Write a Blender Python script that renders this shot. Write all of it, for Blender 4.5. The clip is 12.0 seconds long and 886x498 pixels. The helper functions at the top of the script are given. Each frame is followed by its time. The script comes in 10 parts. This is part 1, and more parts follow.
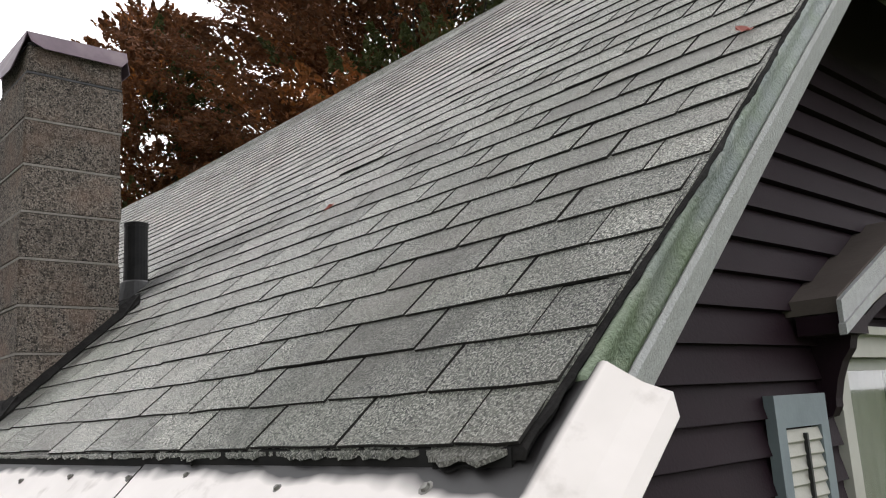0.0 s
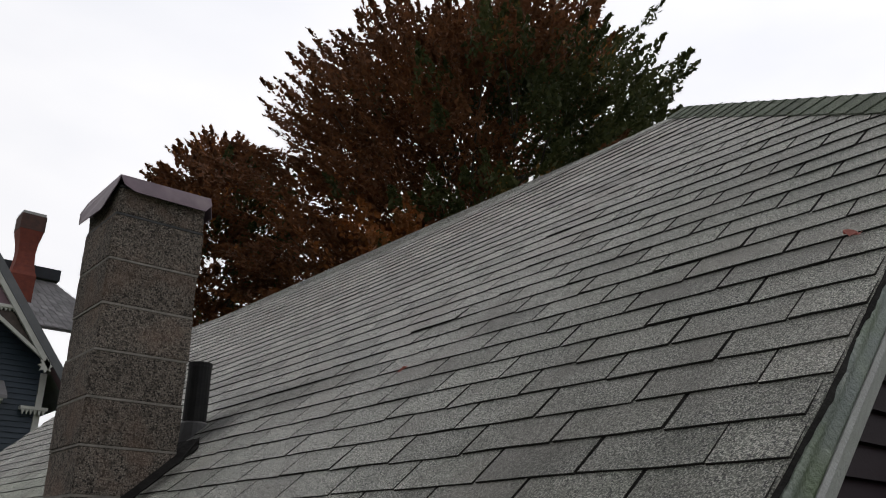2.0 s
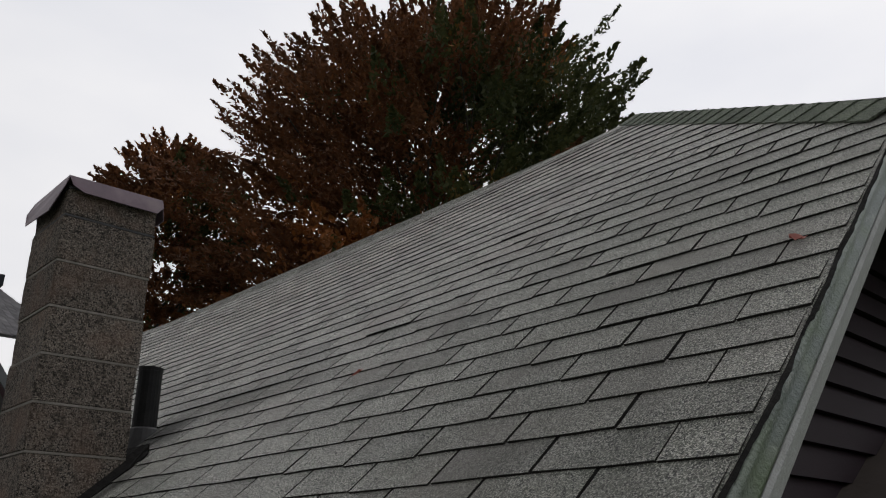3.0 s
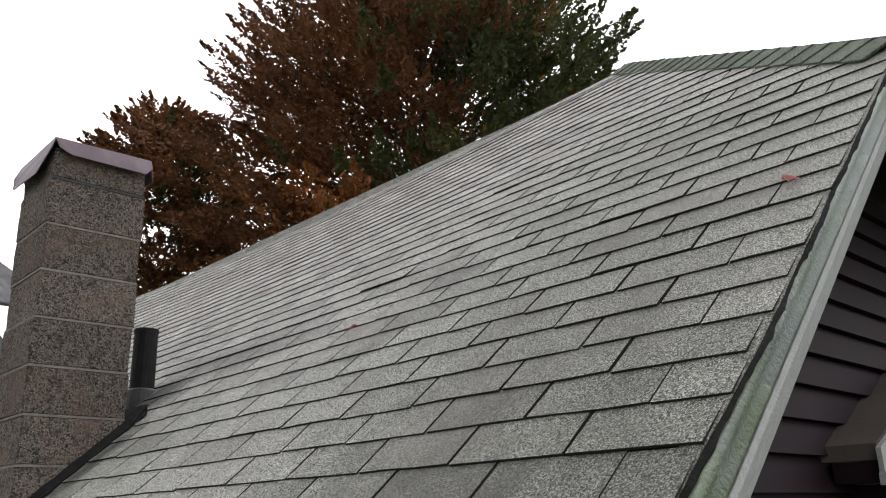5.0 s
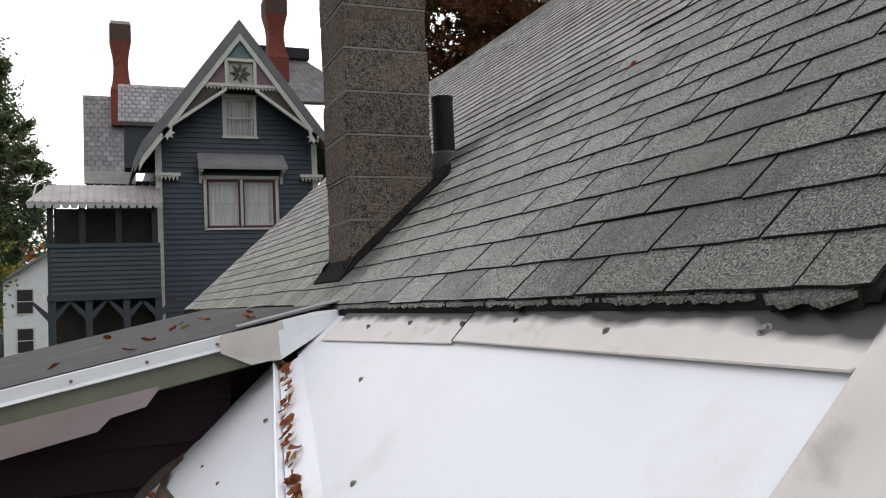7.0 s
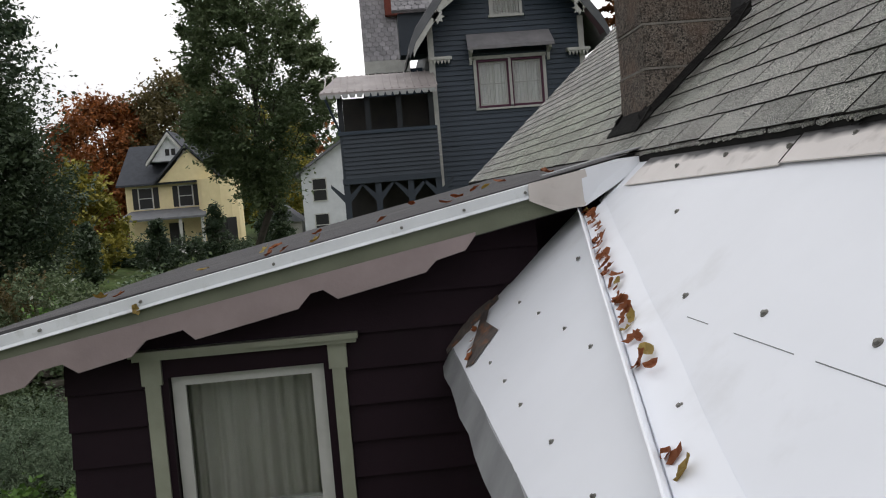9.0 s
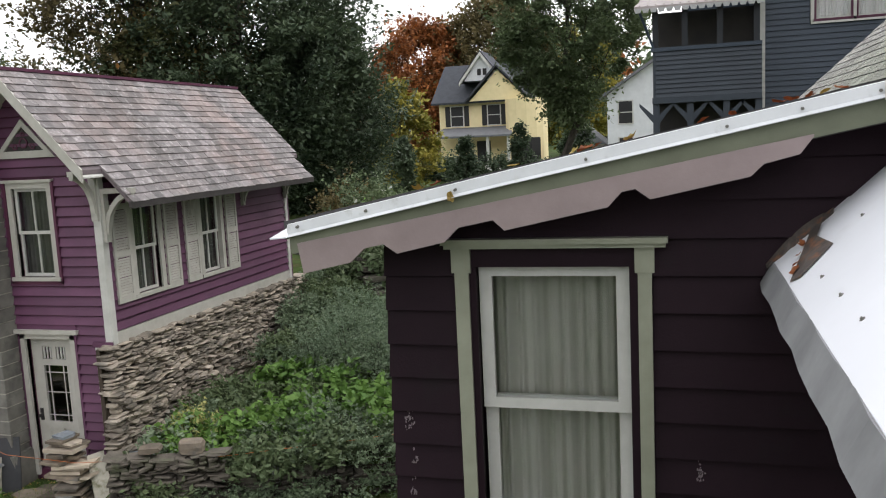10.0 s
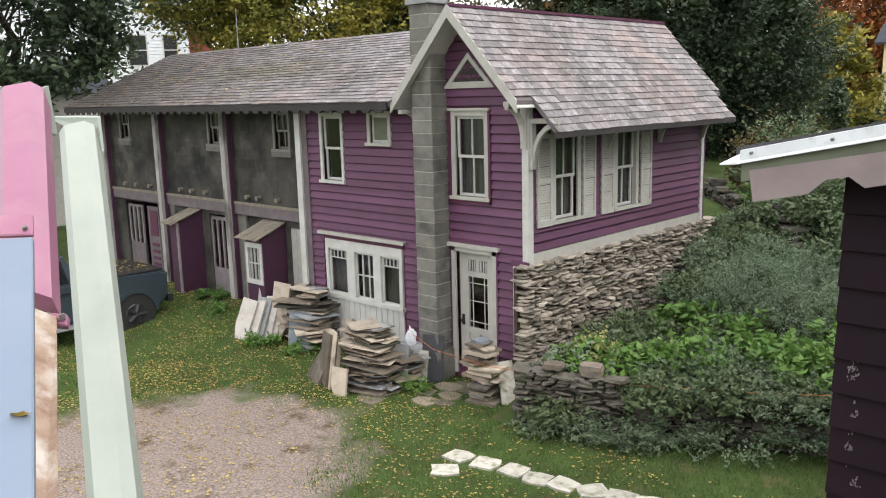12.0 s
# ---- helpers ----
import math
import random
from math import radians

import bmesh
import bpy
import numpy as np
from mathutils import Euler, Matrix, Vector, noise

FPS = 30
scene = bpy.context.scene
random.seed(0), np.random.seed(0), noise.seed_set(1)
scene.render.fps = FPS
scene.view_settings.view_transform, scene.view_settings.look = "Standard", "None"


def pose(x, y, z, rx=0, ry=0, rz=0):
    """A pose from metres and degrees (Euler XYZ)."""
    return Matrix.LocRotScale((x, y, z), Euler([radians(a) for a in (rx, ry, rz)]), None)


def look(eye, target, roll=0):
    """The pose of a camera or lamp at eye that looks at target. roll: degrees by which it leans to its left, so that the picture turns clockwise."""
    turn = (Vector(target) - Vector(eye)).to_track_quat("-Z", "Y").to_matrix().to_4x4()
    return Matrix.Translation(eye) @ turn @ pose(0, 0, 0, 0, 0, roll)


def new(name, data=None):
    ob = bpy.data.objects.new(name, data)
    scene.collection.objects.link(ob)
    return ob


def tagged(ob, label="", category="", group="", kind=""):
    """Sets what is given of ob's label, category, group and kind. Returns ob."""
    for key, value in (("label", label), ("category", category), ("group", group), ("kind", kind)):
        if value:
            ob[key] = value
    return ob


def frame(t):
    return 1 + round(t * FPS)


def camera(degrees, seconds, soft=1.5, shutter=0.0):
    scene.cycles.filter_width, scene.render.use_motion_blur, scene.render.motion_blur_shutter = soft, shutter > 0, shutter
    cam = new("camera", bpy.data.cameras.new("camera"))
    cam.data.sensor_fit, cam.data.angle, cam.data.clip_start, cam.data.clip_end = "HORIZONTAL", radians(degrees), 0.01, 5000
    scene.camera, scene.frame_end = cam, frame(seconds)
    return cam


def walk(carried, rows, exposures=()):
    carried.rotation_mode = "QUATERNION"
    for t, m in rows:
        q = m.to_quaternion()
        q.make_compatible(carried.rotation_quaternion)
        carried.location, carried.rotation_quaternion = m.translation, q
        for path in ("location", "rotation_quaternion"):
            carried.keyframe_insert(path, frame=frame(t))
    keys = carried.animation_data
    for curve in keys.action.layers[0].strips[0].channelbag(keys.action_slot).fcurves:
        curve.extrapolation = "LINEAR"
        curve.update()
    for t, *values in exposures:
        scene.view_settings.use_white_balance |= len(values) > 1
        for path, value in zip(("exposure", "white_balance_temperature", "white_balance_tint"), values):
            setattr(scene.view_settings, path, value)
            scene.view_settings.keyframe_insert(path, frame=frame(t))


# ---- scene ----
cam = camera(55.9, 12.0, soft=1.1)
PATH = [
    (0, (0.255, 0.195, 5.167), (1.584, 1.639, 5.552), -3.4),
    (0.5, (0.242, 0.224, 5.19), (1.498, 1.709, 5.654), -0.3),
    (1, (0.222, 0.272, 5.23), (1.417, 1.795, 5.733), 1.5),
    (1.5, (0.19, 0.276, 5.289), (1.352, 1.801, 5.857), 1.5),
    (2, (0.168, 0.273, 5.3), (1.366, 1.718, 5.993), 0.9),
    (2.5, (0.158, 0.27, 5.294), (1.413, 1.649, 6.016), 0.6),
    (4.5, (0.183, 0.285, 5.284), (1.487, 1.658, 5.928), -0.7),
    (5, (0.184, 0.283, 5.275), (1.491, 1.669, 5.887), -1.5),
    (5.5, (0.2, 0.256, 5.262), (1.403, 1.754, 5.818), -3.1),
    (6, (0.232, 0.23, 5.223), (1.227, 1.913, 5.641), -3.9),
    (6.5, (0.246, 0.22, 5.164), (1.098, 2.012, 5.412), -3.5),
    (6.7, (0.223, 0.213, 5.15), (1.038, 2.03, 5.341), -3.0),
    (8.3, (0.055, 0.137, 5.047), (0.567, 2.068, 4.955), -4.4),
    (8.5, (0.036, 0.125, 5.039), (0.481, 2.072, 4.934), -4.7),
    (9, (-0.005, 0.127, 5.003), (0.136, 2.117, 4.873), -4.7),
    (9.5, (-0.018, 0.162, 4.951), (-0.245, 2.141, 4.772), -3.4),
    (10, (-0.071, 0.209, 4.884), (-0.635, 2.11, 4.621), -2.8),
    (10.5, (-0.131, 0.201, 4.845), (-1.021, 1.963, 4.526), -3.2),
    (11, (-0.168, 0.157, 4.817), (-1.289, 1.767, 4.426), -3.4),
    (11.5, (-0.186, 0.067, 4.807), (-1.439, 1.572, 4.403), -2.5),
    (12, (-0.226, 0.049, 4.804), (-1.585, 1.471, 4.44), -1.5),
]
EXPOSURE = [(0, 0.3), (0.5, 0.1), (1.0, -0.06), (1.5, -0.3), (2.0, -0.85), (2.7, -1.1), (4.3, -0.42), (5.5, 0.27), (6.0, -0.02), (6.5, -0.15), (8.3, -0.4), (9.5, -0.45), (10.0, 0.25), (10.5, 1.05), (12, 0.66)]
walk(cam, [(t, look(e, g, r)) for t, e, g, r in PATH], EXPOSURE)

# world: bright overcast sky, one soft sun behind the cloud
world = bpy.data.worlds.new("world")
scene.world = world
world.use_nodes = True
wn = world.node_tree
wn.nodes.clear()
w_out = wn.nodes.new("ShaderNodeOutputWorld")
w_bg = wn.nodes.new("ShaderNodeBackground")
w_sky = wn.nodes.new("ShaderNodeTexSky")
w_sky.sky_type = "NISHITA"
w_sky.sun_disc = False
w_sky.sun_elevation = radians(42)
w_sky.sun_rotation = radians(80)
w_scale = wn.nodes.new("ShaderNodeMixRGB")
w_scale.blend_type = "MULTIPLY"
w_scale.inputs[0].default_value = 1.0
w_scale.inputs[2].default_value = (0.055, 0.055, 0.055, 1)
w_co = wn.nodes.new("ShaderNodeTexCoord")
w_map = wn.nodes.new("ShaderNodeMapping")
w_map.inputs["Scale"].default_value = (1.0, 1.0, 2.6)
w_noise = wn.nodes.new("ShaderNodeTexNoise")
w_noise.inputs["Scale"].default_value = 1.7
w_noise.inputs["Detail"].default_value = 5.0
w_ramp = wn.nodes.new("ShaderNodeValToRGB")
w_ramp.color_ramp.elements[0].position, w_ramp.color_ramp.elements[0].color = 0.3, (0.95, 0.96, 1.02, 1)
w_ramp.color_ramp.elements[1].position, w_ramp.color_ramp.elements[1].color = 0.7, (1.2, 1.18, 1.18, 1)
w_mix = wn.nodes.new("ShaderNodeMixRGB")
w_mix.inputs[0].default_value = 0.93
wn.links.new(w_co.outputs["Generated"], w_map.inputs["Vector"])
wn.links.new(w_map.outputs["Vector"], w_noise.inputs["Vector"])
wn.links.new(w_noise.outputs["Fac"], w_ramp.inputs["Fac"])
wn.links.new(w_sky.outputs["Color"], w_scale.inputs[1])
wn.links.new(w_scale.outputs["Color"], w_mix.inputs[1])
wn.links.new(w_ramp.outputs["Color"], w_mix.inputs[2])
w_dot = wn.nodes.new("ShaderNodeVectorMath")
w_dot.operation = "DOT_PRODUCT"
w_dot.inputs[1].default_value = Vector((11, 5, 10)).normalized()
w_lobe = wn.nodes.new("ShaderNodeMapRange")
w_lobe.interpolation_type = "SMOOTHSTEP"
w_lobe.inputs["From Min"].default_value, w_lobe.inputs["From Max"].default_value = -0.2, 1.0
w_lobe.inputs["To Min"].default_value, w_lobe.inputs["To Max"].default_value = 0.88, 1.4
w_glow = wn.nodes.new("ShaderNodeVectorMath")
w_glow.operation = "SCALE"
wn.links.new(w_co.outputs["Generated"], w_dot.inputs[0])
wn.links.new(w_dot.outputs["Value"], w_lobe.inputs["Value"])
wn.links.new(w_mix.outputs["Color"], w_glow.inputs[0])
wn.links.new(w_lobe.outputs["Result"], w_glow.inputs["Scale"])
wn.links.new(w_glow.outputs["Vector"], w_bg.inputs["Color"])
w_bg.inputs["Strength"].default_value = 1.3
wn.links.new(w_bg.outputs["Background"], w_out.inputs["Surface"])

sun_data = bpy.data.lights.new("sun", "SUN")
sun_data.energy = 0.9
sun_data.angle = radians(25)
sun_data.color = (1.0, 0.97, 0.92)
sun = new("sun", sun_data)
sun.matrix_world = look((11, 2, 12), (0, 0, 0))


# ---- materials ----
def mat(name, c1, c2=None, scale=6.0, rough=0.7, bump=0.0, bscale=60.0, metal=0.0, random_value=0.0,
        stain=None, stain_scale=0.8, stain_lo=0.5, stain_hi=0.7, island=False, stretch=(1, 1, 1), spec=0.4,
        speck=None, speck_scale=300.0, speck_amt=0.5, patch=None, patch_scale=0.3, patch_lo=0.5, patch_hi=0.7, spots=(), tint=None, tint_scale=1.0):
    """Two-scale surface: broad mottling, optional granules, stains with a shape of their own, fine relief."""
    m = bpy.data.materials.new(name)
    m.use_nodes = True
    nt = m.node_tree
    b = nt.nodes["Principled BSDF"]
    b.inputs["Roughness"].default_value = rough
    b.inputs["Metallic"].default_value = metal
    b.inputs["Specular IOR Level"].default_value = spec
    geo = nt.nodes.new("ShaderNodeNewGeometry")
    mp = nt.nodes.new("ShaderNodeMapping")
    mp.inputs["Scale"].default_value = stretch
    nt.links.new(geo.outputs["Position"], mp.inputs["Vector"])

    def noise_node(s, detail=4.0):
        n = nt.nodes.new("ShaderNodeTexNoise")
        n.inputs["Scale"].default_value = s
        n.inputs["Detail"].default_value = detail
        n.inputs["Roughness"].default_value = 0.6
        nt.links.new(mp.outputs["Vector"], n.inputs["Vector"])
        return n

    def ramp(src, lo, hi):
        r = nt.nodes.new("ShaderNodeMapRange")
        r.inputs["From Min"].default_value, r.inputs["From Max"].default_value = lo, hi
        nt.links.new(src, r.inputs["Value"])
        return r.outputs["Result"]

    def mix(fac, a, bcol, kind="MIX"):
        x = nt.nodes.new("ShaderNodeMixRGB")
        x.blend_type = kind
        for sock, v in ((x.inputs[0], fac), (x.inputs[1], a), (x.inputs[2], bcol)):
            if hasattr(v, "is_linked"):
                nt.links.new(v, sock)
            elif isinstance(v, (int, float)):
                sock.default_value = v
            else:
                sock.default_value = (*v, 1)
        return x.outputs["Color"]

    c2 = c2 or tuple(0.75 * v for v in c1)
    n1 = noise_node(scale)
    col = mix(ramp(n1.outputs["Fac"], 0.3, 0.7), c1, c2)
    if speck:
        n3 = noise_node(speck_scale, 2.0)
        dark = mix(0.9, col, (0.015, 0.015, 0.015))
        n5 = noise_node(speck_scale * 0.6, 2.0)
        col = mix(ramp(n5.outputs["Fac"], 0.5, 0.57), col, dark)
        col = mix(ramp(n3.outputs["Fac"], 0.52, 0.58), col, mix(speck_amt, col, speck))
    if patch:
        n6 = noise_node(patch_scale, 4.0)
        col = mix(ramp(n6.outputs["Fac"], patch_lo, patch_hi), col, mix(0.75, col, patch))
    if stain:
        n4 = noise_node(stain_scale, 6.0)
        col = mix(ramp(n4.outputs["Fac"], stain_lo, stain_hi), col, mix(0.5, col, stain) if speck else stain)
    if tint:
        n7 = noise_node(tint_scale, 3.0)
        col = mix(ramp(n7.outputs["Fac"], 0.48, 0.68), col, mix(0.55, col, tint))
    # spots with a place of their own: middle, reach, and the tint they lay over the surface
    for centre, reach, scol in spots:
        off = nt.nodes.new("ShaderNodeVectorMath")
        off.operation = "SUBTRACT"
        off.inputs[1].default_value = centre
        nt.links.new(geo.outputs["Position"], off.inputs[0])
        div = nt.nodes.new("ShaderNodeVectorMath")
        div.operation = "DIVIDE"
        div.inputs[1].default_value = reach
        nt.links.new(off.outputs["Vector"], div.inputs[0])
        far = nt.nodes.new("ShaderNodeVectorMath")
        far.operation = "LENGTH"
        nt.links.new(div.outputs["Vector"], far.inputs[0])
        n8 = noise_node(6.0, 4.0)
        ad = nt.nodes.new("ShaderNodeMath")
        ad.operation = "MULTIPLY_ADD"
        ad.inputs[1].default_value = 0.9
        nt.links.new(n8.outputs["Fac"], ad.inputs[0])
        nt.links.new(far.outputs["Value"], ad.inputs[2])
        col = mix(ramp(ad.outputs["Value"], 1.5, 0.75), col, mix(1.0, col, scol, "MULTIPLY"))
    if random_value:
        if island:
            rnd = geo.outputs["Random Per Island"]
        else:
            oi = nt.nodes.new("ShaderNodeObjectInfo")
            rnd = oi.outputs["Random"]
        hsv = nt.nodes.new("ShaderNodeHueSaturation")
        r = nt.nodes.new("ShaderNodeMapRange")
        r.inputs["To Min"].default_value, r.inputs["To Max"].default_value = 1 - random_value, 1 + random_value
        nt.links.new(rnd, r.inputs["Value"])
        nt.links.new(r.outputs["Result"], hsv.inputs["Value"])
        nt.links.new(col, hsv.inputs["Color"])
        col = hsv.outputs["Color"]
    nt.links.new(col, b.inputs["Base Color"])
    if bump:
        n2 = noise_node(bscale, 3.0)
        bp = nt.nodes.new("ShaderNodeBump")
        bp.inputs["Strength"].default_value = bump
        bp.inputs["Distance"].default_value = 0.01
        nt.links.new(n2.outputs["Fac"], bp.inputs["Height"])
        nt.links.new(bp.outputs["Normal"], b.inputs["Normal"])
    return m


M = {}
# multiplied spots: darker by chimney, pipe, eave corner and rake, faintly green far off
SLOPE_SPOTS = [((1.98, 4.25, 5.86), (0.2, 0.34, 0.25), (0.2, 0.2, 0.2)), ((1.62, 3.95, 5.52), (0.34, 0.12, 0.34), (0.25, 0.24, 0.23)), ((1.3, 3.95, 5.25), (0.2, 0.3, 0.25), (0.25, 0.24, 0.22)),
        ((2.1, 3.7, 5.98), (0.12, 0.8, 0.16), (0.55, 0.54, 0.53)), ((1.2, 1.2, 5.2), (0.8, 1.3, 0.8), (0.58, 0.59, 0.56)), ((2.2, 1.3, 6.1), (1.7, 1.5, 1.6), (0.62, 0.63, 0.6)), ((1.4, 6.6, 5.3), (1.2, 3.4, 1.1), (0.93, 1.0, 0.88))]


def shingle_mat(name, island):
    """Three-tab shingles: mixed pale and black granules, green and pinkish fading, darker spots by chimney, eave corner
    and rake.
    """
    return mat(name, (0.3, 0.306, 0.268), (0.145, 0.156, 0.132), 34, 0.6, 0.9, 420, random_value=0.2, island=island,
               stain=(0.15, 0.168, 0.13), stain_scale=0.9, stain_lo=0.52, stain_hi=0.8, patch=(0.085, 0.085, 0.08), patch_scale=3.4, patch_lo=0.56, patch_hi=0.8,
               speck=(0.78, 0.76, 0.71), speck_scale=230, speck_amt=1.0, spec=0.55, spots=SLOPE_SPOTS, tint=(0.25, 0.225, 0.205), tint_scale=2.1)


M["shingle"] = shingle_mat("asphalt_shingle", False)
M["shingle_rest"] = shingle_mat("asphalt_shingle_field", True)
M["shingle_edge"] = mat("cut_shingle_edge", (0.035, 0.033, 0.031), (0.022, 0.021, 0.02), 30, 0.95, 0.3, 200, spec=0.1)
M["hip_cap"] = mat("mossy_cap_shingle", (0.15, 0.18, 0.125), (0.1, 0.125, 0.09), 3, 0.9, 0.7, 400, random_value=0.2, speck=(0.3, 0.3, 0.28), spec=0.2)
M["tar"] = mat("roofing_tar", (0.009, 0.0085, 0.0085), (0.018, 0.017, 0.016), 14, 0.9, 0.5, 60, spec=0.1)
M["felt"] = mat("roof_deck_felt", (0.012, 0.012, 0.012), (0.02, 0.019, 0.018), 8, 0.95, spec=0.1)
M["white_metal"] = mat("white_coated_metal", (0.79, 0.81, 0.855), (0.725, 0.745, 0.785), 1.3, 0.34, 0.06, 5, stain=(0.64, 0.65, 0.67), stain_scale=2.2, stain_lo=0.6, stain_hi=0.8, spec=0.5)
M["beige_metal"] = mat("weathered_galvanised_strip", (0.6, 0.56, 0.53), (0.5, 0.46, 0.43), 4, 0.45, 0.08, 8, stain=(0.4, 0.36, 0.33), stain_scale=6, stain_lo=0.58, stain_hi=0.75)
M["grey_metal"] = mat("grey_drip_metal", (0.27, 0.277, 0.285), (0.18, 0.184, 0.19), 5, 0.45, 0.1, 12)
M["rusty_flap"] = mat("dark_rusty_sheet", (0.1, 0.085, 0.075), (0.05, 0.042, 0.04), 14, 0.7, 0.4, 60, stain=(0.2, 0.09, 0.045), stain_scale=18, stain_lo=0.52, stain_hi=0.66)
M["steel"] = mat("fastener_steel", (0.22, 0.22, 0.2), (0.12, 0.11, 0.1), 90, 0.5, metal=0.5)
M["rake_green"] = mat("mossy_rake_paint", (0.27, 0.295, 0.295), (0.2, 0.23, 0.225), 9, 0.6, 0.8, 90, stain=(0.2, 0.245, 0.19), stain_scale=4.2, stain_lo=0.45, stain_hi=0.65, patch=(0.42, 0.44, 0.43), patch_scale=14, patch_lo=0.58, patch_hi=0.7,
                      spots=[((1.3, 0.985, 5.13), (0.7, 0.6, 0.6), (0.95, 0.97, 0.82)), ((1.36, 0.99, 5.2), (0.5, 0.5, 0.13), (0.9, 0.98, 0.82))])
M["rake_grey"] = mat("chalky_grey_paint", (0.42, 0.43, 0.43), (0.34, 0.34, 0.34), 30, 0.8, 0.5, 130)
M["block"] = mat("cinder_block", (0.17, 0.142, 0.12), (0.1, 0.084, 0.072), 5, 0.95, 1.0, 110, random_value=0.14, speck=(0.3, 0.265, 0.23), speck_scale=150, speck_amt=0.7, spec=0.15, patch=(0.03, 0.027, 0.024), patch_scale=42, patch_lo=0.5, patch_hi=0.66, tint=(0.19, 0.13, 0.1), tint_scale=4)
M["mortar"] = mat("mortar", (0.24, 0.22, 0.195), (0.14, 0.13, 0.115), 12, 0.95, 0.4, 120)
M["mortar_pale"] = mat("pale_mortar", (0.36, 0.345, 0.29), (0.26, 0.25, 0.215), 12, 0.95, 0.4, 120)
M["cap_mauve"] = mat("mauve_painted_metal", (0.17, 0.122, 0.15), (0.125, 0.09, 0.11), 7, 0.5, 0.1, 20, stain=(0.2, 0.155, 0.17), stain_scale=5, spec=0.35)
M["collar"] = mat("dull_rubber_collar", (0.05, 0.05, 0.052), (0.025, 0.025, 0.026), 20, 0.6, 0.15, 60)
M["pipe"] = mat("black_vent_pipe", (0.009, 0.009, 0.01), (0.018, 0.018, 0.018), 20, 0.6, 0.15, 60, spec=0.2)
M["aubergine"] = mat("dark_aubergine_paint", (0.019, 0.01, 0.0145), (0.0145, 0.0078, 0.0115), 3, 0.6, 0.15, 90, spec=0.1, random_value=0.08, stain=(0.016, 0.011, 0.0135), stain_scale=5, stain_lo=0.6, stain_hi=0.75)
M["peeled"] = mat("bare_peeled_patch", (0.28, 0.24, 0.25), (0.15, 0.12, 0.135), 60, 0.9, 0.4, 90)
M["purple"] = mat("plum_clapboard_paint", (0.118, 0.044, 0.09), (0.09, 0.034, 0.07), 2.5, 0.6, 0.15, 90, random_value=0.12, stain=(0.095, 0.035, 0.075), stain_scale=3, stain_lo=0.58, stain_hi=0.75)
M["maroon"] = mat("maroon_trim_paint", (0.09, 0.022, 0.05), (0.07, 0.016, 0.04), 4, 0.6, 0.1, 60)
M["trim_white"] = mat("white_trim_paint", (0.55, 0.55, 0.52), (0.44, 0.44, 0.41), 5, 0.55, 0.12, 70)
M["trim_cream"] = mat("grey_cream_trim_paint", (0.44, 0.43, 0.39), (0.36, 0.35, 0.31), 5, 0.6, 0.12, 70)
M["trim_sage"] = mat("sage_trim_paint", (0.3, 0.31, 0.24), (0.24, 0.25, 0.19), 6, 0.6, 0.12, 70)
M["drip_white"] = mat("white_drip_metal", (0.64, 0.66, 0.68), (0.54, 0.56, 0.58), 4, 0.4, 0.1, 20, stain=(0.42, 0.43, 0.42), stain_scale=9, stain_lo=0.58, stain_hi=0.75)
M["pink_grey"] = mat("dusty_pink_fascia_paint", (0.3, 0.24, 0.238), (0.24, 0.19, 0.19), 4, 0.7, 0.15, 60)
M["fascia_green"] = mat("olive_fascia_paint", (0.17, 0.185, 0.13), (0.12, 0.13, 0.09), 3, 0.7, 0.15, 60)
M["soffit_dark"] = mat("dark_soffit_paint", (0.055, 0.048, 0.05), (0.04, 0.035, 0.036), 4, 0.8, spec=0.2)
M["slate"] = mat("weathered_slate", (0.205, 0.184, 0.182), (0.118, 0.107, 0.108), 9, 0.6, 0.5, 60, random_value=0.4, island=False, stain=(0.31, 0.29, 0.285), stain_scale=11, stain_lo=0.53, stain_hi=0.68, patch=(0.06, 0.05, 0.042), patch_scale=0.5, patch_lo=0.5, patch_hi=0.72, spec=0.45, spots=[((-23.0, 10.0, 5.0), (11.0, 6.5, 4.0), (0.36, 0.35, 0.33)), ((-16.0, 11.0, 5.4), (3.5, 0.7, 0.6), (0.8, 0.78, 0.6))], tint=(0.24, 0.175, 0.155), tint_scale=0.8)
M["slate_rest"] = mat("weathered_slate_field", (0.205, 0.184, 0.182), (0.118, 0.107, 0.108), 9, 0.6, 0.5, 60, random_value=0.4, island=True, stain=(0.31, 0.29, 0.285), stain_scale=11, stain_lo=0.53, stain_hi=0.68, patch=(0.06, 0.05, 0.042), patch_scale=0.5, patch_lo=0.5, patch_hi=0.72, spec=0.45, spots=[((-23.0, 10.0, 5.0), (11.0, 6.5, 4.0), (0.36, 0.35, 0.33)), ((-16.0, 11.0, 5.4), (3.5, 0.7, 0.6), (0.8, 0.78, 0.6))], tint=(0.24, 0.175, 0.155), tint_scale=0.8)
M["concrete"] = mat("stained_concrete_block", (0.085, 0.08, 0.068), (0.04, 0.038, 0.033), 1.6, 0.95, 0.5, 50, stain=(0.018, 0.018, 0.017), stain_scale=0.8, stain_lo=0.46, stain_hi=0.66, random_value=0.25, patch=(0.12, 0.11, 0.095), patch_scale=1.3, patch_lo=0.52, patch_hi=0.7)
M["block_pale"] = mat("pale_chimney_block", (0.2, 0.195, 0.17), (0.135, 0.13, 0.115), 4, 0.95, 0.5, 70, random_value=0.18, stain=(0.09, 0.088, 0.08), stain_scale=2.5, stain_lo=0.5, stain_hi=0.7)
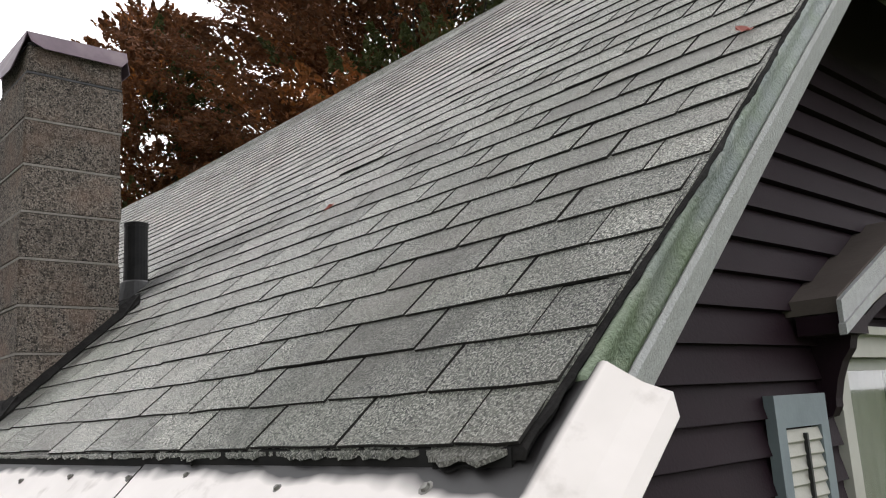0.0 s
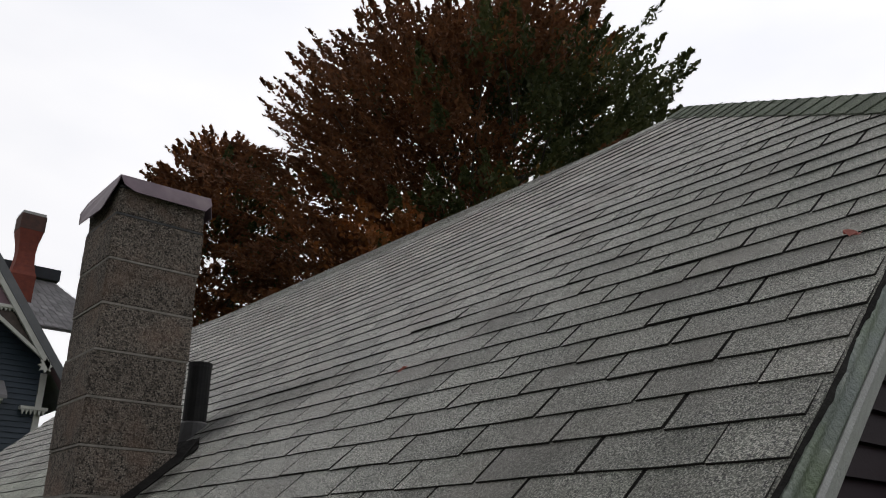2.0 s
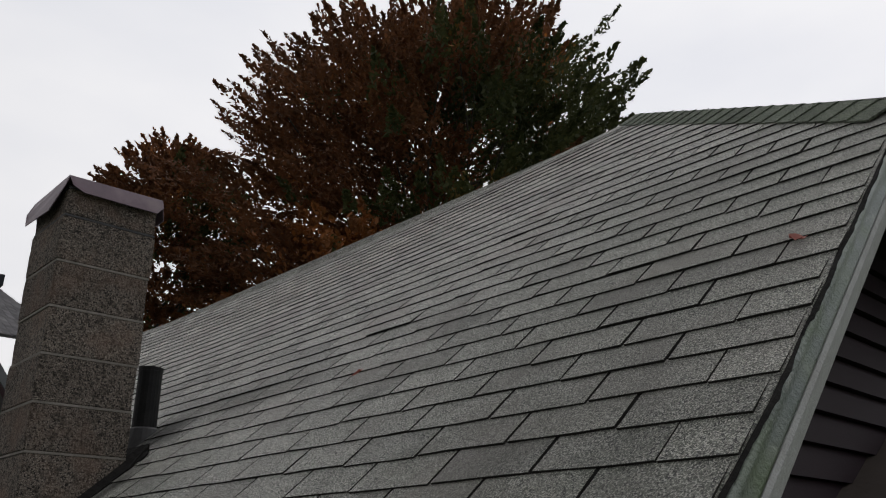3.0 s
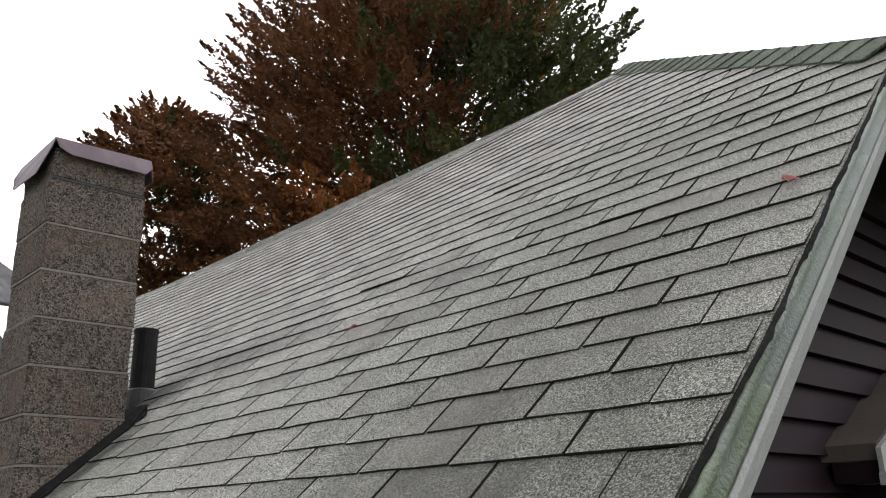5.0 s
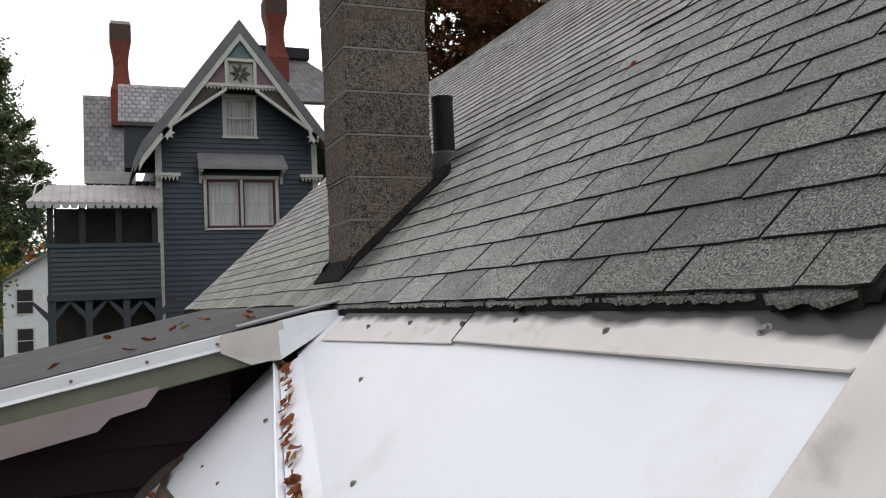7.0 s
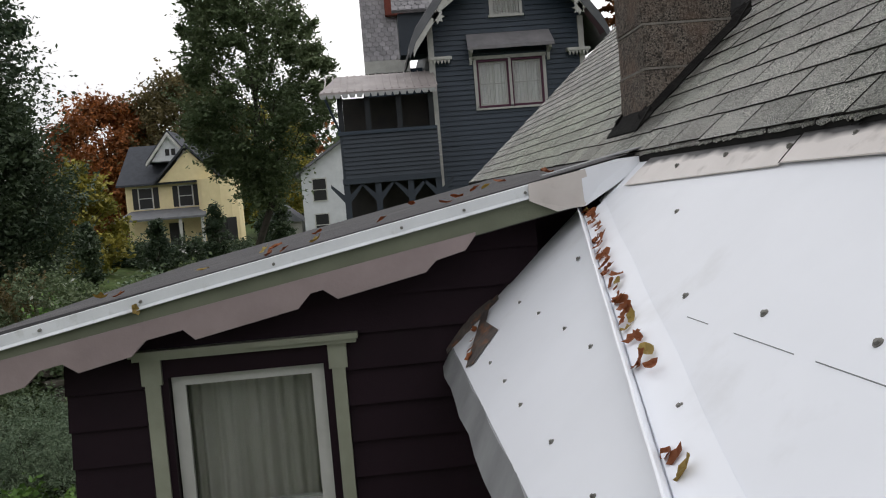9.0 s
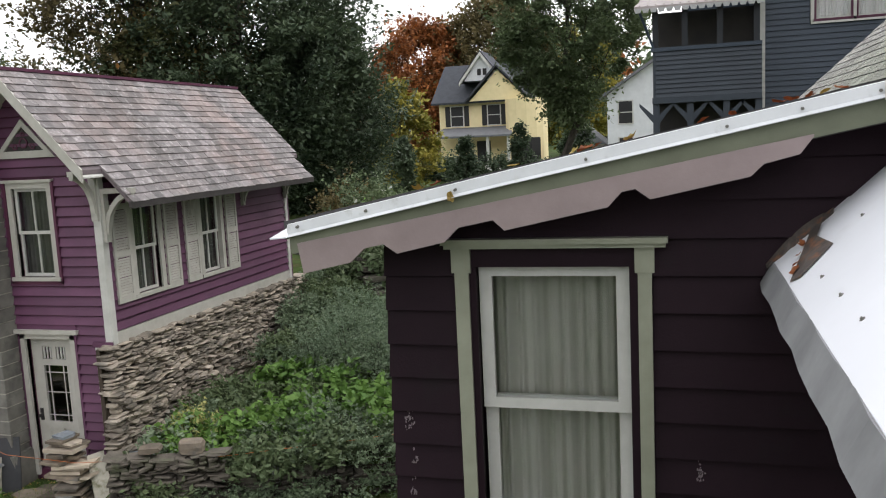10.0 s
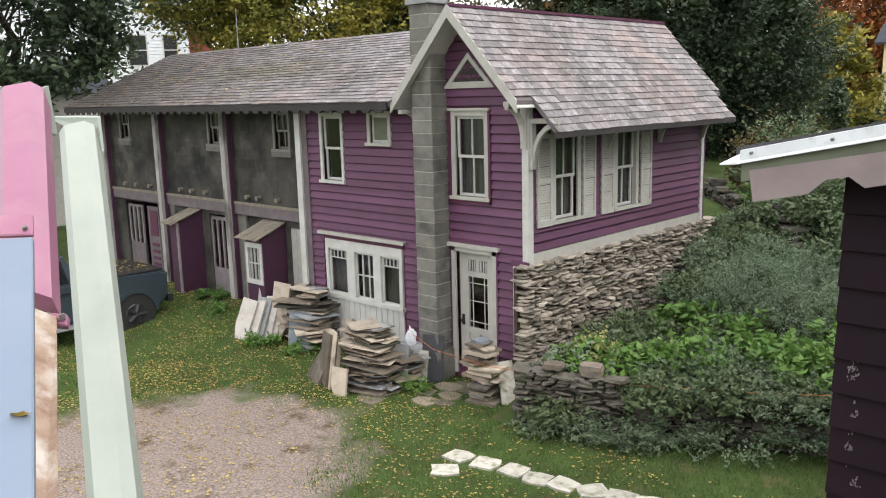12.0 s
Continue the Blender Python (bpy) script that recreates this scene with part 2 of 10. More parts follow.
M["lilac_beam"] = mat("faded_lilac_beam", (0.16, 0.13, 0.138), (0.11, 0.092, 0.098), 4, 0.8, 0.2, 50)
# plum siding colour toned down: the overhang's shade is put into it
M["plum_shaded"] = mat("shaded_plum_board_paint", (0.068, 0.024, 0.05), (0.05, 0.018, 0.038), 3, 0.65, 0.15, 60)
M["eave_brown"] = mat("dark_weathered_eave", (0.045, 0.039, 0.038), (0.03, 0.027, 0.026), 5, 0.8, 0.2, 50)
M["lilac_trim"] = mat("dull_lilac_trim_paint", (0.26, 0.225, 0.23), (0.19, 0.165, 0.17), 6, 0.7, 0.2, 60)
M["old_post"] = mat("weathered_post_paint", (0.4, 0.38, 0.36), (0.26, 0.245, 0.23), 6, 0.75, 0.25, 60, stain=(0.1, 0.09, 0.08), stain_scale=3, stain_lo=0.5, stain_hi=0.68, stretch=(1, 1, 0.3))
M["dull_frame"] = mat("dull_window_paint", (0.22, 0.21, 0.185), (0.16, 0.15, 0.135), 6, 0.7, 0.2, 60)
M["old_wood"] = mat("weathered_boards", (0.25, 0.22, 0.17), (0.15, 0.13, 0.1), 8, 0.85, 0.4, 60, stretch=(1, 1, 0.2))
M["glass"] = mat("window_glass", (0.9, 0.92, 0.92), (0.9, 0.92, 0.92), 1, 0.03)
gb = M["glass"].node_tree.nodes["Principled BSDF"]
gb.inputs["Transmission Weight"].default_value = 1.0
gb.inputs["IOR"].default_value = 1.45
M["curtain"] = mat("sheer_curtain_cloth", (0.46, 0.45, 0.41), (0.33, 0.32, 0.28), 5, 0.9, 0.15, 200, stretch=(1, 1, 0.15))
M["curtain_white"] = mat("white_lace_curtain", (0.78, 0.77, 0.74), (0.62, 0.61, 0.58), 5, 0.9, 0.15, 200, stretch=(1, 1, 0.15))
M["curtain_dark"] = mat("dark_curtain_cloth", (0.1, 0.095, 0.09), (0.06, 0.06, 0.06), 4, 0.9, 0.2, 100)
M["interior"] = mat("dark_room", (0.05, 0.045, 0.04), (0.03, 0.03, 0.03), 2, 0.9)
M["blue_siding"] = mat("slate_blue_siding_paint", (0.034, 0.05, 0.072), (0.026, 0.04, 0.058), 1.5, 0.5, 0.1, 40)
# near-black post colour: the gloom under the porch roof is put into it
M["porch_shade"] = mat("shaded_porch_post", (0.014, 0.018, 0.022), (0.02, 0.022, 0.026), 3, 0.7)
M["blue_lower"] = mat("blue_grey_panel_paint", (0.036, 0.0475, 0.0612), (0.0288, 0.0374, 0.049), 1.5, 0.6)
M["brick_red"] = mat("red_chimney_brick", (0.21, 0.055, 0.036), (0.14, 0.04, 0.03), 9, 0.9, 0.4, 40)
M["brick_dark"] = mat("dark_corbel_brick", (0.1, 0.05, 0.042), (0.06, 0.04, 0.036), 9, 0.9, 0.4, 40)
M["grey_roof"] = mat("grey_pattern_slate", (0.27, 0.26, 0.27), (0.18, 0.175, 0.185), 3, 0.6, 0.2, 30, random_value=0.22, island=True)
M["tin"] = mat("weathered_tin_roof", (0.4, 0.36, 0.35), (0.27, 0.24, 0.23), 2.5, 0.5, 0.1, 10)
M["mauve_panel"] = mat("mauve_gable_panel", (0.2, 0.12, 0.15), (0.16, 0.1, 0.12), 4, 0.7)
M["teal_panel"] = mat("teal_gable_panel", (0.12, 0.19, 0.2), (0.1, 0.15, 0.16), 4, 0.7)
M["star_wood"] = mat("dark_star_ornament", (0.09, 0.07, 0.06), (0.05, 0.04, 0.035), 9, 0.7)
M["yellow_siding"] = mat("pale_yellow_siding", (0.76, 0.65, 0.38), (0.68, 0.58, 0.33), 2, 0.6)
M["white_siding"] = mat("white_siding", (0.68, 0.7, 0.72), (0.58, 0.6, 0.62), 2, 0.6)
M["dark_roof"] = mat("charcoal_shingle_roof", (0.045, 0.05, 0.06), (0.03, 0.034, 0.042), 3, 0.8, 0.2, 20)
M["porch_roof"] = mat("grey_porch_roof", (0.16, 0.165, 0.175), (0.12, 0.125, 0.135), 3, 0.7)
M["shutter_black"] = mat("black_shutter_paint", (0.015, 0.015, 0.016), (0.02, 0.02, 0.02), 9, 0.5)
M["shutter_grey"] = mat("blue_grey_shutter_paint", (0.18, 0.215, 0.235), (0.14, 0.17, 0.19), 6, 0.6, 0.1, 60)
M["stone"] = mat("fieldstone", (0.36, 0.315, 0.255), (0.2, 0.172, 0.14), 9, 0.9, 0.6, 60, random_value=0.5, island=False, stain=(0.13, 0.12, 0.105), stain_scale=4, stain_lo=0.5, stain_hi=0.68, tint=(0.42, 0.36, 0.3), tint_scale=1.3)
M["stone_rest"] = mat("fieldstone_field", (0.36, 0.315, 0.255), (0.2, 0.172, 0.14), 9, 0.9, 0.6, 60, random_value=0.5, island=True, stain=(0.13, 0.12, 0.105), stain_scale=4, stain_lo=0.5, stain_hi=0.68, tint=(0.42, 0.36, 0.3), tint_scale=1.3)
M["stone_dark"] = mat("mossy_fieldstone", (0.105, 0.092, 0.075), (0.055, 0.048, 0.04), 9, 0.9, 0.6, 60, random_value=0.45, stain=(0.06, 0.07, 0.038), stain_scale=3, stain_lo=0.52, stain_hi=0.68)
M["slab"] = mat("bluestone_slab", (0.25, 0.205, 0.155), (0.13, 0.108, 0.085), 6, 0.85, 0.4, 40, random_value=0.35, stain=(0.12, 0.11, 0.095), stain_scale=5, stain_lo=0.55, stain_hi=0.7)
M["slab_grey"] = mat("grey_marble_slab", (0.36, 0.37, 0.37), (0.26, 0.27, 0.27), 5, 0.7, 0.25, 40, random_value=0.25, stain=(0.18, 0.18, 0.17), stain_scale=4, stain_lo=0.55, stain_hi=0.75)
M["slab_dark"] = mat("blackboard_slate", (0.03, 0.032, 0.036), (0.045, 0.046, 0.05), 6, 0.6, 0.15, 40)
M["step_stone"] = mat("pale_stepping_stone", (0.56, 0.53, 0.46), (0.4, 0.38, 0.32), 7, 0.85, 0.5, 50, random_value=0.2, stain=(0.2, 0.2, 0.12), stain_scale=8, stain_lo=0.48, stain_hi=0.68)
M["slab_blue"] = mat("bluestone", (0.22, 0.25, 0.28), (0.15, 0.17, 0.19), 5, 0.7, 0.25, 40, random_value=0.2, stain=(0.3, 0.31, 0.32), stain_scale=7, stain_lo=0.55, stain_hi=0.7)
M["slab_pale"] = mat("pale_grey_slab", (0.52, 0.49, 0.44), (0.4, 0.37, 0.33), 5, 0.8, 0.3, 40, random_value=0.18, stain=(0.28, 0.26, 0.22), stain_scale=4, stain_lo=0.55, stain_hi=0.7)
M["slab_tan"] = mat("pale_tan_slab", (0.52, 0.45, 0.36), (0.38, 0.32, 0.25), 5, 0.8, 0.3, 40, random_value=0.25, stain=(0.25, 0.22, 0.18), stain_scale=4, stain_lo=0.55, stain_hi=0.7)
M["dirt"] = mat("garden_soil", (0.06, 0.045, 0.032), (0.04, 0.032, 0.024), 6, 0.95, 0.6, 30)
M["bark"] = mat("bark", (0.07, 0.06, 0.048), (0.04, 0.035, 0.03), 9, 0.95, 0.8, 30)


def leaf_mat(name, c1, c2, c3=None, trans=0.25):
    """Foliage with colour varied leaf by leaf and some light let through."""
    m = bpy.data.materials.new(name)
    m.use_nodes = True
    nt = m.node_tree
    b = nt.nodes["Principled BSDF"]
    geo = nt.nodes.new("ShaderNodeNewGeometry")
    cr = nt.nodes.new("ShaderNodeValToRGB")
    cr.color_ramp.elements[0].color = (*c1, 1)
    cr.color_ramp.elements[1].color = (*c2, 1)
    if c3:
        e = cr.color_ramp.elements.new(0.88)
        e.color = (*c2, 1)
        cr.color_ramp.elements[2].color = (*c3, 1)
    n = nt.nodes.new("ShaderNodeTexNoise")
    n.inputs["Scale"].default_value = 0.45
    nt.links.new(geo.outputs["Position"], n.inputs["Vector"])
    ad = nt.nodes.new("ShaderNodeMath")
    ad.operation = "MULTIPLY_ADD"
    ad.inputs[1].default_value = 0.55
    nt.links.new(geo.outputs["Random Per Island"], ad.inputs[0])
    mr = nt.nodes.new("ShaderNodeMapRange")
    mr.inputs["From Min"].default_value, mr.inputs["From Max"].default_value = 0.35, 0.65
    mr.inputs["To Max"].default_value = 0.45
    nt.links.new(n.outputs["Fac"], mr.inputs["Value"])
    nt.links.new(mr.outputs["Result"], ad.inputs[2])
    nt.links.new(ad.outputs["Value"], cr.inputs["Fac"])
    nt.links.new(cr.outputs["Color"], b.inputs["Base Color"])
    b.inputs["Roughness"].default_value = 0.55
    b.inputs["Specular IOR Level"].default_value = 0.25
    tr = nt.nodes.new("ShaderNodeBsdfTranslucent")
    nt.links.new(cr.outputs["Color"], tr.inputs["Color"])
    mx = nt.nodes.new("ShaderNodeMixShader")
    mx.inputs[0].default_value = trans
    nt.links.new(b.outputs["BSDF"], mx.inputs[1])
    nt.links.new(tr.outputs["BSDF"], mx.inputs[2])
    nt.links.new(mx.outputs["Shader"], nt.nodes["Material Output"].inputs["Surface"])
    return m


M["leaf_beech"] = leaf_mat("beech_leaves", (0.032, 0.044, 0.018), (0.09, 0.095, 0.036), (0.34, 0.16, 0.04), 0.4)
M["leaf_rust"] = leaf_mat("rust_beech_leaves", (0.085, 0.042, 0.024), (0.2, 0.083, 0.036), (0.52, 0.2, 0.045), 0.45)
M["leaf_green"] = leaf_mat("maple_leaves", (0.06, 0.095, 0.042), (0.16, 0.2, 0.1))
M["leaf_olive"] = leaf_mat("olive_brown_leaves", (0.075, 0.07, 0.032), (0.17, 0.135, 0.06), (0.24, 0.15, 0.06), 0.35)
M["leaf_dark"] = leaf_mat("dark_evergreen_leaves", (0.032, 0.054, 0.034), (0.085, 0.115, 0.06))
M["leaf_yellow"] = leaf_mat("turning_yellow_leaves", (0.1, 0.125, 0.03), (0.34, 0.28, 0.05))
M["leaf_orange"] = leaf_mat("orange_maple_leaves", (0.14, 0.065, 0.03), (0.38, 0.13, 0.035))
M["leaf_bright"] = leaf_mat("bright_garden_leaves", (0.06, 0.135, 0.03), (0.18, 0.3, 0.07))
M["leaf_juniper"] = leaf_mat("juniper_needles", (0.085, 0.125, 0.075), (0.22, 0.28, 0.17))
M["leaf_feather"] = leaf_mat("feathery_asparagus", (0.12, 0.175, 0.11), (0.24, 0.3, 0.19))
M["leaf_cream"] = leaf_mat("variegated_cream_leaves", (0.2, 0.22, 0.06), (0.48, 0.46, 0.2))
M["leaf_flower"] = leaf_mat("white_flowered_leaves", (0.06, 0.1, 0.04), (0.16, 0.2, 0.11), (0.7, 0.7, 0.68), 0.2)
M["leaf_fallen"] = leaf_mat("fallen_leaves", (0.2, 0.12, 0.045), (0.5, 0.39, 0.12), None, 0.1)
M["leaf_brown"] = leaf_mat("wet_fallen_leaves", (0.15, 0.045, 0.02), (0.38, 0.14, 0.055), None, 0.1)
M["grass_blade"] = leaf_mat("lawn_grass", (0.06, 0.12, 0.026), (0.16, 0.24, 0.065))


# ---- building helpers ----
def thing(name, label, category, group="", kind="", at=(0, 0, 0)):
    ob = new(name)
    ob.location = at
    return tagged(ob, label, category, group, kind)


def finish(bm, name, material, recalc=True):
    if recalc:
        bmesh.ops.recalc_face_normals(bm, faces=bm.faces[:])
    me = bpy.data.meshes.new(name)
    bm.to_mesh(me)
    bm.free()
    me.materials.append(material)
    return me


def part(name, bm, material, parent, label="", recalc=True):
    """Links a bmesh as one mesh object under a thing or a part (built in world metres)."""
    ob = new(name, finish(bm, name, material, recalc) if isinstance(bm, bmesh.types.BMesh) else bm)
    if parent is not None:
        ob.parent = parent
        if parent.parent is None:
            ob.matrix_parent_inverse = Matrix.Translation(-parent.location)
    if label:
        ob["label"] = label
    return ob


def hexa(bm, p):
    """A solid from eight corners: four below, four above, both in turn."""
    v = [bm.verts.new(q) for q in p]
    for f in ((3, 2, 1, 0), (4, 5, 6, 7), (0, 1, 5, 4), (1, 2, 6, 5), (2, 3, 7, 6), (3, 0, 4, 7)):
        bm.faces.new([v[i] for i in f])


def box(bm, x0, x1, y0, y1, z0, z1):
    hexa(bm, [(x0, y0, z0), (x1, y0, z0), (x1, y1, z0), (x0, y1, z0), (x0, y0, z1), (x1, y0, z1), (x1, y1, z1), (x0, y1, z1)])


def prism(bm, a, b):
    """A solid between two like polygons."""
    va, vb = [bm.verts.new(q) for q in a], [bm.verts.new(q) for q in b]
    bm.faces.new(va[::-1])
    bm.faces.new(vb)
    for i in range(len(a)):
        j = (i + 1) % len(a)
        bm.faces.new((va[i], va[j], vb[j], vb[i]))


def tube(bm, p0, p1, r0, r1, n=10, caps=True):
    p0, p1 = Vector(p0), Vector(p1)
    d = (p1 - p0).normalized()
    a = d.orthogonal().normalized()
    b = d.cross(a)
    rings = []
    for p, r in ((p0, r0), (p1, r1)):
        rings.append([bm.verts.new(p + r * (math.cos(2 * math.pi * i / n) * a + math.sin(2 * math.pi * i / n) * b)) for i in range(n)])
    for i in range(n):
        bm.faces.new((rings[0][i], rings[0][(i + 1) % n], rings[1][(i + 1) % n], rings[1][i]))
    if caps:
        bm.faces.new(rings[0][::-1])
        bm.faces.new(rings[1])


def path_tube(bm, pts, radii, n=7):
    """One closed tapering tube along a bent line."""
    rings = []
    for i, p in enumerate(pts):
        d = (Vector(pts[min(i + 1, len(pts) - 1)]) - Vector(pts[max(i - 1, 0)])).normalized()
        a = d.cross(Vector((0.3, 0.9, 0.1))).normalized()
        b = d.cross(a)
        rings.append([bm.verts.new(Vector(p) + radii[i] * (math.cos(2 * math.pi * k / n) * a + math.sin(2 * math.pi * k / n) * b)) for k in range(n)])
    for r0, r1 in zip(rings, rings[1:]):
        for k in range(n):
            bm.faces.new((r0[k], r0[(k + 1) % n], r1[(k + 1) % n], r1[k]))
    bm.faces.new(rings[0][::-1])
    bm.faces.new(rings[-1])


def loft(bm, sections):
    """One closed solid through a row of like sections."""
    rings = [[bm.verts.new(q) for q in s] for s in sections]
    n = len(rings[0])
    for r0, r1 in zip(rings, rings[1:]):
        for k in range(n):
            bm.faces.new((r0[k], r0[(k + 1) % n], r1[(k + 1) % n], r1[k]))
    bm.faces.new(rings[0][::-1])
    bm.faces.new(rings[-1])


def front(x0, y0):
    """Wall that faces -y: along it, out of it, up."""
    return lambda u, n, z: (x0 + u, y0 - n, z)


def side(x0, y0):
    """Wall that faces +x."""
    return lambda u, n, z: (x0 + n, y0 + u, z)


def lbox(bm, W, u0, u1, n0, n1, z0, z1):
    hexa(bm, [W(u0, n0, z0), W(u1, n0, z0), W(u1, n1, z0), W(u0, n1, z0), W(u0, n0, z1), W(u1, n0, z1), W(u1, n1, z1), W(u0, n1, z1)])


def lprism(bm, W, poly, n0, n1):
    prism(bm, [W(u, n0, z) for u, z in poly], [W(u, n1, z) for u, z in poly])


def wall_body(bm, W, u0, u1, z0, z1, thick, holes=()):
    """A wall slab with openings that go through it."""
    us = sorted({u0, u1, *[h[0] for h in holes], *[h[1] for h in holes]})
    zs = sorted({z0, z1, *[h[2] for h in holes], *[h[3] for h in holes]})
    for a, b in zip(us, us[1:]):
        for c, d in zip(zs, zs[1:]):
            mu, mz = (a + b) / 2, (c + d) / 2
            if not any(h[0] < mu < h[1] and h[2] < mz < h[3] for h in holes):
                lbox(bm, W, a, b, -thick, 0, c, d)
    bmesh.ops.remove_doubles(bm, verts=bm.verts[:], dist=0.0005)


def clapboards(parent, W, u0, u1, z0, z1, exposure, material, holes=(), span=None, joined=False, name="clapboard", n0=0.0, gap=0.005, butt=0.034):
    """Lapped boards, each a piece of its own, cut round the openings."""
    rng = random.Random(name + str(z0) + str(u0))
    rest = bmesh.new()
    z = z0
    while z < z1 - 0.01:
        top = min(z + exposure, z1)
        cuts = sorted({z, top, *[c for h in holes for c in h[2:4] if z < c < top]})
        for a, b in zip(cuts, cuts[1:]):
            mz = (a + b) / 2
            lo, hi = (u0, u1) if span is None else span(mz)
            if hi - lo < 0.03:
                continue
            segs = [(lo, hi)]
            for h in holes:
                if h[2] < mz < h[3]:
                    segs = [s for q in segs for s in ((q[0], min(q[1], h[0])), (max(q[0], h[1]), q[1])) if s[1] - s[0] > 0.02]
            for s in segs:
                k = (a - z) / exposure
                k2 = (b - z) / exposure
                t0, t1 = n0 + butt - (butt - 0.007) * k, n0 + butt - (butt - 0.007) * k2
                dz = gap + rng.uniform(-0.003, 0.003) if a == z else 0
                bm = rest if joined else bmesh.new()
                hexa(bm, [W(s[0], n0, a + dz), W(s[1], n0, a + dz), W(s[1], t0, a + dz), W(s[0], t0, a + dz),
                          W(s[0], n0, b), W(s[1], n0, b), W(s[1], t1, b), W(s[0], t1, b)])
                if not joined:
                    part(name, bm, material, parent)
        z = top
    if joined:
        return part("siding", rest, material, parent)
    rest.free()


def curtain(parent, W, u0, u1, n, z0, z1, material, folds=9, depth=0.02):
    bm = bmesh.new()
    k = folds * 8
    r_ = random.Random(str(u0) + str(z0))
    p1, p2, p3 = (r_.uniform(0, 6) for _ in range(3))

    def fold_n(i, q):
        t = 2 * math.pi * i / k
        return depth * (0.75 * math.sin(folds * t + 1.4 * math.sin(1.7 * t + p1) + 0.25 * q) + 0.5 * math.sin(folds * 0.47 * t + p2) + 0.3 * math.sin(folds * 1.9 * t + p3 + 0.3 * q))

    for off in (0.0, -0.004):
        rows = [[bm.verts.new(W(u0 + (u1 - u0) * i / k, n + off + fold_n(i, q) * (0.6 + 0.4 * q / 3), z1 + (z0 - z1) * q / 3)) for i in range(k + 1)] for q in range(4)]
        for ra, rb in zip(rows, rows[1:]):
            for i in range(k):
                bm.faces.new((ra[i], ra[i + 1], rb[i + 1], rb[i]))
    ob = part("curtain", bm, material, parent)
    for p in ob.data.polygons:
        p.use_smooth = True
    return ob


def sash_window(parent, W, u, z, w, h, sash, casing, cols=2, rows=1, cw=0.1, head=0.04, drape=None, single=False, inner=None, name="window"):
    """Double-hung window at the wall's outer face: casing, head, sill, two sashes, bars, panes, curtain."""
    win = part(name, bmesh_box_local(W, u - 0.01, u + w + 0.01, -0.14, -0.1, z - 0.01, z, ), casing, parent)
    bm = bmesh.new()
    for a, b, c, d in ((u - cw, u, z, z + h), (u + w, u + w + cw, z, z + h), (u - cw, u + w + cw, z + h, z + h + cw)):
        lbox(bm, W, a, b, -0.05, 0.035, c, d)
    part("casing", bm, casing, win)
    if head:
        part("head_cap", bmesh_box_local(W, u - cw - 0.04, u + w + cw + 0.04, -0.02, 0.075, z + h + cw, z + h + cw + head), casing, win)
    part("sill", bmesh_box_local(W, u - cw - 0.03, u + w + cw + 0.03, -0.06, 0.07, z - 0.055, z), casing if inner is None else sash, win)
    st = 0.045
    mid = z + h / 2
    for k, (a, b, n) in enumerate([(mid - 0.02, z + h, -0.03), (z, mid + 0.02, -0.06)] if not single else [(z, z + h, -0.03)]):
        bm = bmesh.new()
        lbox(bm, W, u, u + st, n - 0.03, n, a, b)
        lbox(bm, W, u + w - st, u + w, n - 0.03, n, a, b)
        lbox(bm, W, u + st, u + w - st, n - 0.03, n, a, a + st)
        lbox(bm, W, u + st, u + w - st, n - 0.03, n, b - st, b)
        for i in range(1, cols):
            c = u + w * i / cols
            lbox(bm, W, c - 0.011, c + 0.011, n - 0.026, n - 0.002, a + st, b - st)
        for i in range(1, rows):
            c = a + (b - a) * i / rows
            lbox(bm, W, u + st, u + w - st, n - 0.025, n - 0.003, c - 0.011, c + 0.011)
        part("sash", bm, sash, win)
        g = part("pane", bmesh_box_local(W, u + st - 0.005, u + w - st + 0.005, n - 0.017, n - 0.013, a + st - 0.005, b - st + 0.005), M["glass"], win)
        g.visible_shadow = False
    if drape:
        curtain(win, W, u + 0.02, u + w - 0.02, -0.16, z + 0.02, z + h - 0.02, drape)
    return win


def bmesh_box_local(W, u0, u1, n0, n1, z0, z1):
    bm = bmesh.new()
    lbox(bm, W, u0, u1, n0, n1, z0, z1)
    return bm


# ---- ground ----
def smooth(t):
    t = max(0.0, min(1.0, t))
    return t * t * (3 - 2 * t)


def bank_line(x):
    """Front line of the garden bank: the low dry wall at the lawn's edge."""
    return 9.1 + 0.48 * (x + 6.9)


def ground_h(x, y):
    h = 0.1 + 0.35 * smooth((-x - 12) / 4) * smooth((y - 6.5) / 3)
    bank = smooth((y - bank_line(x) - 0.04) / 0.3) * 0.5 + 1.5 * max(0.0, min(1.0, (y - bank_line(x) - 0.2) / 6.6)) ** 2
    east = smooth((x + 7.72) / 0.4)
    back = smooth((y - 15.5) / 3) * 1.95
    h += max(bank * east, back)
    far = smooth((math.hypot(x, y) - 120) / 400)
    hill = smooth((y - 90) / 160) * 9 * (1 - far) + far * 3
    return h + hill + 0.03 * noise.noise(Vector((x * 0.7, y * 0.7, 0)))


def axis_steps(lo, hi, near_lo, near_hi, fine):
    a, s = [], near_lo
    while s < near_hi:
        a.append(s)
        s += fine
    step, s = fine, near_lo
    while s > lo:
        step *= 1.35
        s -= step
        a.append(s)
    step, s = fine, near_hi
    while s < hi:
        a.append(s)
        step *= 1.35
        s += step
    return sorted(a)


gx, gy = axis_steps(-1500, 1500, -26, 6, 0.35), axis_steps(-1500, 1500, -2, 24, 0.35)
gverts = [(x, y, ground_h(x, y)) for y in gy for x in gx]
nx = len(gx)
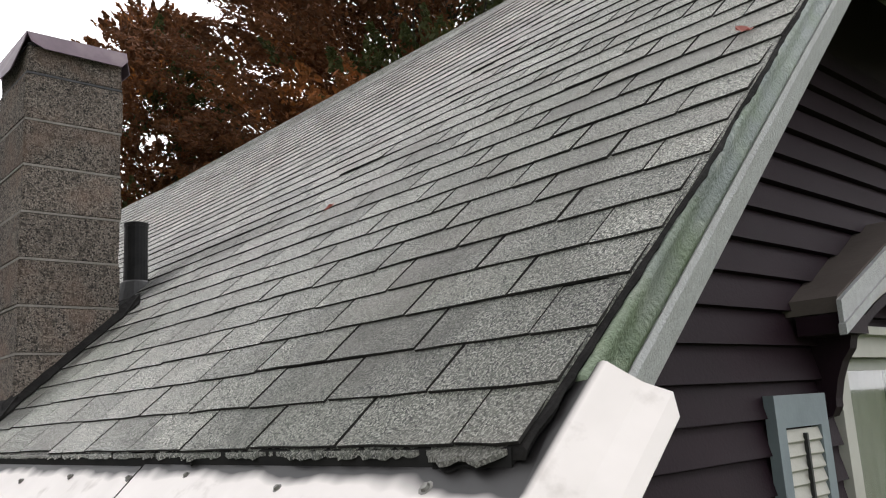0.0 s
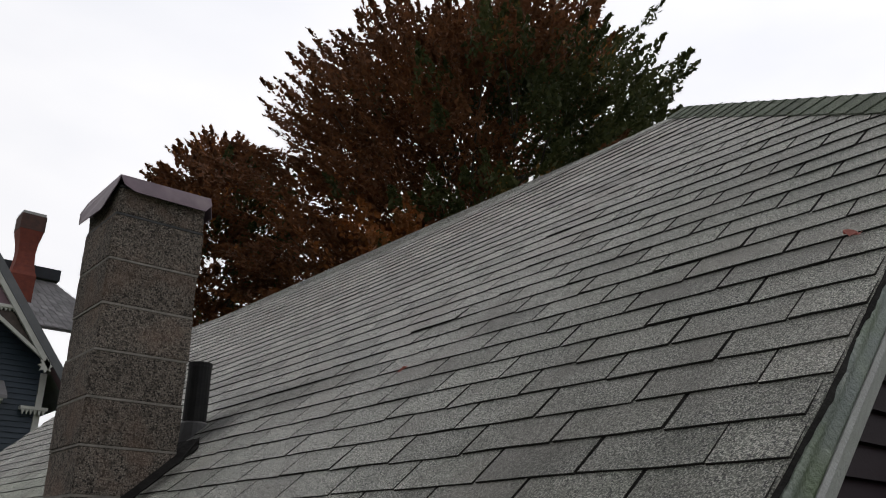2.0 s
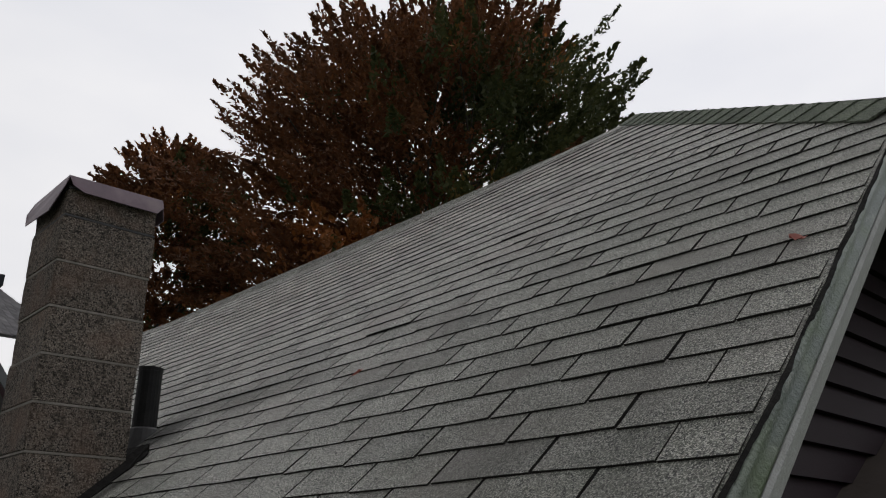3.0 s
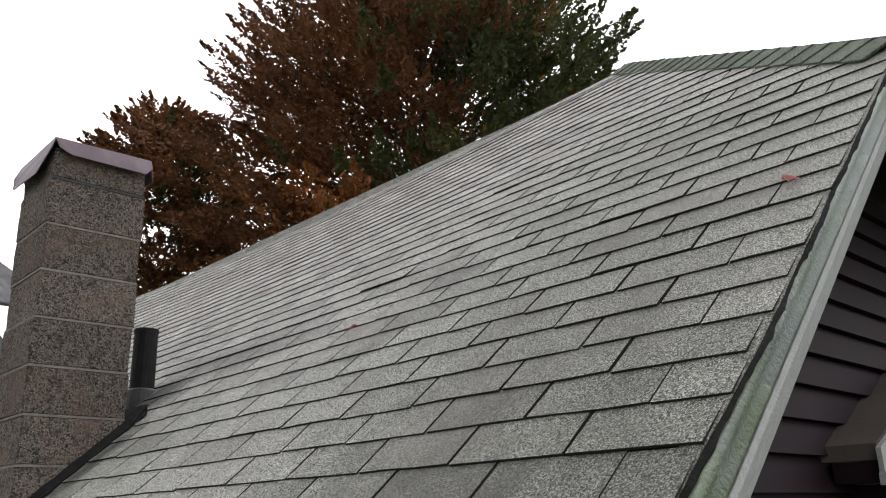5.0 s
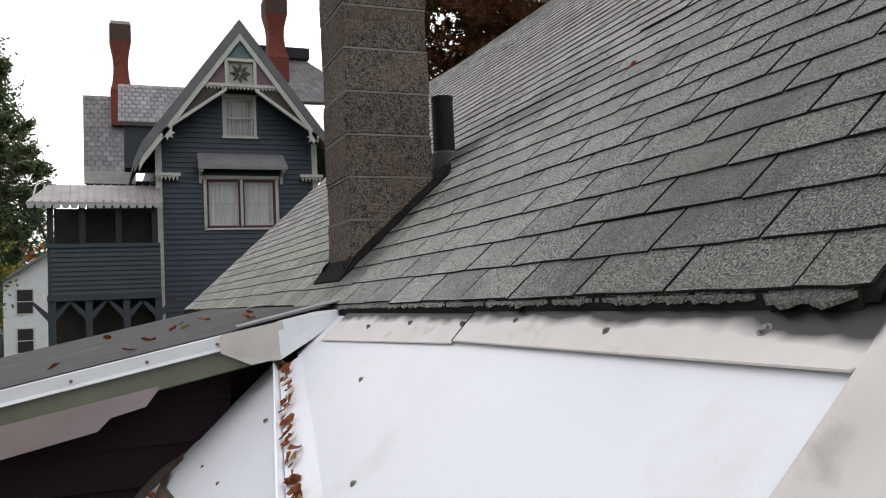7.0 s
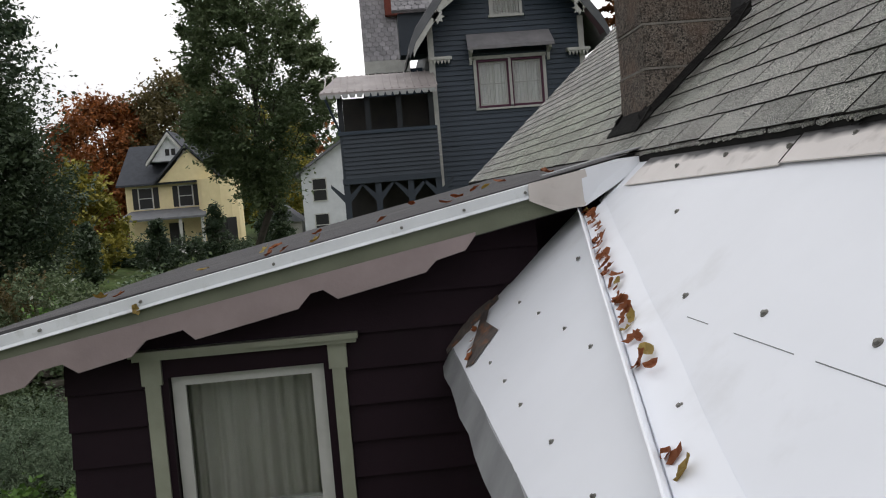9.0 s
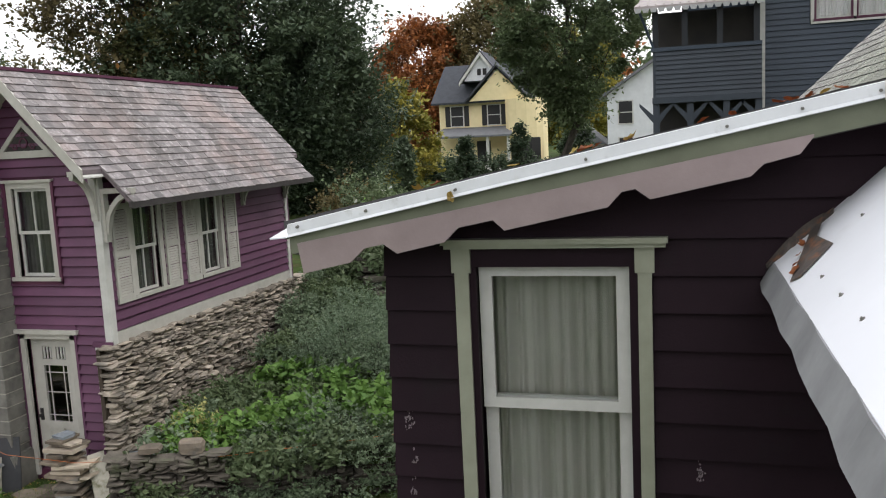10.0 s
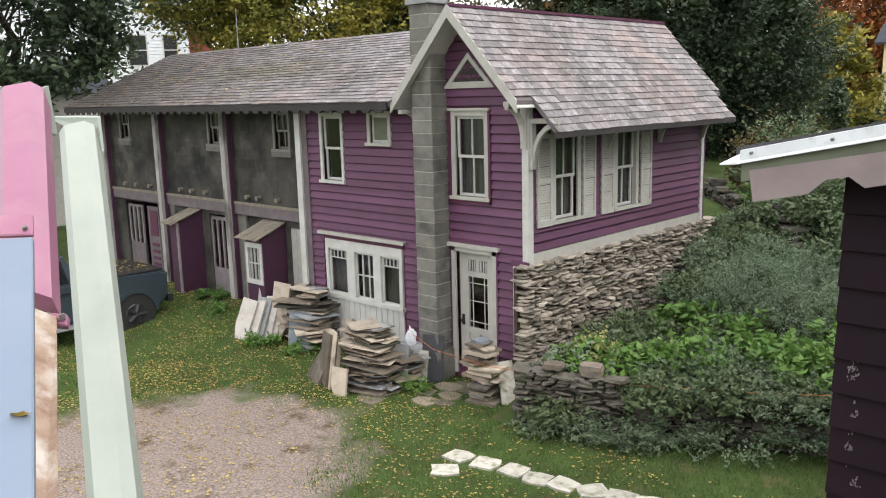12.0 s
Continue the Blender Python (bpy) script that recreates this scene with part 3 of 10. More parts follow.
gfaces = [(j * nx + i, j * nx + i + 1, (j + 1) * nx + i + 1, (j + 1) * nx + i) for j in range(len(gy) - 1) for i in range(nx - 1)]
gme = bpy.data.meshes.new("ground")
gme.from_pydata(gverts, [], gfaces)
for p in gme.polygons:
    p.use_smooth = True


def ground_material():
    m = mat("lawn_and_gravel", (0.066, 0.1, 0.03), (0.045, 0.068, 0.022), 3.5, 0.95, 0.7, 45, stain=(0.12, 0.1, 0.05), stain_scale=2.2, stain_lo=0.56, stain_hi=0.76, patch=(0.035, 0.045, 0.015), patch_scale=1.1, patch_lo=0.48, patch_hi=0.62, spec=0.1)
    nt = m.node_tree
    b = nt.nodes["Principled BSDF"]
    grass = b.inputs["Base Color"].links[0].from_socket
    geo = nt.nodes.new("ShaderNodeNewGeometry")
    sub = nt.nodes.new("ShaderNodeVectorMath")
    sub.operation = "SUBTRACT"
    sub.inputs[1].default_value = (-10.1, 4.1, 0)
    nt.links.new(geo.outputs["Position"], sub.inputs[0])
    sc = nt.nodes.new("ShaderNodeVectorMath")
    sc.operation = "MULTIPLY"
    sc.inputs[1].default_value = (0.345, 0.29, 0)
    nt.links.new(sub.outputs["Vector"], sc.inputs[0])
    ln = nt.nodes.new("ShaderNodeVectorMath")
    ln.operation = "LENGTH"
    nt.links.new(sc.outputs["Vector"], ln.inputs[0])
    n = nt.nodes.new("ShaderNodeTexNoise")
    n.inputs["Scale"].default_value = 1.3
    n.inputs["Detail"].default_value = 6
    nt.links.new(geo.outputs["Position"], n.inputs["Vector"])
    ad = nt.nodes.new("ShaderNodeMath")
    ad.operation = "MULTIPLY_ADD"
    ad.inputs[1].default_value = 0.7
    nt.links.new(n.outputs["Fac"], ad.inputs[0])
    nt.links.new(ln.outputs["Value"], ad.inputs[2])
    mr = nt.nodes.new("ShaderNodeMapRange")
    mr.inputs["From Min"].default_value, mr.inputs["From Max"].default_value = 1.22, 1.42
    nt.links.new(ad.outputs["Value"], mr.inputs["Value"])
    g2 = nt.nodes.new("ShaderNodeTexNoise")
    g2.inputs["Scale"].default_value = 30
    g2.inputs["Detail"].default_value = 5
    nt.links.new(geo.outputs["Position"], g2.inputs["Vector"])
    cr = nt.nodes.new("ShaderNodeValToRGB")
    cr.color_ramp.elements[0].position, cr.color_ramp.elements[0].color = 0.3, (0.12, 0.1, 0.083, 1)
    cr.color_ramp.elements[1].position, cr.color_ramp.elements[1].color = 0.72, (0.33, 0.265, 0.23, 1)
    nt.links.new(g2.outputs["Fac"], cr.inputs["Fac"])
    g3 = nt.nodes.new("ShaderNodeTexNoise")
    g3.inputs["Scale"].default_value = 1.6
    g3.inputs["Detail"].default_value = 8
    g3.inputs["Roughness"].default_value = 0.7
    nt.links.new(geo.outputs["Position"], g3.inputs["Vector"])
    gm = nt.nodes.new("ShaderNodeMapRange")
    gm.inputs["From Min"].default_value, gm.inputs["From Max"].default_value = 0.54, 0.66
    nt.links.new(g3.outputs["Fac"], gm.inputs["Value"])
    litter = nt.nodes.new("ShaderNodeMixRGB")
    litter.inputs[2].default_value = (0.1, 0.075, 0.048, 1)
    nt.links.new(gm.outputs["Result"], litter.inputs[0])
    nt.links.new(cr.outputs["Color"], litter.inputs[1])
    mx = nt.nodes.new("ShaderNodeMixRGB")
    nt.links.new(mr.outputs["Result"], mx.inputs[0])
    nt.links.new(litter.outputs["Color"], mx.inputs[1])
    nt.links.new(grass, mx.inputs[2])
    nt.links.new(mx.outputs["Color"], b.inputs["Base Color"])
    return m


M["ground"] = ground_material()
gme.materials.append(M["ground"])
ground = tagged(new("ground", gme), "green lawn with a bare gravel patch and a planted bank", "ground", kind="structure")

# ---- the house whose roof is seen at close hand ----
PITCH = 0.9015
EAVE_X, RIDGE_X, RAKE_Y, FAR_Y = 1.115, 4.25, 0.972, 10.5
HIP_X, HIP_Y = 2.83, 2.80


def roof_z(x, y):
    """Main slope, with the slight sag of the old ridge."""
    s = max(0.0, min(1.0, (y - 2.5) / 7.6))
    sag = 0.09 * math.sin(math.pi * s) * max(0.0, (x - 1.1) / 3.1)
    return 5.122 + PITCH * (x - 1.12) - sag


def roof_frame(x, y):
    """Local axes on the slope: up it, along it, out of it."""
    e = 0.02
    v = Vector((e, 0, roof_z(x + e, y) - roof_z(x, y))).normalized()
    u = Vector((0, e, roof_z(x, y + e) - roof_z(x, y))).normalized()
    n = v.cross(u).normalized()
    m = Matrix((v, n.cross(v), n)).transposed().to_4x4()
    m.translation = (x, y, roof_z(x, y))
    return m


def rake_in(x):
    """The worn corner: the rake edge steps in towards the eave."""
    return 0.034 * max(0.0, min(1.0, (1.62 - x) / 0.5))


house = thing("house", "old purple house with a steep grey asphalt shingle roof", "house")

# deck under the shingles
bm = bmesh.new()
cols = [EAVE_X + (RIDGE_X - EAVE_X) * i / 12 for i in range(13)]
grid = {}
for i, x in enumerate(cols):
    y_lo = RAKE_Y + rake_in(x) + 0.01 + max(0.0, (x - HIP_X)) * (HIP_Y - RAKE_Y) / (RIDGE_X - HIP_X)
    for j in range(21):
        y = y_lo + (FAR_Y - y_lo) * j / 20
        for k, dz in ((0, -0.004), (1, -0.05)):
            grid[i, j, k] = bm.verts.new((x, y, roof_z(x, y) + dz))
for i in range(12):
    for j in range(20):
        for k in (0, 1):
            bm.faces.new((grid[i, j, k], grid[i + 1, j, k], grid[i + 1, j + 1, k], grid[i, j + 1, k]))
for j in range(20):
    for i in (0, 12):
        bm.faces.new((grid[i, j, 0], grid[i, j + 1, 0], grid[i, j + 1, 1], grid[i, j, 1]))
for i in range(12):
    for j in (0, 20):
        bm.faces.new((grid[i, j, 0], grid[i + 1, j, 0], grid[i + 1, j, 1], grid[i, j, 1]))
roof = part("roof_slope", bm, M["felt"], house, "steep slope of grey three-tab asphalt shingles")

# the slopes that turn away, and the clipped gable
RZ = roof_z(RIDGE_X, 3.0)
hip_foot_z = roof_z(HIP_X, RAKE_Y)
bm = bmesh.new()
bx = 2 * RIDGE_X - EAVE_X
prism(bm, [(RIDGE_X, HIP_Y, RZ), (RIDGE_X, FAR_Y, RZ), (bx, FAR_Y, 5.1), (bx, RAKE_Y, 5.1), (2 * RIDGE_X - HIP_X, RAKE_Y, hip_foot_z)],
      [(RIDGE_X, HIP_Y, RZ - 0.06), (RIDGE_X, FAR_Y, RZ - 0.06), (bx, FAR_Y, 5.04), (bx, RAKE_Y, 5.04), (2 * RIDGE_X - HIP_X, RAKE_Y, hip_foot_z - 0.06)])
part("back_slope", bm, M["shingle_rest"], house)
bm = bmesh.new()
prism(bm, [(RIDGE_X, HIP_Y, RZ), (HIP_X, RAKE_Y - 0.12, hip_foot_z - 0.01), (2 * RIDGE_X - HIP_X, RAKE_Y - 0.12, hip_foot_z - 0.01)],
      [(RIDGE_X, HIP_Y, RZ - 0.06), (HIP_X, RAKE_Y - 0.12, hip_foot_z - 0.07), (2 * RIDGE_X - HIP_X, RAKE_Y - 0.12, hip_foot_z - 0.07)])
part("clipped_gable_slope", bm, M["shingle_rest"], house)

# rake: black underlay edge, mossy moulding, chalky grey board, soffit
def rake_bar(name, prof, material, x0=1.1, x1=HIP_X + 0.1, label=""):
    b = bmesh.new()
    prism(b, [(x0, y, roof_z(x0, y) + n) for y, n in prof], [(x1, y, roof_z(x1, y) + n) for y, n in prof])
    ob = part(name, b, material, house, label)
    for f in ob.data.polygons:
        f.use_smooth = name == "rake_moulding" and len(f.vertices) == 4
    return ob


bm = bmesh.new()
secs = []
for i in range(120):
    x = 1.118 + (HIP_X + 0.1 - 1.118) * i / 119
    y0 = 0.961 + 0.85 * rake_in(x) + 0.009 * noise.noise(Vector((x * 7, 2, 0))) + 0.007 * noise.noise(Vector((x * 31, 4, 0)))
    drop = 0.017 + 0.004 * max(0.0, (1.5 - x) / 0.4) + 0.007 * noise.noise(Vector((x * 9, 6, 0))) + 0.01 * noise.noise(Vector((x * 37, 8, 0)))
    z = roof_z(x, 1.0)
    secs.append([(x, y0 + 0.005, z - 0.0042), (x, y0, z - 0.011), (x, y0 + 0.004, z - drop), (x, 1.04, z - drop), (x, 1.04, z - 0.0042)])
loft(bm, secs)
part("underlay_edge", bm, M["tar"], house, "black tarred underlay edge along the rake")
bm = bmesh.new()
secs = []
for i in range(70):
    x = 1.13 + (HIP_X - 1.13) * i / 69
    w = 0.004 * noise.noise(Vector((x * 9, 1, 0))) + 0.002 * noise.noise(Vector((x * 40, 5, 0)))
    z = roof_z(x, 1.0)
    w += rake_in(x)
    secs.append([(x, 0.969 + w, z - 0.0035), (x, 1.03, z - 0.002), (x, 1.03, z + 0.0005), (x, 0.97 + w, z + 0.0005)])
loft(bm, secs)
part("starter_edge", bm, M["shingle_rest"], house, "ragged starter strip along the rake")
rake_bar("rake_moulding", [(0.976, -0.0157), (0.967, -0.018), (0.965, -0.034), (0.976, -0.056), (0.985, -0.085), (0.979, -0.106), (0.986, -0.128), (1.02, -0.128), (1.02, -0.0157)], M["rake_green"], x0=1.235, label="moss-green weathered rake moulding")
rake_bar("rake_board", [(0.985, -0.131), (0.983, -0.15), (1.031, -0.27), (1.055, -0.27), (1.055, -0.131)], M["rake_grey"], x0=1.235, label="chalky grey painted rake board")
rake_bar("soffit", [(1.057, -0.262), (1.057, -0.242), (1.499, -0.242), (1.499, -0.262)], M["aubergine"])

# walls
GW = front(0.0, 1.5)
wx0 = 0.7
shade_top = lambda x: min(roof_z(x, 1.5), roof_z(2 * RIDGE_X - x, 1.5), hip_foot_z + 0.5) - 0.1
bm = bmesh.new()
wall_body(bm, GW, wx0, 2 * RIDGE_X - wx0, 0.0, 4.66, 0.18, [(3.35, 4.19, 4.1, 4.66)])
for a, b in ((wx0, 3.35), (4.19, 2 * RIDGE_X - wx0)):
    k = 12
    for i in range(k):
        xa, xb = a + (b - a) * i / k, a + (b - a) * (i + 1) / k
        hexa(bm, [(xa, 1.5, 4.66), (xb, 1.5, 4.66), (xb, 1.68, 4.66), (xa, 1.68, 4.66),
                  (xa, 1.5, max(4.67, shade_top(xa))), (xb, 1.5, max(4.67, shade_top(xb))), (xb, 1.68, max(4.67, shade_top(xb))), (xa, 1.68, max(4.67, shade_top(xa)))])
hexa(bm, [(3.35, 1.5, 5.28), (4.19, 1.5, 5.28), (4.19, 1.68, 5.28), (3.35, 1.68, 5.28),
          (3.35, 1.5, shade_top(3.35)), (4.19, 1.5, shade_top(4.19)), (4.19, 1.68, shade_top(4.19)), (3.35, 1.68, shade_top(3.35))])
bmesh.ops.remove_doubles(bm, verts=bm.verts[:], dist=0.0005)
gable_wall = part("gable_wall", bm, M["aubergine"], house, "dark aubergine clapboard gable wall")
bm = bmesh.new()
box(bm, wx0, wx0 + 0.18, 1.68, 10.12, 0.0, 4.62)
part("eave_wall", bm, M["aubergine"], house)
bm = bmesh.new()
box(bm, 2 * RIDGE_X - wx0 - 0.18, 2 * RIDGE_X - wx0, 1.68, 10.12, 0.0, 4.62)
part("eave_wall", bm, M["aubergine"], house)
bm = bmesh.new()
rear = [(wx0, 0.0), (2 * RIDGE_X - wx0, 0.0), (2 * RIDGE_X - wx0, 4.62), (RIDGE_X, RZ - 0.15), (wx0, 4.62)]
prism(bm, [(x, 10.12, z) for x, z in rear], [(x, 10.3, z) for x, z in rear])
part("rear_wall", bm, M["aubergine"], house)

# gabled hood, bracket, shutter and window on the gable wall
HOOD = 3.77


def hood_slab(x0, z0, thick, y0, y1):
    b = bmesh.new()
    top = z0 + 0.448 * (HOOD - x0)
    for s in (1, -1):
        a = HOOD - s * (HOOD - x0)
        prism(b, [(a, y0, z0), (HOOD, y0, top), (HOOD, y0, top + thick), (a, y0, z0 + thick)],
              [(a, y1, z0), (HOOD, y1, top), (HOOD, y1, top + thick), (a, y1, z0 + thick)])
    return b


M["hood_brown"] = mat("dusty_brown_hood_paint", (0.125, 0.105, 0.095), (0.095, 0.08, 0.073), 5, 0.8, 0.2, 40, spec=0.1)
hood = part("window_hood", hood_slab(2.985, 5.412, 0.05, 1.5, 1.312), M["hood_brown"], house, "small gabled hood with white edge over the window")
part("hood_edge", hood_slab(2.955, 5.335, 0.034, 1.309, 1.285), M["rake_grey"], hood, "chalky white edge board")
part("hood_edge", hood_slab(2.965, 5.372, 0.075, 1.309, 1.293), M["rake_grey"], hood, "chalky white edge board")
bm = bmesh.new()
arch = [(3.2 + 0.57 * k / 10, 5.36 + 0.17 * math.sin(0.5 * math.pi * k / 10)) for k in range(11)]
for s in (1, -1):
    for (xa, za), (xb, zb) in zip(arch, arch[1:]):
        prism(bm, [(HOOD - s * (HOOD - x), 1.36, z) for x, z in ((xa, za), (xb, zb), (xb, 5.41 + 0.448 * (xb - 2.985)), (xa, 5.41 + 0.448 * (xa - 2.985)))],
              [(HOOD - s * (HOOD - x), 1.385, z) for x, z in ((xa, za), (xb, zb), (xb, 5.41 + 0.448 * (xb - 2.985)), (xa, 5.41 + 0.448 * (xa - 2.985)))])
part("tympanum", bm, M["trim_cream"], hood, "cream boards with an arched lower edge")
bm = bmesh.new()
for s in (1, -1):
    loft(bm, [[(HOOD - s * (HOOD - x), y, z + dz) for y, dz in ((1.35, -0.022), (1.35, 0.014), (1.358, 0.014), (1.358, -0.022))] for x, z in arch])
part("arch_moulding", bm, M["aubergine"], hood)
for s in (1, -1):
    bm = bmesh.new()
    a, b = sorted((HOOD - s * (HOOD - 2.99), HOOD - s * (HOOD - 3.2)))
    box(bm, a, b, 1.314, 1.46, 5.345, 5.408)
    part("hood_beam", bm, M["aubergine"], hood)
    bxx = HOOD - s * 0.6
    bm = bmesh.new()
    prof = [(1.49, 5.343), (1.35, 5.343), (1.36, 5.3), (1.39, 5.26), (1.415, 5.2), (1.43, 5.14), (1.432, 5.11), (1.45, 5.08), (1.49, 5.07)]
    prism(bm, [(bxx - 0.028, y, z) for y, z in prof], [(bxx + 0.028, y, z) for y, z in prof])
    part("hood_bracket", bm, M["aubergine"], hood)
sash_window(house, GW, 3.35, 4.1, 0.84, 1.18, M["trim_white"], M["trim_cream"], cols=1, drape=M["curtain"], cw=0.08, head=0.03)
SH = front(2.728, 1.475)
bm = bmesh.new()
for a, b, c, d in ((0, 0.055, 4.1, 5.16), (0.3, 0.355, 4.1, 5.16), (0.055, 0.3, 5.06, 5.16), (0.055, 0.3, 4.1, 4.18)):
    lbox(bm, SH, a, b, 0, 0.035, c, d)
shutter = part("shutter", bm, M["shutter_grey"], house, "blue-grey shutter with pale louvres")
for i in range(20):
    bm = bmesh.new()
    z = 4.19 + i * 0.0432
    hexa(bm, [SH(0.055, 0.014, z + 0.038), SH(0.3, 0.014, z + 0.038), SH(0.3, 0.022, z + 0.043), SH(0.055, 0.022, z + 0.043),
              SH(0.055, 0.026, z), SH(0.3, 0.026, z), SH(0.3, 0.033, z + 0.006), SH(0.055, 0.033, z + 0.006)])
    part("louvre", bm, M["trim_cream"], shutter)
part("tilt_rod", bmesh_box_local(SH, 0.172, 0.184, 0.03, 0.042, 4.3, 5.04), M["shutter_black"], shutter)
clapboards(gable_wall, GW, wx0, 4.9, 3.28, 6.55, 0.113, M["aubergine"], [(3.24, 4.3, 4.04, 5.42)], span=lambda z: (max(wx0, (z + 0.12 - 5.122) / PITCH + 1.12), 4.9))

# metal snow apron along the eave
def ap_z(x):
    return 4.066 + PITCH * x


def sheet(name, poly, n, thick, material, parent, label=""):
    b = bmesh.new()
    prism(b, [(x, y, ap_z(x) + n - thick) for x, y in poly], [(x, y, ap_z(x) + n) for x, y in poly])
    return part(name, b, material, parent, label)


def lip_x(y):
    return 0.945 - 0.193 * (4.07 - y)


apron = sheet("snow_apron", [(0.27, 0.964), (lip_x(0.964), 0.964), (lip_x(3.94), 3.94), (0.27, 3.94)], 0, 0.006, M["white_metal"], house, "white metal snow apron along the eave")
sheet("upper_panel", [(lip_x(0.964) + 0.075, 0.964), (1.12, 0.964), (1.12, 3.72), (lip_x(3.72) + 0.075, 3.72)], 0.0, 0.006, M["white_metal"], apron)
bm = bmesh.new()
secs = []
for i in range(25):
    y = 0.985 + (3.9 - 0.985) * i / 24
    x, w = lip_x(y), 0.0035 * math.sin(i * 1.9)
    secs.append([(x - 0.002, y, ap_z(x) - 0.004), (x + 0.003, y, ap_z(x) - 0.004), (x - 0.025, y, ap_z(x) + 0.047 + w), (x - 0.03, y, ap_z(x) + 0.045 + w)])
loft(bm, secs)
part("gutter_lip", bm, M["white_metal"], apron, "folded standing lip that makes a roof gutter")
bm = bmesh.new()
bed = []
for i in range(18):
    y = 0.964 + (3.62 - 0.964) * i / 17
    a, b = lip_x(y) - 0.004, lip_x(y) + 0.086 + 0.002 * math.sin(i * 1.3)
    bed.append([(a, y, ap_z(a) + 0.003), (a, y, ap_z(a) + 0.024), (b, y, ap_z(b) + 0.004), (b, y, ap_z(b) + 0.001)])
loft(bm, bed)
part("gutter_bed", bm, M["white_metal"], apron, "flatter white bed of the roof gutter")
for (a, ya), (b, yb) in (((0.676, 1.99), (0.677, 1.87)), ((0.678, 1.74), (0.68, 1.5)), ((0.681, 1.43), (0.683, 1.2)), ((0.684, 1.16), (0.686, 0.995))):
    bm = bmesh.new()
    hexa(bm, [(a, ya, ap_z(a)), (b, yb, ap_z(b)), (b + 0.0008, yb, ap_z(b + 0.0008)), (a + 0.0008, ya, ap_z(a + 0.0008)),
              (a, ya, ap_z(a) + 0.0025), (b, yb, ap_z(b) + 0.0015), (b + 0.0008, yb, ap_z(b + 0.0008) + 0.0015), (a + 0.0008, ya, ap_z(a + 0.0008) + 0.0015)])
    part("lap_seam", bm, M["grey_metal"], apron)
bm = bmesh.new()
k = 14
for i in range(k):
    ya, yb = 0.8 + (3.94 - 0.8) * i / k, 0.8 + (3.94 - 0.8) * (i + 1) / k
    w0, w1 = 0.006 * math.sin(i * 2.3), 0.006 * math.sin((i + 1) * 2.3)
    hexa(bm, [(0.215 + w0, ya, ap_z(0.215) - 0.05), (0.215 + w1, yb, ap_z(0.215) - 0.05), (0.235 + w1, yb, ap_z(0.235) - 0.06), (0.235 + w0, ya, ap_z(0.235) - 0.06),
              (0.266 + w0, ya, ap_z(0.266) + 0.004), (0.266 + w1, yb, ap_z(0.266) + 0.004), (0.275 + w1, yb, ap_z(0.275) - 0.008), (0.275 + w0, ya, ap_z(0.275) - 0.008)])
bmesh.ops.remove_doubles(bm, verts=bm.verts[:], dist=0.001)
part("drip_edge", bm, M["grey_metal"], apron, "dull grey bent drip edge")
bm = bmesh.new()
prism(bm, [(0.29, 0.99, ap_z(0.29) - 0.03), (0.29, 3.93, ap_z(0.29) - 0.03), (0.29, 3.93, ap_z(0.29) - 0.15), (0.29, 0.99, ap_z(0.29) - 0.15)],
      [(0.7, 0.99, ap_z(0.7) - 0.03), (0.7, 3.93, ap_z(0.7) - 0.03), (0.7, 3.93, ap_z(0.29) - 0.15), (0.7, 0.99, ap_z(0.29) - 0.15)])
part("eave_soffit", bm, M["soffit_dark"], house)
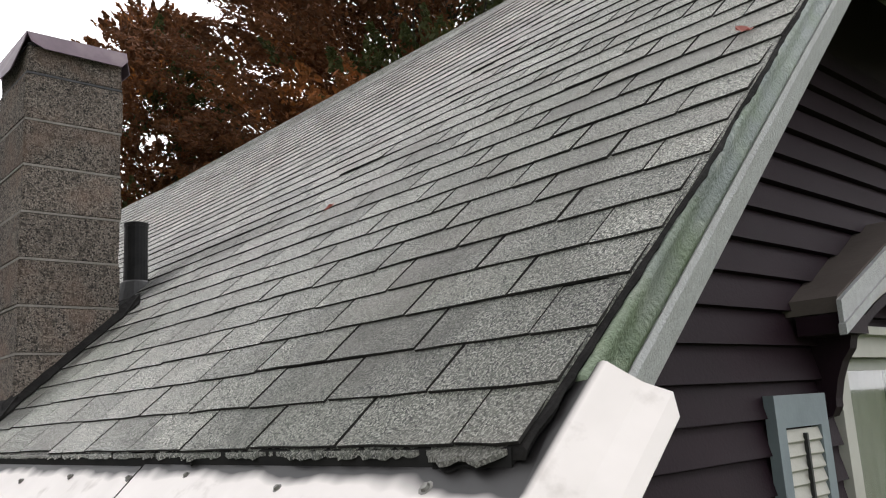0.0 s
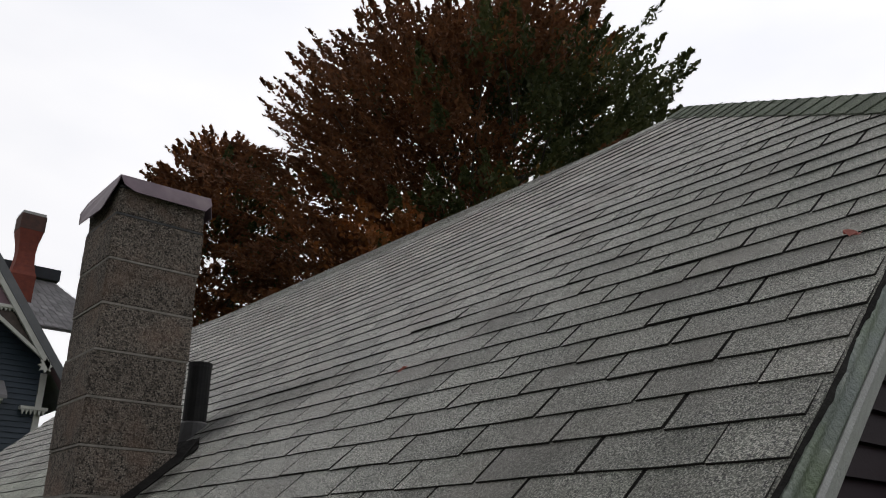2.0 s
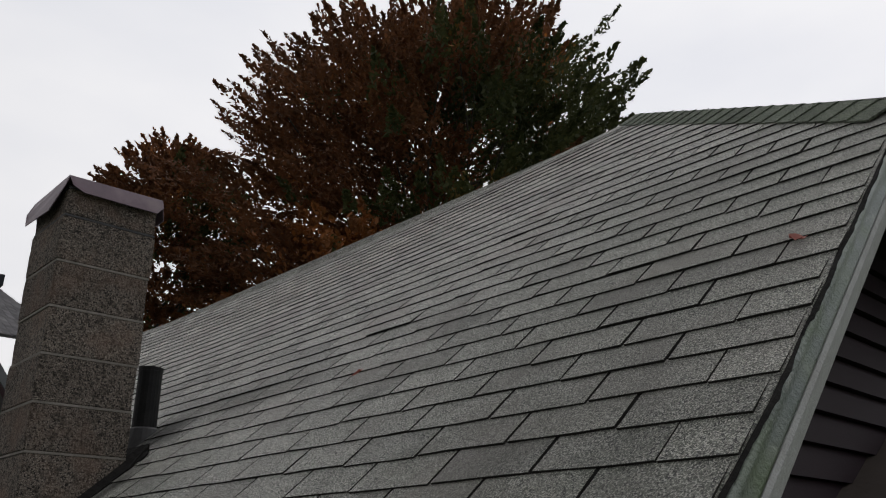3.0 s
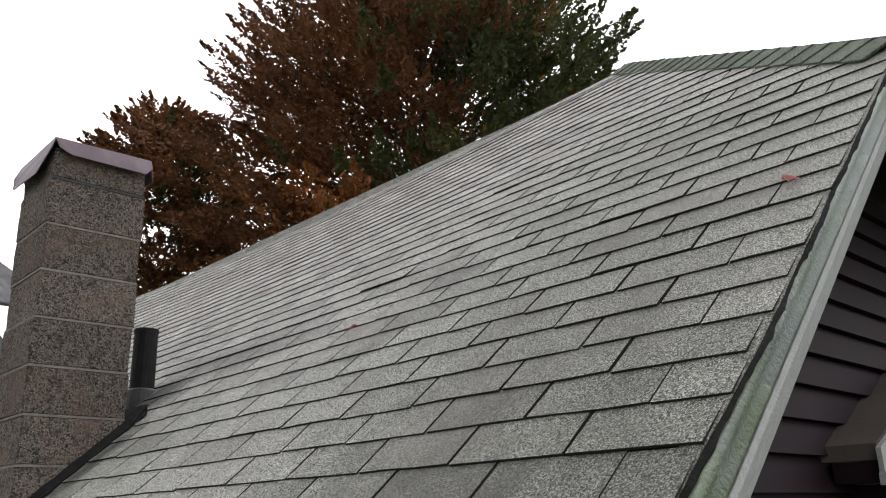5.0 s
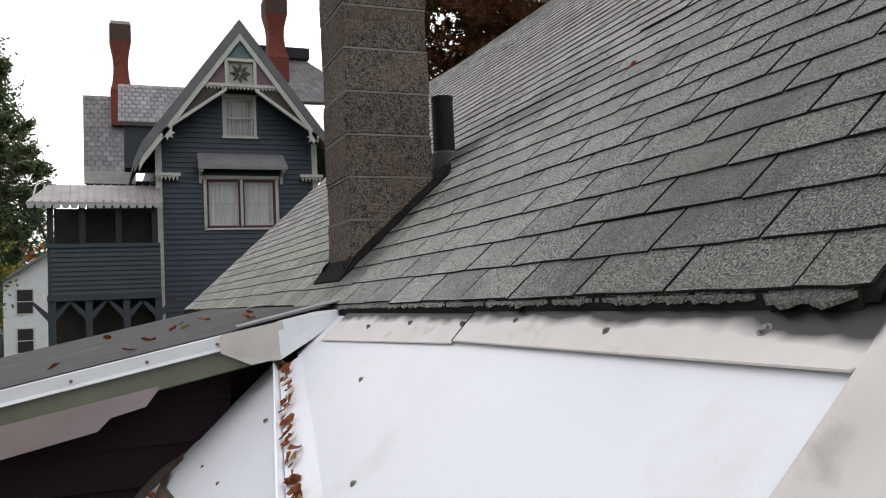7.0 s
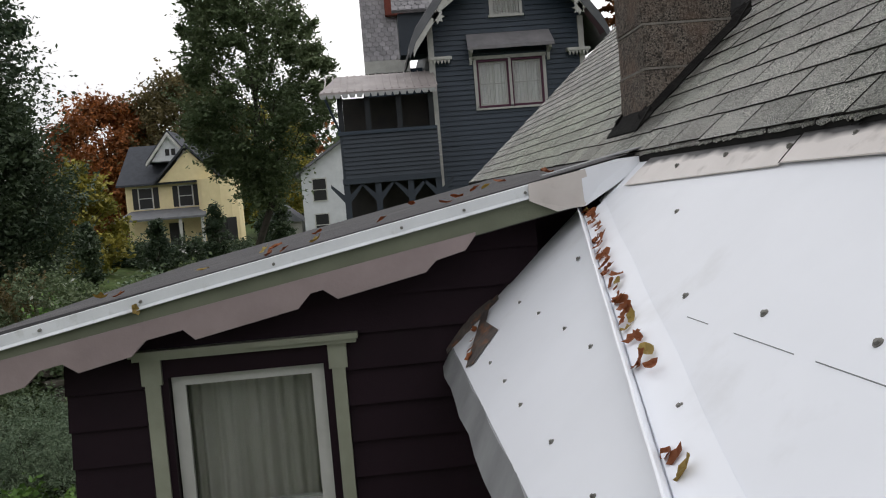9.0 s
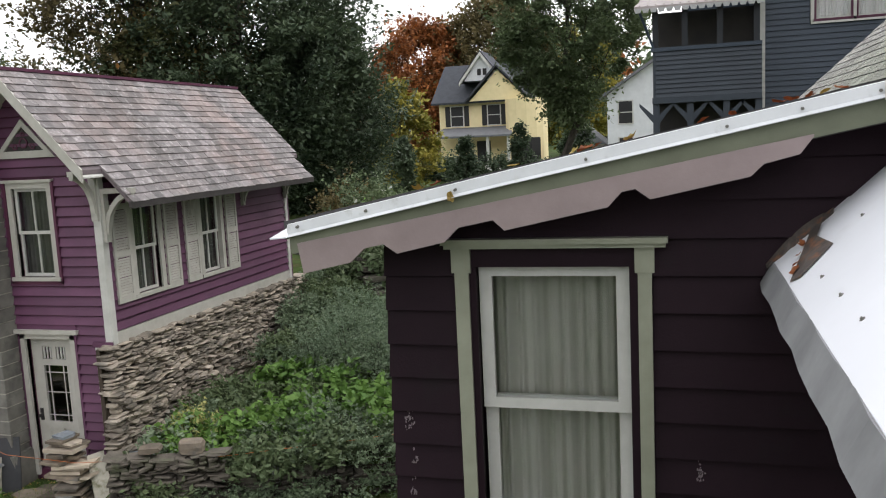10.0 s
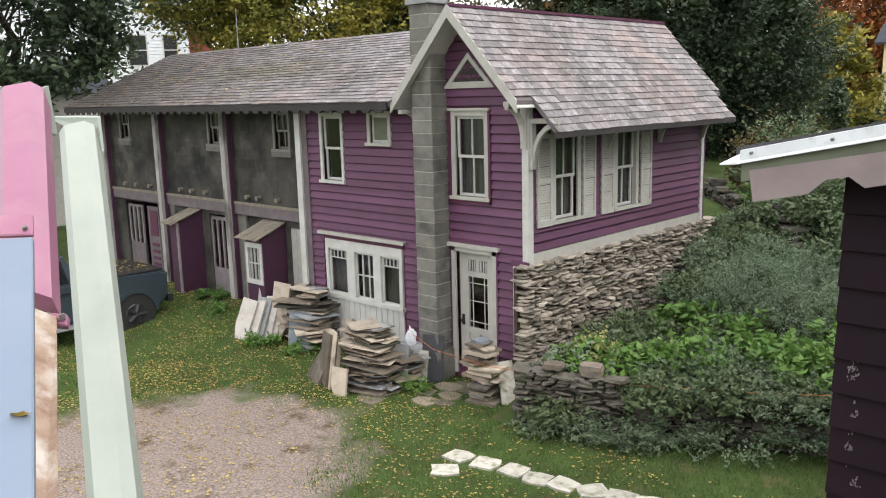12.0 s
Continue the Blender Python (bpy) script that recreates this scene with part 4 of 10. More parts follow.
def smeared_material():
    """Dull metal with contact shade and black smear painted along its top edge, widest at the corner."""
    m = mat("shade_and_tar_smeared_metal", (0.7, 0.655, 0.625), (0.6, 0.56, 0.53), 4, 0.45, 0.08, 8, stain=(0.4, 0.36, 0.33), stain_scale=6, stain_lo=0.58, stain_hi=0.75)
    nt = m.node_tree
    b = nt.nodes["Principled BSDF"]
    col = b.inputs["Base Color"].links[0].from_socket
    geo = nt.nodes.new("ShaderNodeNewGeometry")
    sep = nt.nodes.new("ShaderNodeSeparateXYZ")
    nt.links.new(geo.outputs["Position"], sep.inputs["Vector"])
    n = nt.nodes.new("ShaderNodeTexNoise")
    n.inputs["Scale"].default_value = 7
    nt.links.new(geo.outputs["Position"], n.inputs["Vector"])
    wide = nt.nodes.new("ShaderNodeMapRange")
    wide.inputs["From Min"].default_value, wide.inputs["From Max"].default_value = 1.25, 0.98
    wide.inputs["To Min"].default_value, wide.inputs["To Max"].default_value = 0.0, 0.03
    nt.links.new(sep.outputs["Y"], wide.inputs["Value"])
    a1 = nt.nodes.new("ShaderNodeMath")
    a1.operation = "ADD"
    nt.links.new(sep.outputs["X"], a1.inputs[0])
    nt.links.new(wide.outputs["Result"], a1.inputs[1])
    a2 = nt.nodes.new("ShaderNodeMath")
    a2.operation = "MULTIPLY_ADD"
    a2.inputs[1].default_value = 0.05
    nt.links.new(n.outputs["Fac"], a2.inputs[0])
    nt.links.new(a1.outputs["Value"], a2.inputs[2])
    # dark band by position: shade below the shingles painted in with the smear
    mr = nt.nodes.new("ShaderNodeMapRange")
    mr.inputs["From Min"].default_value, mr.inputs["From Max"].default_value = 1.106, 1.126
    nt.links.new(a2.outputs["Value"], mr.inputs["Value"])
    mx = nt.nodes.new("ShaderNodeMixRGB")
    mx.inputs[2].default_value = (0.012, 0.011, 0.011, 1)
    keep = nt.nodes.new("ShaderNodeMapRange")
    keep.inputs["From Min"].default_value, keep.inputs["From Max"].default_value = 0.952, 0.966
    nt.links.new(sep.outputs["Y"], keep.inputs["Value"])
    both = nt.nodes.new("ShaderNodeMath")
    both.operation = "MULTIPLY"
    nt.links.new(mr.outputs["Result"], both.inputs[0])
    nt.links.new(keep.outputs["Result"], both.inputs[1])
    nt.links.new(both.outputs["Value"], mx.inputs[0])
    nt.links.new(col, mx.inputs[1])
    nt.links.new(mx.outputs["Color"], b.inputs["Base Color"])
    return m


M["shade_smeared_metal"] = smeared_material()
bm = bmesh.new()
loft(bm, [[(0.275 + k * 0.03, 3.36 + k * 0.115, ap_z(0.275 + k * 0.03) + 0.003), (0.3 + k * 0.035, 3.3 + k * 0.125, ap_z(0.3 + k * 0.035) + 0.008 + 0.012 * math.sin(k * 2.1)), (0.42 - k * 0.005, 3.4 + k * 0.12, ap_z(0.42 - k * 0.005) + 0.003),
            (0.42 - k * 0.005, 3.4 + k * 0.12, ap_z(0.42 - k * 0.005) + 0.006), (0.3 + k * 0.035, 3.3 + k * 0.125, ap_z(0.3 + k * 0.035) + 0.012 + 0.012 * math.sin(k * 2.1)), (0.275 + k * 0.03, 3.36 + k * 0.115, ap_z(0.275 + k * 0.03) + 0.006)] for k in range(5)])
part("crumpled_flap", bm, M["rusty_flap"], apron, "crumpled grey metal flap at the apron end")
bm = bmesh.new()
secs = []
for k in range(15):
    x = 0.24 + 0.018 * k
    w = [0.02 * noise.noise(Vector((k * 0.9, q, 5))) for q in range(3)]
    lift_ = 0.03 * math.sin(math.pi * k / 14)
    ring = [(x, 3.86 + w[0], ap_z(x) + 0.004), (x + w[1], 3.915, ap_z(x) + 0.012 + lift_ + w[1]), (x, 3.96 + w[2], ap_z(x) - 0.02 + 0.6 * lift_ + w[0])]
    secs.append(ring + [(a, b, c - 0.004) for a, b, c in ring[::-1]])
loft(bm, secs)
part("crumpled_flap", bm, M["rusty_flap"], apron, "dark rusty crumpled metal edge")
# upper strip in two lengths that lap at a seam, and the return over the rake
s1 = sheet("flashing_strip", [(1.037, 0.975), (1.046, 0.962), (1.27, 0.962), (1.27, 1.04), (1.18, 1.06), (1.18, 2.263), (1.036, 2.232)], 0.016, 0.004, M["shade_smeared_metal"], house, "dull beige metal flashing strip with screws, black smears and painted edge shade")
s2 = sheet("flashing_strip", [(1.034, 2.236), (1.18, 2.268), (1.18, 3.5), (1.128, 3.495), (1.003, 3.511)], 0.011, 0.004, M["shade_smeared_metal"], house, "dull beige metal flashing strip with screws, black smears and painted edge shade")
bm = bmesh.new()
hexa(bm, [(x, y, ap_z(x) + n) for n in (0.015, 0.0172) for x, y in ((1.034, 2.231), (1.165, 2.2585), (1.165, 2.2665), (1.034, 2.2365))])
part("lap_gap", bm, M["tar"], s1, "black line of the lapped joint")
bm = bmesh.new()
fold = [(0.962, 0.0215, 1.257), (0.957, 0.024, 1.264), (0.951, 0.019, 1.267), (0.93, -0.004, 1.275), (0.905, -0.032, 1.286), (0.869, -0.062, 1.302), (0.853, -0.083, 1.287)]
rows_ = []
for k in range(17):
    ring = []
    for j, (y, n, xt) in enumerate(fold):
        x = 0.2 + (xt - 0.2) * (k / 16) ** 0.7
        if j == 0:
            y += 0.03 * smooth((x - 1.03) / 0.2)
        dent = 0.004 * noise.noise(Vector((x * 6, y * 14, 2))) if 0.87 < y < 0.945 else 0
        ring.append((x, y, ap_z(x) + n + dent))
    rows_.append(ring + [(x, y + 0.002, z - 0.004) for x, y, z in ring[::-1]])
loft(bm, rows_)
part("rake_flashing", bm, M["shade_smeared_metal"], house, "pale beige metal flashing folded over the rake end")


def screw(x, y, r=0.007, n=0.0, parent=None):
    b = bmesh.new()
    c = Vector((x, y, ap_z(x) + n))
    nn = Vector((-PITCH, 0, 1)).normalized()
    tube(b, c - nn * 0.002, c + nn * 0.002, r * 1.5, r * 1.5, 10)
    tube(b, c + nn * 0.002, c + nn * 0.007, r, r * 0.75, 6)
    part("screw", b, M["steel"], parent)


for x, y in ((0.533, 3.093), (0.526, 3.467), (0.539, 2.694), (0.539, 2.37), (0.346, 3.117), (0.35, 2.791), (0.349, 2.479), (0.357, 2.083), (0.36, 1.7)):
    screw(x, y, 0.0055, 0.0, apron)
for x, y, n in ((0.718, 3.212, 0.008), (0.72, 2.965, 0.009), (0.717, 2.644, 0.002), (0.914, 2.67, 0), (0.714, 2.093, 0), (0.725, 1.699, 0), (0.73, 1.332, 0), (0.722, 1.08, 0), (0.537, 1.679, 0.008)):
    screw(x, y, 0.0065 if y > 1.2 else 0.011, n, apron)
for x, y in ((1.062, 3.052), (1.081, 2.671), (1.083, 2.268), (1.094, 1.974), (1.076, 1.567), (1.086, 1.165)):
    screw(x, y, 0.0065 if y > 1.3 else 0.009, 0.014, s1 if y < 2.25 else s2)

# ragged lower edge of the old shingles and the black shade strip under it
rg = random.Random(5)
torn, shade_strip = [], []
y = 1.012
while y < 4.0:
    lo = 0.013 + 0.009 * noise.noise(Vector((y * 6.3, 3, 0))) + 0.008 * noise.noise(Vector((y * 23, 7, 0))) + rg.uniform(-0.002, 0.005) + (0.009 * smooth((1.22 - y) / 0.1))
    lo = max(0.001, lo) * smooth((y - 1.0) / 0.05)
    e = 1.125 - lo
    torn.append([(e, y, ap_z(e) + 0.034), (1.16, y, roof_z(1.16, y) - 0.008), (1.16, y, roof_z(1.16, y) - 0.002), (e, y, ap_z(e) + 0.042)])
    t = lo - 0.005 + rg.uniform(-0.002, 0.002) + 0.003 * max(0, noise.noise(Vector((y * 2.2, 9, 0))))
    e = 1.12 - t
    if y > 1.09:
        e += 0.01
        shade_strip.append([(e, y, ap_z(e) + 0.017), (1.17, y, ap_z(1.17) + 0.017), (1.17, y, ap_z(1.17) + 0.025), (e, y, ap_z(e) + 0.02)])
    y += rg.uniform(0.006, 0.02)
bm = bmesh.new()
loft(bm, torn)
part("torn_edge", bm, M["shingle_rest"], roof, "ragged broken starter course")
# black strip stands in for the dark gap and smears below the torn edge
bm = bmesh.new()
loft(bm, shade_strip)
part("tar_bead", bm, M["tar"], roof, "black strip for the shade and smears under the edge")
# block chimney through the slope
CX0, CX1, CY0, CY1 = 1.31, 1.75, 4.08, 4.5
chimney = part("chimney", bmesh_box_local(front(0, 0), CX0 + 0.008, CX1 - 0.008, -CY1 + 0.008, -CY0 - 0.008, 4.6, 6.93), M["mortar"], house, "grey cinder block chimney with mauve metal cap")


def rough_block(x0, x1, y0, y1, z0, z1, seed, bev=0.005):
    b = bmesh.new()
    box(b, x0, x1, y0, y1, z0, z1)
    bmesh.ops.bevel(b, geom=b.edges[:], offset=bev, segments=2, affect="EDGES")
    bmesh.ops.subdivide_edges(b, edges=[e for e in b.edges if e.calc_length() > 0.1], cuts=5, use_grid_fill=True)
    for v in b.verts:
        q = v.co * 14 + Vector((seed, 0, 0))
        v.co += Vector((noise.noise(q), noise.noise(q + Vector((9, 0, 0))), 0.4 * noise.noise(q + Vector((0, 9, 0))))) * 0.004
    return b


zj = [4.69, 4.898, 5.106, 5.314, 5.522, 5.732, 5.942, 6.155, 6.372, 6.588, 6.812, 6.95]
for i, (a, b) in enumerate(zip(zj, zj[1:])):
    part("mortar_joint", bmesh_box_local(front(0, 0), CX0 + 0.0005, CX1 - 0.0005, -CY1 + 0.0005, -CY0 - 0.0005, b - 0.0055, b + 0.0055), M["mortar"] if b < 6.7 else M["collar"], chimney)
    part("block", rough_block(CX0 + 0.004 * math.sin(i * 2), CX1 + 0.004 * math.sin(i * 3), CY0, CY1, a + 0.004, b - 0.004, i * 3.1), M["block"], chimney)
# loose sheet metal cap: a flat top with four flaps that splay and are snipped at the corners
bm = bmesh.new()
ox0, ox1, oy0, oy1 = CX0 - 0.012, CX1 + 0.01, CY0 - 0.02, CY1 + 0.03
prism(bm, [(ox0, oy0, 6.992), (ox1, oy0, 6.998), (ox1, oy1, 6.998), (ox0, oy1, 6.992)], [(ox0, oy0, 7.0), (ox1, oy0, 7.006), (ox1, oy1, 7.006), (ox0, oy1, 7.0)])
cap = part("cap", bm, M["cap_mauve"], chimney, "mauve painted sheet metal cap")


def flap(edge, foot):
    """A bent flap from its top edge and the points of its lower edge, 4 mm thick."""
    b = bmesh.new()
    q = [Vector(p) for p in edge + foot]
    nrm = (q[1] - q[0]).cross(q[2] - q[1]).normalized() * 0.004
    prism(b, q, [p + nrm for p in q])
    part("flap", b, M["cap_mauve"], cap)


flap([(ox0, oy0, 7.0), (ox1, oy0, 7.006)], [(ox1 + 0.004, oy0 - 0.012, 6.962), (ox1 - 0.03, oy0 - 0.022, 6.92), (CX0 + 0.06, oy0 - 0.022, 6.922), (ox0 + 0.02, oy0 - 0.012, 6.95)])
flap([(ox0, oy1, 7.0), (ox0, oy0, 7.0)], [(ox0 - 0.012, oy0 + 0.005, 6.945), (ox0 - 0.03, oy0 + 0.13, 6.85), (ox0 - 0.036, oy1 - 0.03, 6.86), (ox0 - 0.03, oy1, 6.93)])
flap([(ox1, oy0, 7.006), (ox1, oy1, 7.006)], [(ox1 + 0.03, oy1 - 0.02, 6.91), (ox1 + 0.03, oy0 + 0.03, 6.91)])
flap([(ox1, oy1, 7.006), (ox0, oy1, 7.0)], [(ox0 + 0.03, oy1 + 0.025, 6.91), (ox1 - 0.03, oy1 + 0.025, 6.91)])
for s in (0, 1):
    bm = bmesh.new()
    secs = []
    for i in range(25):
        x = CX0 - 0.04 + (CX1 - CX0 + 0.12) * i / 24
        w = 0.03 * noise.noise(Vector((i * 0.5, s, 0)))
        ya, yb = (CY0 - 0.05 - w, CY0 + 0.02) if s == 0 else (CY1 + 0.05 + w, CY1 - 0.02)
        secs.append([(x, ya, roof_z(x, ya) + 0.006), (x, yb, roof_z(x, yb) + 0.006), (x, yb, roof_z(x, yb) + 0.06), (x, ya, roof_z(x, ya) + 0.016)])
    loft(bm, secs)
    part("tar_flashing", bm, M["tar"], chimney, "black tar flashing at the chimney foot")
for xa, xb in ((CX0 - 0.08, CX0 + 0.01), (CX1 - 0.01, CX1 + 0.09)):
    bm = bmesh.new()
    hexa(bm, [(xa, CY0 - 0.06, roof_z(xa, CY0) + 0.004), (xb, CY0 - 0.03, roof_z(xb, CY0) + 0.004), (xb, CY1 + 0.04, roof_z(xb, CY1) + 0.004), (xa, CY1 + 0.04, roof_z(xa, CY1) + 0.004),
              (xa, CY0 - 0.06, roof_z(xa, CY0) + 0.014), (xb, CY0 - 0.03, roof_z(xb, CY0) + 0.05), (xb, CY1 + 0.04, roof_z(xb, CY1) + 0.05), (xa, CY1 + 0.04, roof_z(xa, CY1) + 0.014)])
    part("tar_flashing", bm, M["tar"], chimney, "black tar flashing at the chimney foot")

# vent pipe
bm = bmesh.new()
px, py = 1.985, 4.47
pz = roof_z(px, py)
tube(bm, (px, py, pz - 0.1), (px, py, pz + 0.36), 0.062, 0.06, 20)
pipe = part("vent_pipe", bm, M["pipe"], house, "black plastic vent pipe")
bm = bmesh.new()
tube(bm, (px, py, pz - 0.06), (px, py, pz + 0.02), 0.1, 0.078, 20)
tube(bm, (px, py, pz + 0.02), (px, py, pz + 0.045), 0.078, 0.072, 20)
tube(bm, (px, py, pz + 0.045), (px, py, pz + 0.055), 0.072, 0.062, 20)
part("collar", bm, M["collar"], pipe, "dull rubber collar at the pipe foot")
bm = bmesh.new()
tube(bm, (px, py, pz + 0.345), (px, py, pz + 0.365), 0.063, 0.063, 20)
part("rim", bm, M["pipe"], pipe)

# ---- low wing with the shed roof ----
wing = thing("house_wing", "low shed-roofed wing of the purple house", "house")


def ell_z(x):
    return 4.539 + 0.194 * (x + 1.836)


bm = bmesh.new()
prism(bm, [(-1.87, 3.7, ell_z(-1.87) - 0.08), (1.25, 3.7, ell_z(1.25) - 0.08), (1.25, 8.3, ell_z(1.25) - 0.08), (-1.87, 8.3, ell_z(-1.87) - 0.08)],
      [(-1.87, 3.7, ell_z(-1.87) + 0.004), (1.25, 3.7, ell_z(1.25) + 0.004), (1.25, 8.3, ell_z(1.25) + 0.004), (-1.87, 8.3, ell_z(-1.87) + 0.004)])
M["roll_roof"] = mat("grey_roll_roofing", (0.075, 0.072, 0.075), (0.05, 0.048, 0.05), 3, 0.85, 0.3, 200, stain=(0.11, 0.105, 0.1), stain_scale=2.5, stain_lo=0.55, stain_hi=0.75)
part("shed_roof", bm, M["roll_roof"], wing, "dark grey roll roofing with scattered leaves")


def rake_board(name, x0, x1, top, bottom, y0, y1, material, label=""):
    b = bmesh.new()
    prism(b, [(x0, y0, ell_z(x0) + bottom), (x1, y0, ell_z(x1) + bottom), (x1, y0, ell_z(x1) + top), (x0, y0, ell_z(x0) + top)],
          [(x0, y1, ell_z(x0) + bottom), (x1, y1, ell_z(x1) + bottom), (x1, y1, ell_z(x1) + top), (x0, y1, ell_z(x0) + top)])
    return part(name, b, material, wing, label)


for xa, xb, sh in ((-1.845, -0.80, 0), (-0.83, 0.08, 0.006), (0.05, 0.645, 0.012)):
    b = bmesh.new()
    x0, x1 = xa, xb
    prof = [(3.698, -0.002), (3.682, -0.005), (3.676, -0.05), (3.662, -0.062), (3.665, -0.065), (3.68, -0.055), (3.686, -0.011), (3.698, -0.008)]
    prism(b, [(x0, y - sh * 0.3, ell_z(x0) + z - (0.01 if xa < -1 else 0)) for y, z in prof], [(x1, y - sh * 0.3, ell_z(x1) + z) for y, z in prof])
    part("drip_metal", b, M["drip_white"], wing, "bright white metal drip edge")
b = bmesh.new()
prism(b, [(-1.845, 3.66, ell_z(-1.845) - 0.068), (-1.845, 3.7, ell_z(-1.845) - 0.026), (-1.94, 3.68, ell_z(-1.84) - 0.078)], [(-1.84, 3.66, ell_z(-1.845) - 0.074), (-1.84, 3.7, ell_z(-1.845) - 0.032), (-1.936, 3.68, ell_z(-1.84) - 0.084)])
part("bent_tip", b, M["white_metal"], wing)
rake_board("upper_fascia", -1.84, 0.86, -0.03, -0.155, 3.69, 3.712, M["fascia_green"], "olive green fascia board")
# scalloped pink board: straight runs with stepped notches
b = bmesh.new()
prof = [(-1.8, -0.11), (-1.777, -0.255), (-1.539, -0.25), (-1.47, -0.2), (-1.378, -0.2), (-1.315, -0.255), (-1.093, -0.25), (-1.03, -0.2), (-0.873, -0.2), (-0.825, -0.255),
        (-0.387, -0.25), (-0.33, -0.2), (-0.276, -0.2), (-0.217, -0.255), (0.166, -0.25), (0.214, -0.212), (0.343, -0.205), (0.392, -0.15), (0.392, -0.14)]
prism(b, [(x, 3.68, ell_z(x) + d) for x, d in prof], [(x, 3.70, ell_z(x) + d) for x, d in prof])
part("scalloped_fascia", b, M["pink_grey"], wing, "dusty pink fascia board with stepped notches")
b = bmesh.new()
cp = [(0.63, 4.945), (0.749, 4.89), (0.814, 4.9), (0.869, 4.903), (0.895, 4.98), (0.88, 5.062), (0.63, 5.018)]
prism(b, [(x, 3.658 - 0.004 * (k % 2), z) for k, (x, z) in enumerate(cp)], [(x, 3.662 - 0.004 * (k % 2), z) for k, (x, z) in enumerate(cp)])
part("corner_patch", b, M["beige_metal"], wing, "crumpled beige metal patch")
b = bmesh.new()
cp = [(0.869, 4.903, 3.655), (1.01, 4.985, 3.645), (1.172, 5.1, 3.635), (1.02, 5.092, 3.655), (0.86, 5.06, 3.656)]
prism(b, [(x, y, z) for x, z, y in cp], [(x, y + 0.005, z + 0.002) for x, z, y in cp])
part("corner_sheet", b, M["white_metal"], wing, "bright white sheet bent up to the flashing")
b = bmesh.new()
prism(b, [(0.7, 3.668, ell_z(0.7) + 0.013), (1.2, 3.64, ell_z(1.2) + 0.02), (1.2, 3.8, ell_z(1.2) + 0.022), (0.7, 3.74, ell_z(0.7) + 0.015)],
      [(0.7, 3.668, ell_z(0.7) + 0.018), (1.2, 3.64, ell_z(1.2) + 0.025), (1.2, 3.8, ell_z(1.2) + 0.027), (0.7, 3.74, ell_z(0.7) + 0.02)])
part("top_patch", b, M["grey_metal"], wing)
for x in (-1.79, -1.45, -1.032, -0.471, 0.078, 0.35, 0.618, 0.83):
    bm = bmesh.new()
    tube(bm, (x, 3.685, ell_z(x) - 0.033), (x, 3.665, ell_z(x) - 0.035), 0.008, 0.006, 8)
    part("screw", bm, M["steel"], wing)
b = bmesh.new()
prism(b, [(-1.82, 3.70, ell_z(-1.82) - 0.16), (0.9, 3.70, ell_z(0.9) - 0.16), (0.9, 3.943, ell_z(0.9) - 0.16), (-1.82, 3.943, ell_z(-1.82) - 0.16)],
      [(-1.82, 3.70, ell_z(-1.82) - 0.14), (0.9, 3.70, ell_z(0.9) - 0.14), (0.9, 3.943, ell_z(0.9) - 0.14), (-1.82, 3.943, ell_z(-1.82) - 0.14)])
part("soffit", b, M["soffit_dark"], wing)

EW = front(0.0, 3.943)
ell_hole = (-1.018, -0.322, 2.98, 4.285)
bm = bmesh.new()
wall_body(bm, EW, -1.465, 0.7, 0.0, 4.29, 0.16, [ell_hole[:3] + (4.29,)])
prism(bm, [(-1.465, 3.943, 4.29), (0.7, 3.943, 4.29), (0.7, 3.943, ell_z(0.7) - 0.16), (-1.465, 3.943, ell_z(-1.465) - 0.16)],
      [(-1.465, 4.1, 4.29), (0.7, 4.1, 4.29), (0.7, 4.1, ell_z(0.7) - 0.16), (-1.465, 4.1, ell_z(-1.465) - 0.16)])
ell_wall = part("wing_wall", bm, M["aubergine"], wing, "dark aubergine clapboard wall with flaked paint")
bm = bmesh.new()
box(bm, -1.465, -1.3, 4.103, 8.1, 0, 4.4)
part("end_wall", bm, M["aubergine"], wing)
bm = bmesh.new()
box(bm, -1.3, 0.68, 7.95, 8.1, 0, 4.4)
part("rear_wall", bm, M["aubergine"], wing)
clapboards(ell_wall, EW, -1.465, 0.7, 0.1, 4.86, 0.1655, M["aubergine"], [(-1.125, -0.222, 2.9, 4.42)],
           span=lambda z: (max(-1.47, (z + 0.16 - 4.539) / 0.194 - 1.836), 0.7) if z > 4.3 else (-1.47, 0.7))
W = EW
win = part("window", bmesh_box_local(W, -1.03, -0.31, -0.16, -0.12, 2.95, 2.98), M["trim_white"], wing, "white double-hung window with sheer curtains")
bm = bmesh.new()
lprism(bm, W, [(-1.05, 2.9), (-1.018, 2.9), (-1.018, 4.285), (-0.322, 4.285), (-0.322, 2.9), (-0.285, 2.9), (-0.285, 4.375), (-1.05, 4.375)], -0.05, 0.03)
part("inner_casing", bm, M["aubergine"], win)
for a, b in ((-1.117, -1.05), (-0.285, -0.225)):
    bm = bmesh.new()
    lbox(bm, W, a, b, -0.02, 0.045, 3.0, 4.26)
    lbox(bm, W, a - 0.012, b + 0.012, -0.02, 0.05, 4.26, 4.375)
    lbox(bm, W, a - 0.012, b + 0.012, -0.02, 0.05, 2.9, 3.0)
    part("pilaster", bm, M["trim_sage"], win)
bm = bmesh.new()
lbox(bm, W, -1.155, -0.165, -0.02, 0.075, 4.375, 4.395)
lbox(bm, W, -1.165, -0.155, -0.02, 0.095, 4.395, 4.42)
part("hood", bm, M["trim_sage"], win)
part("sill", bmesh_box_local(W, -1.12, -0.22, -0.06, 0.08, 2.9, 2.96), M["trim_white"], win)
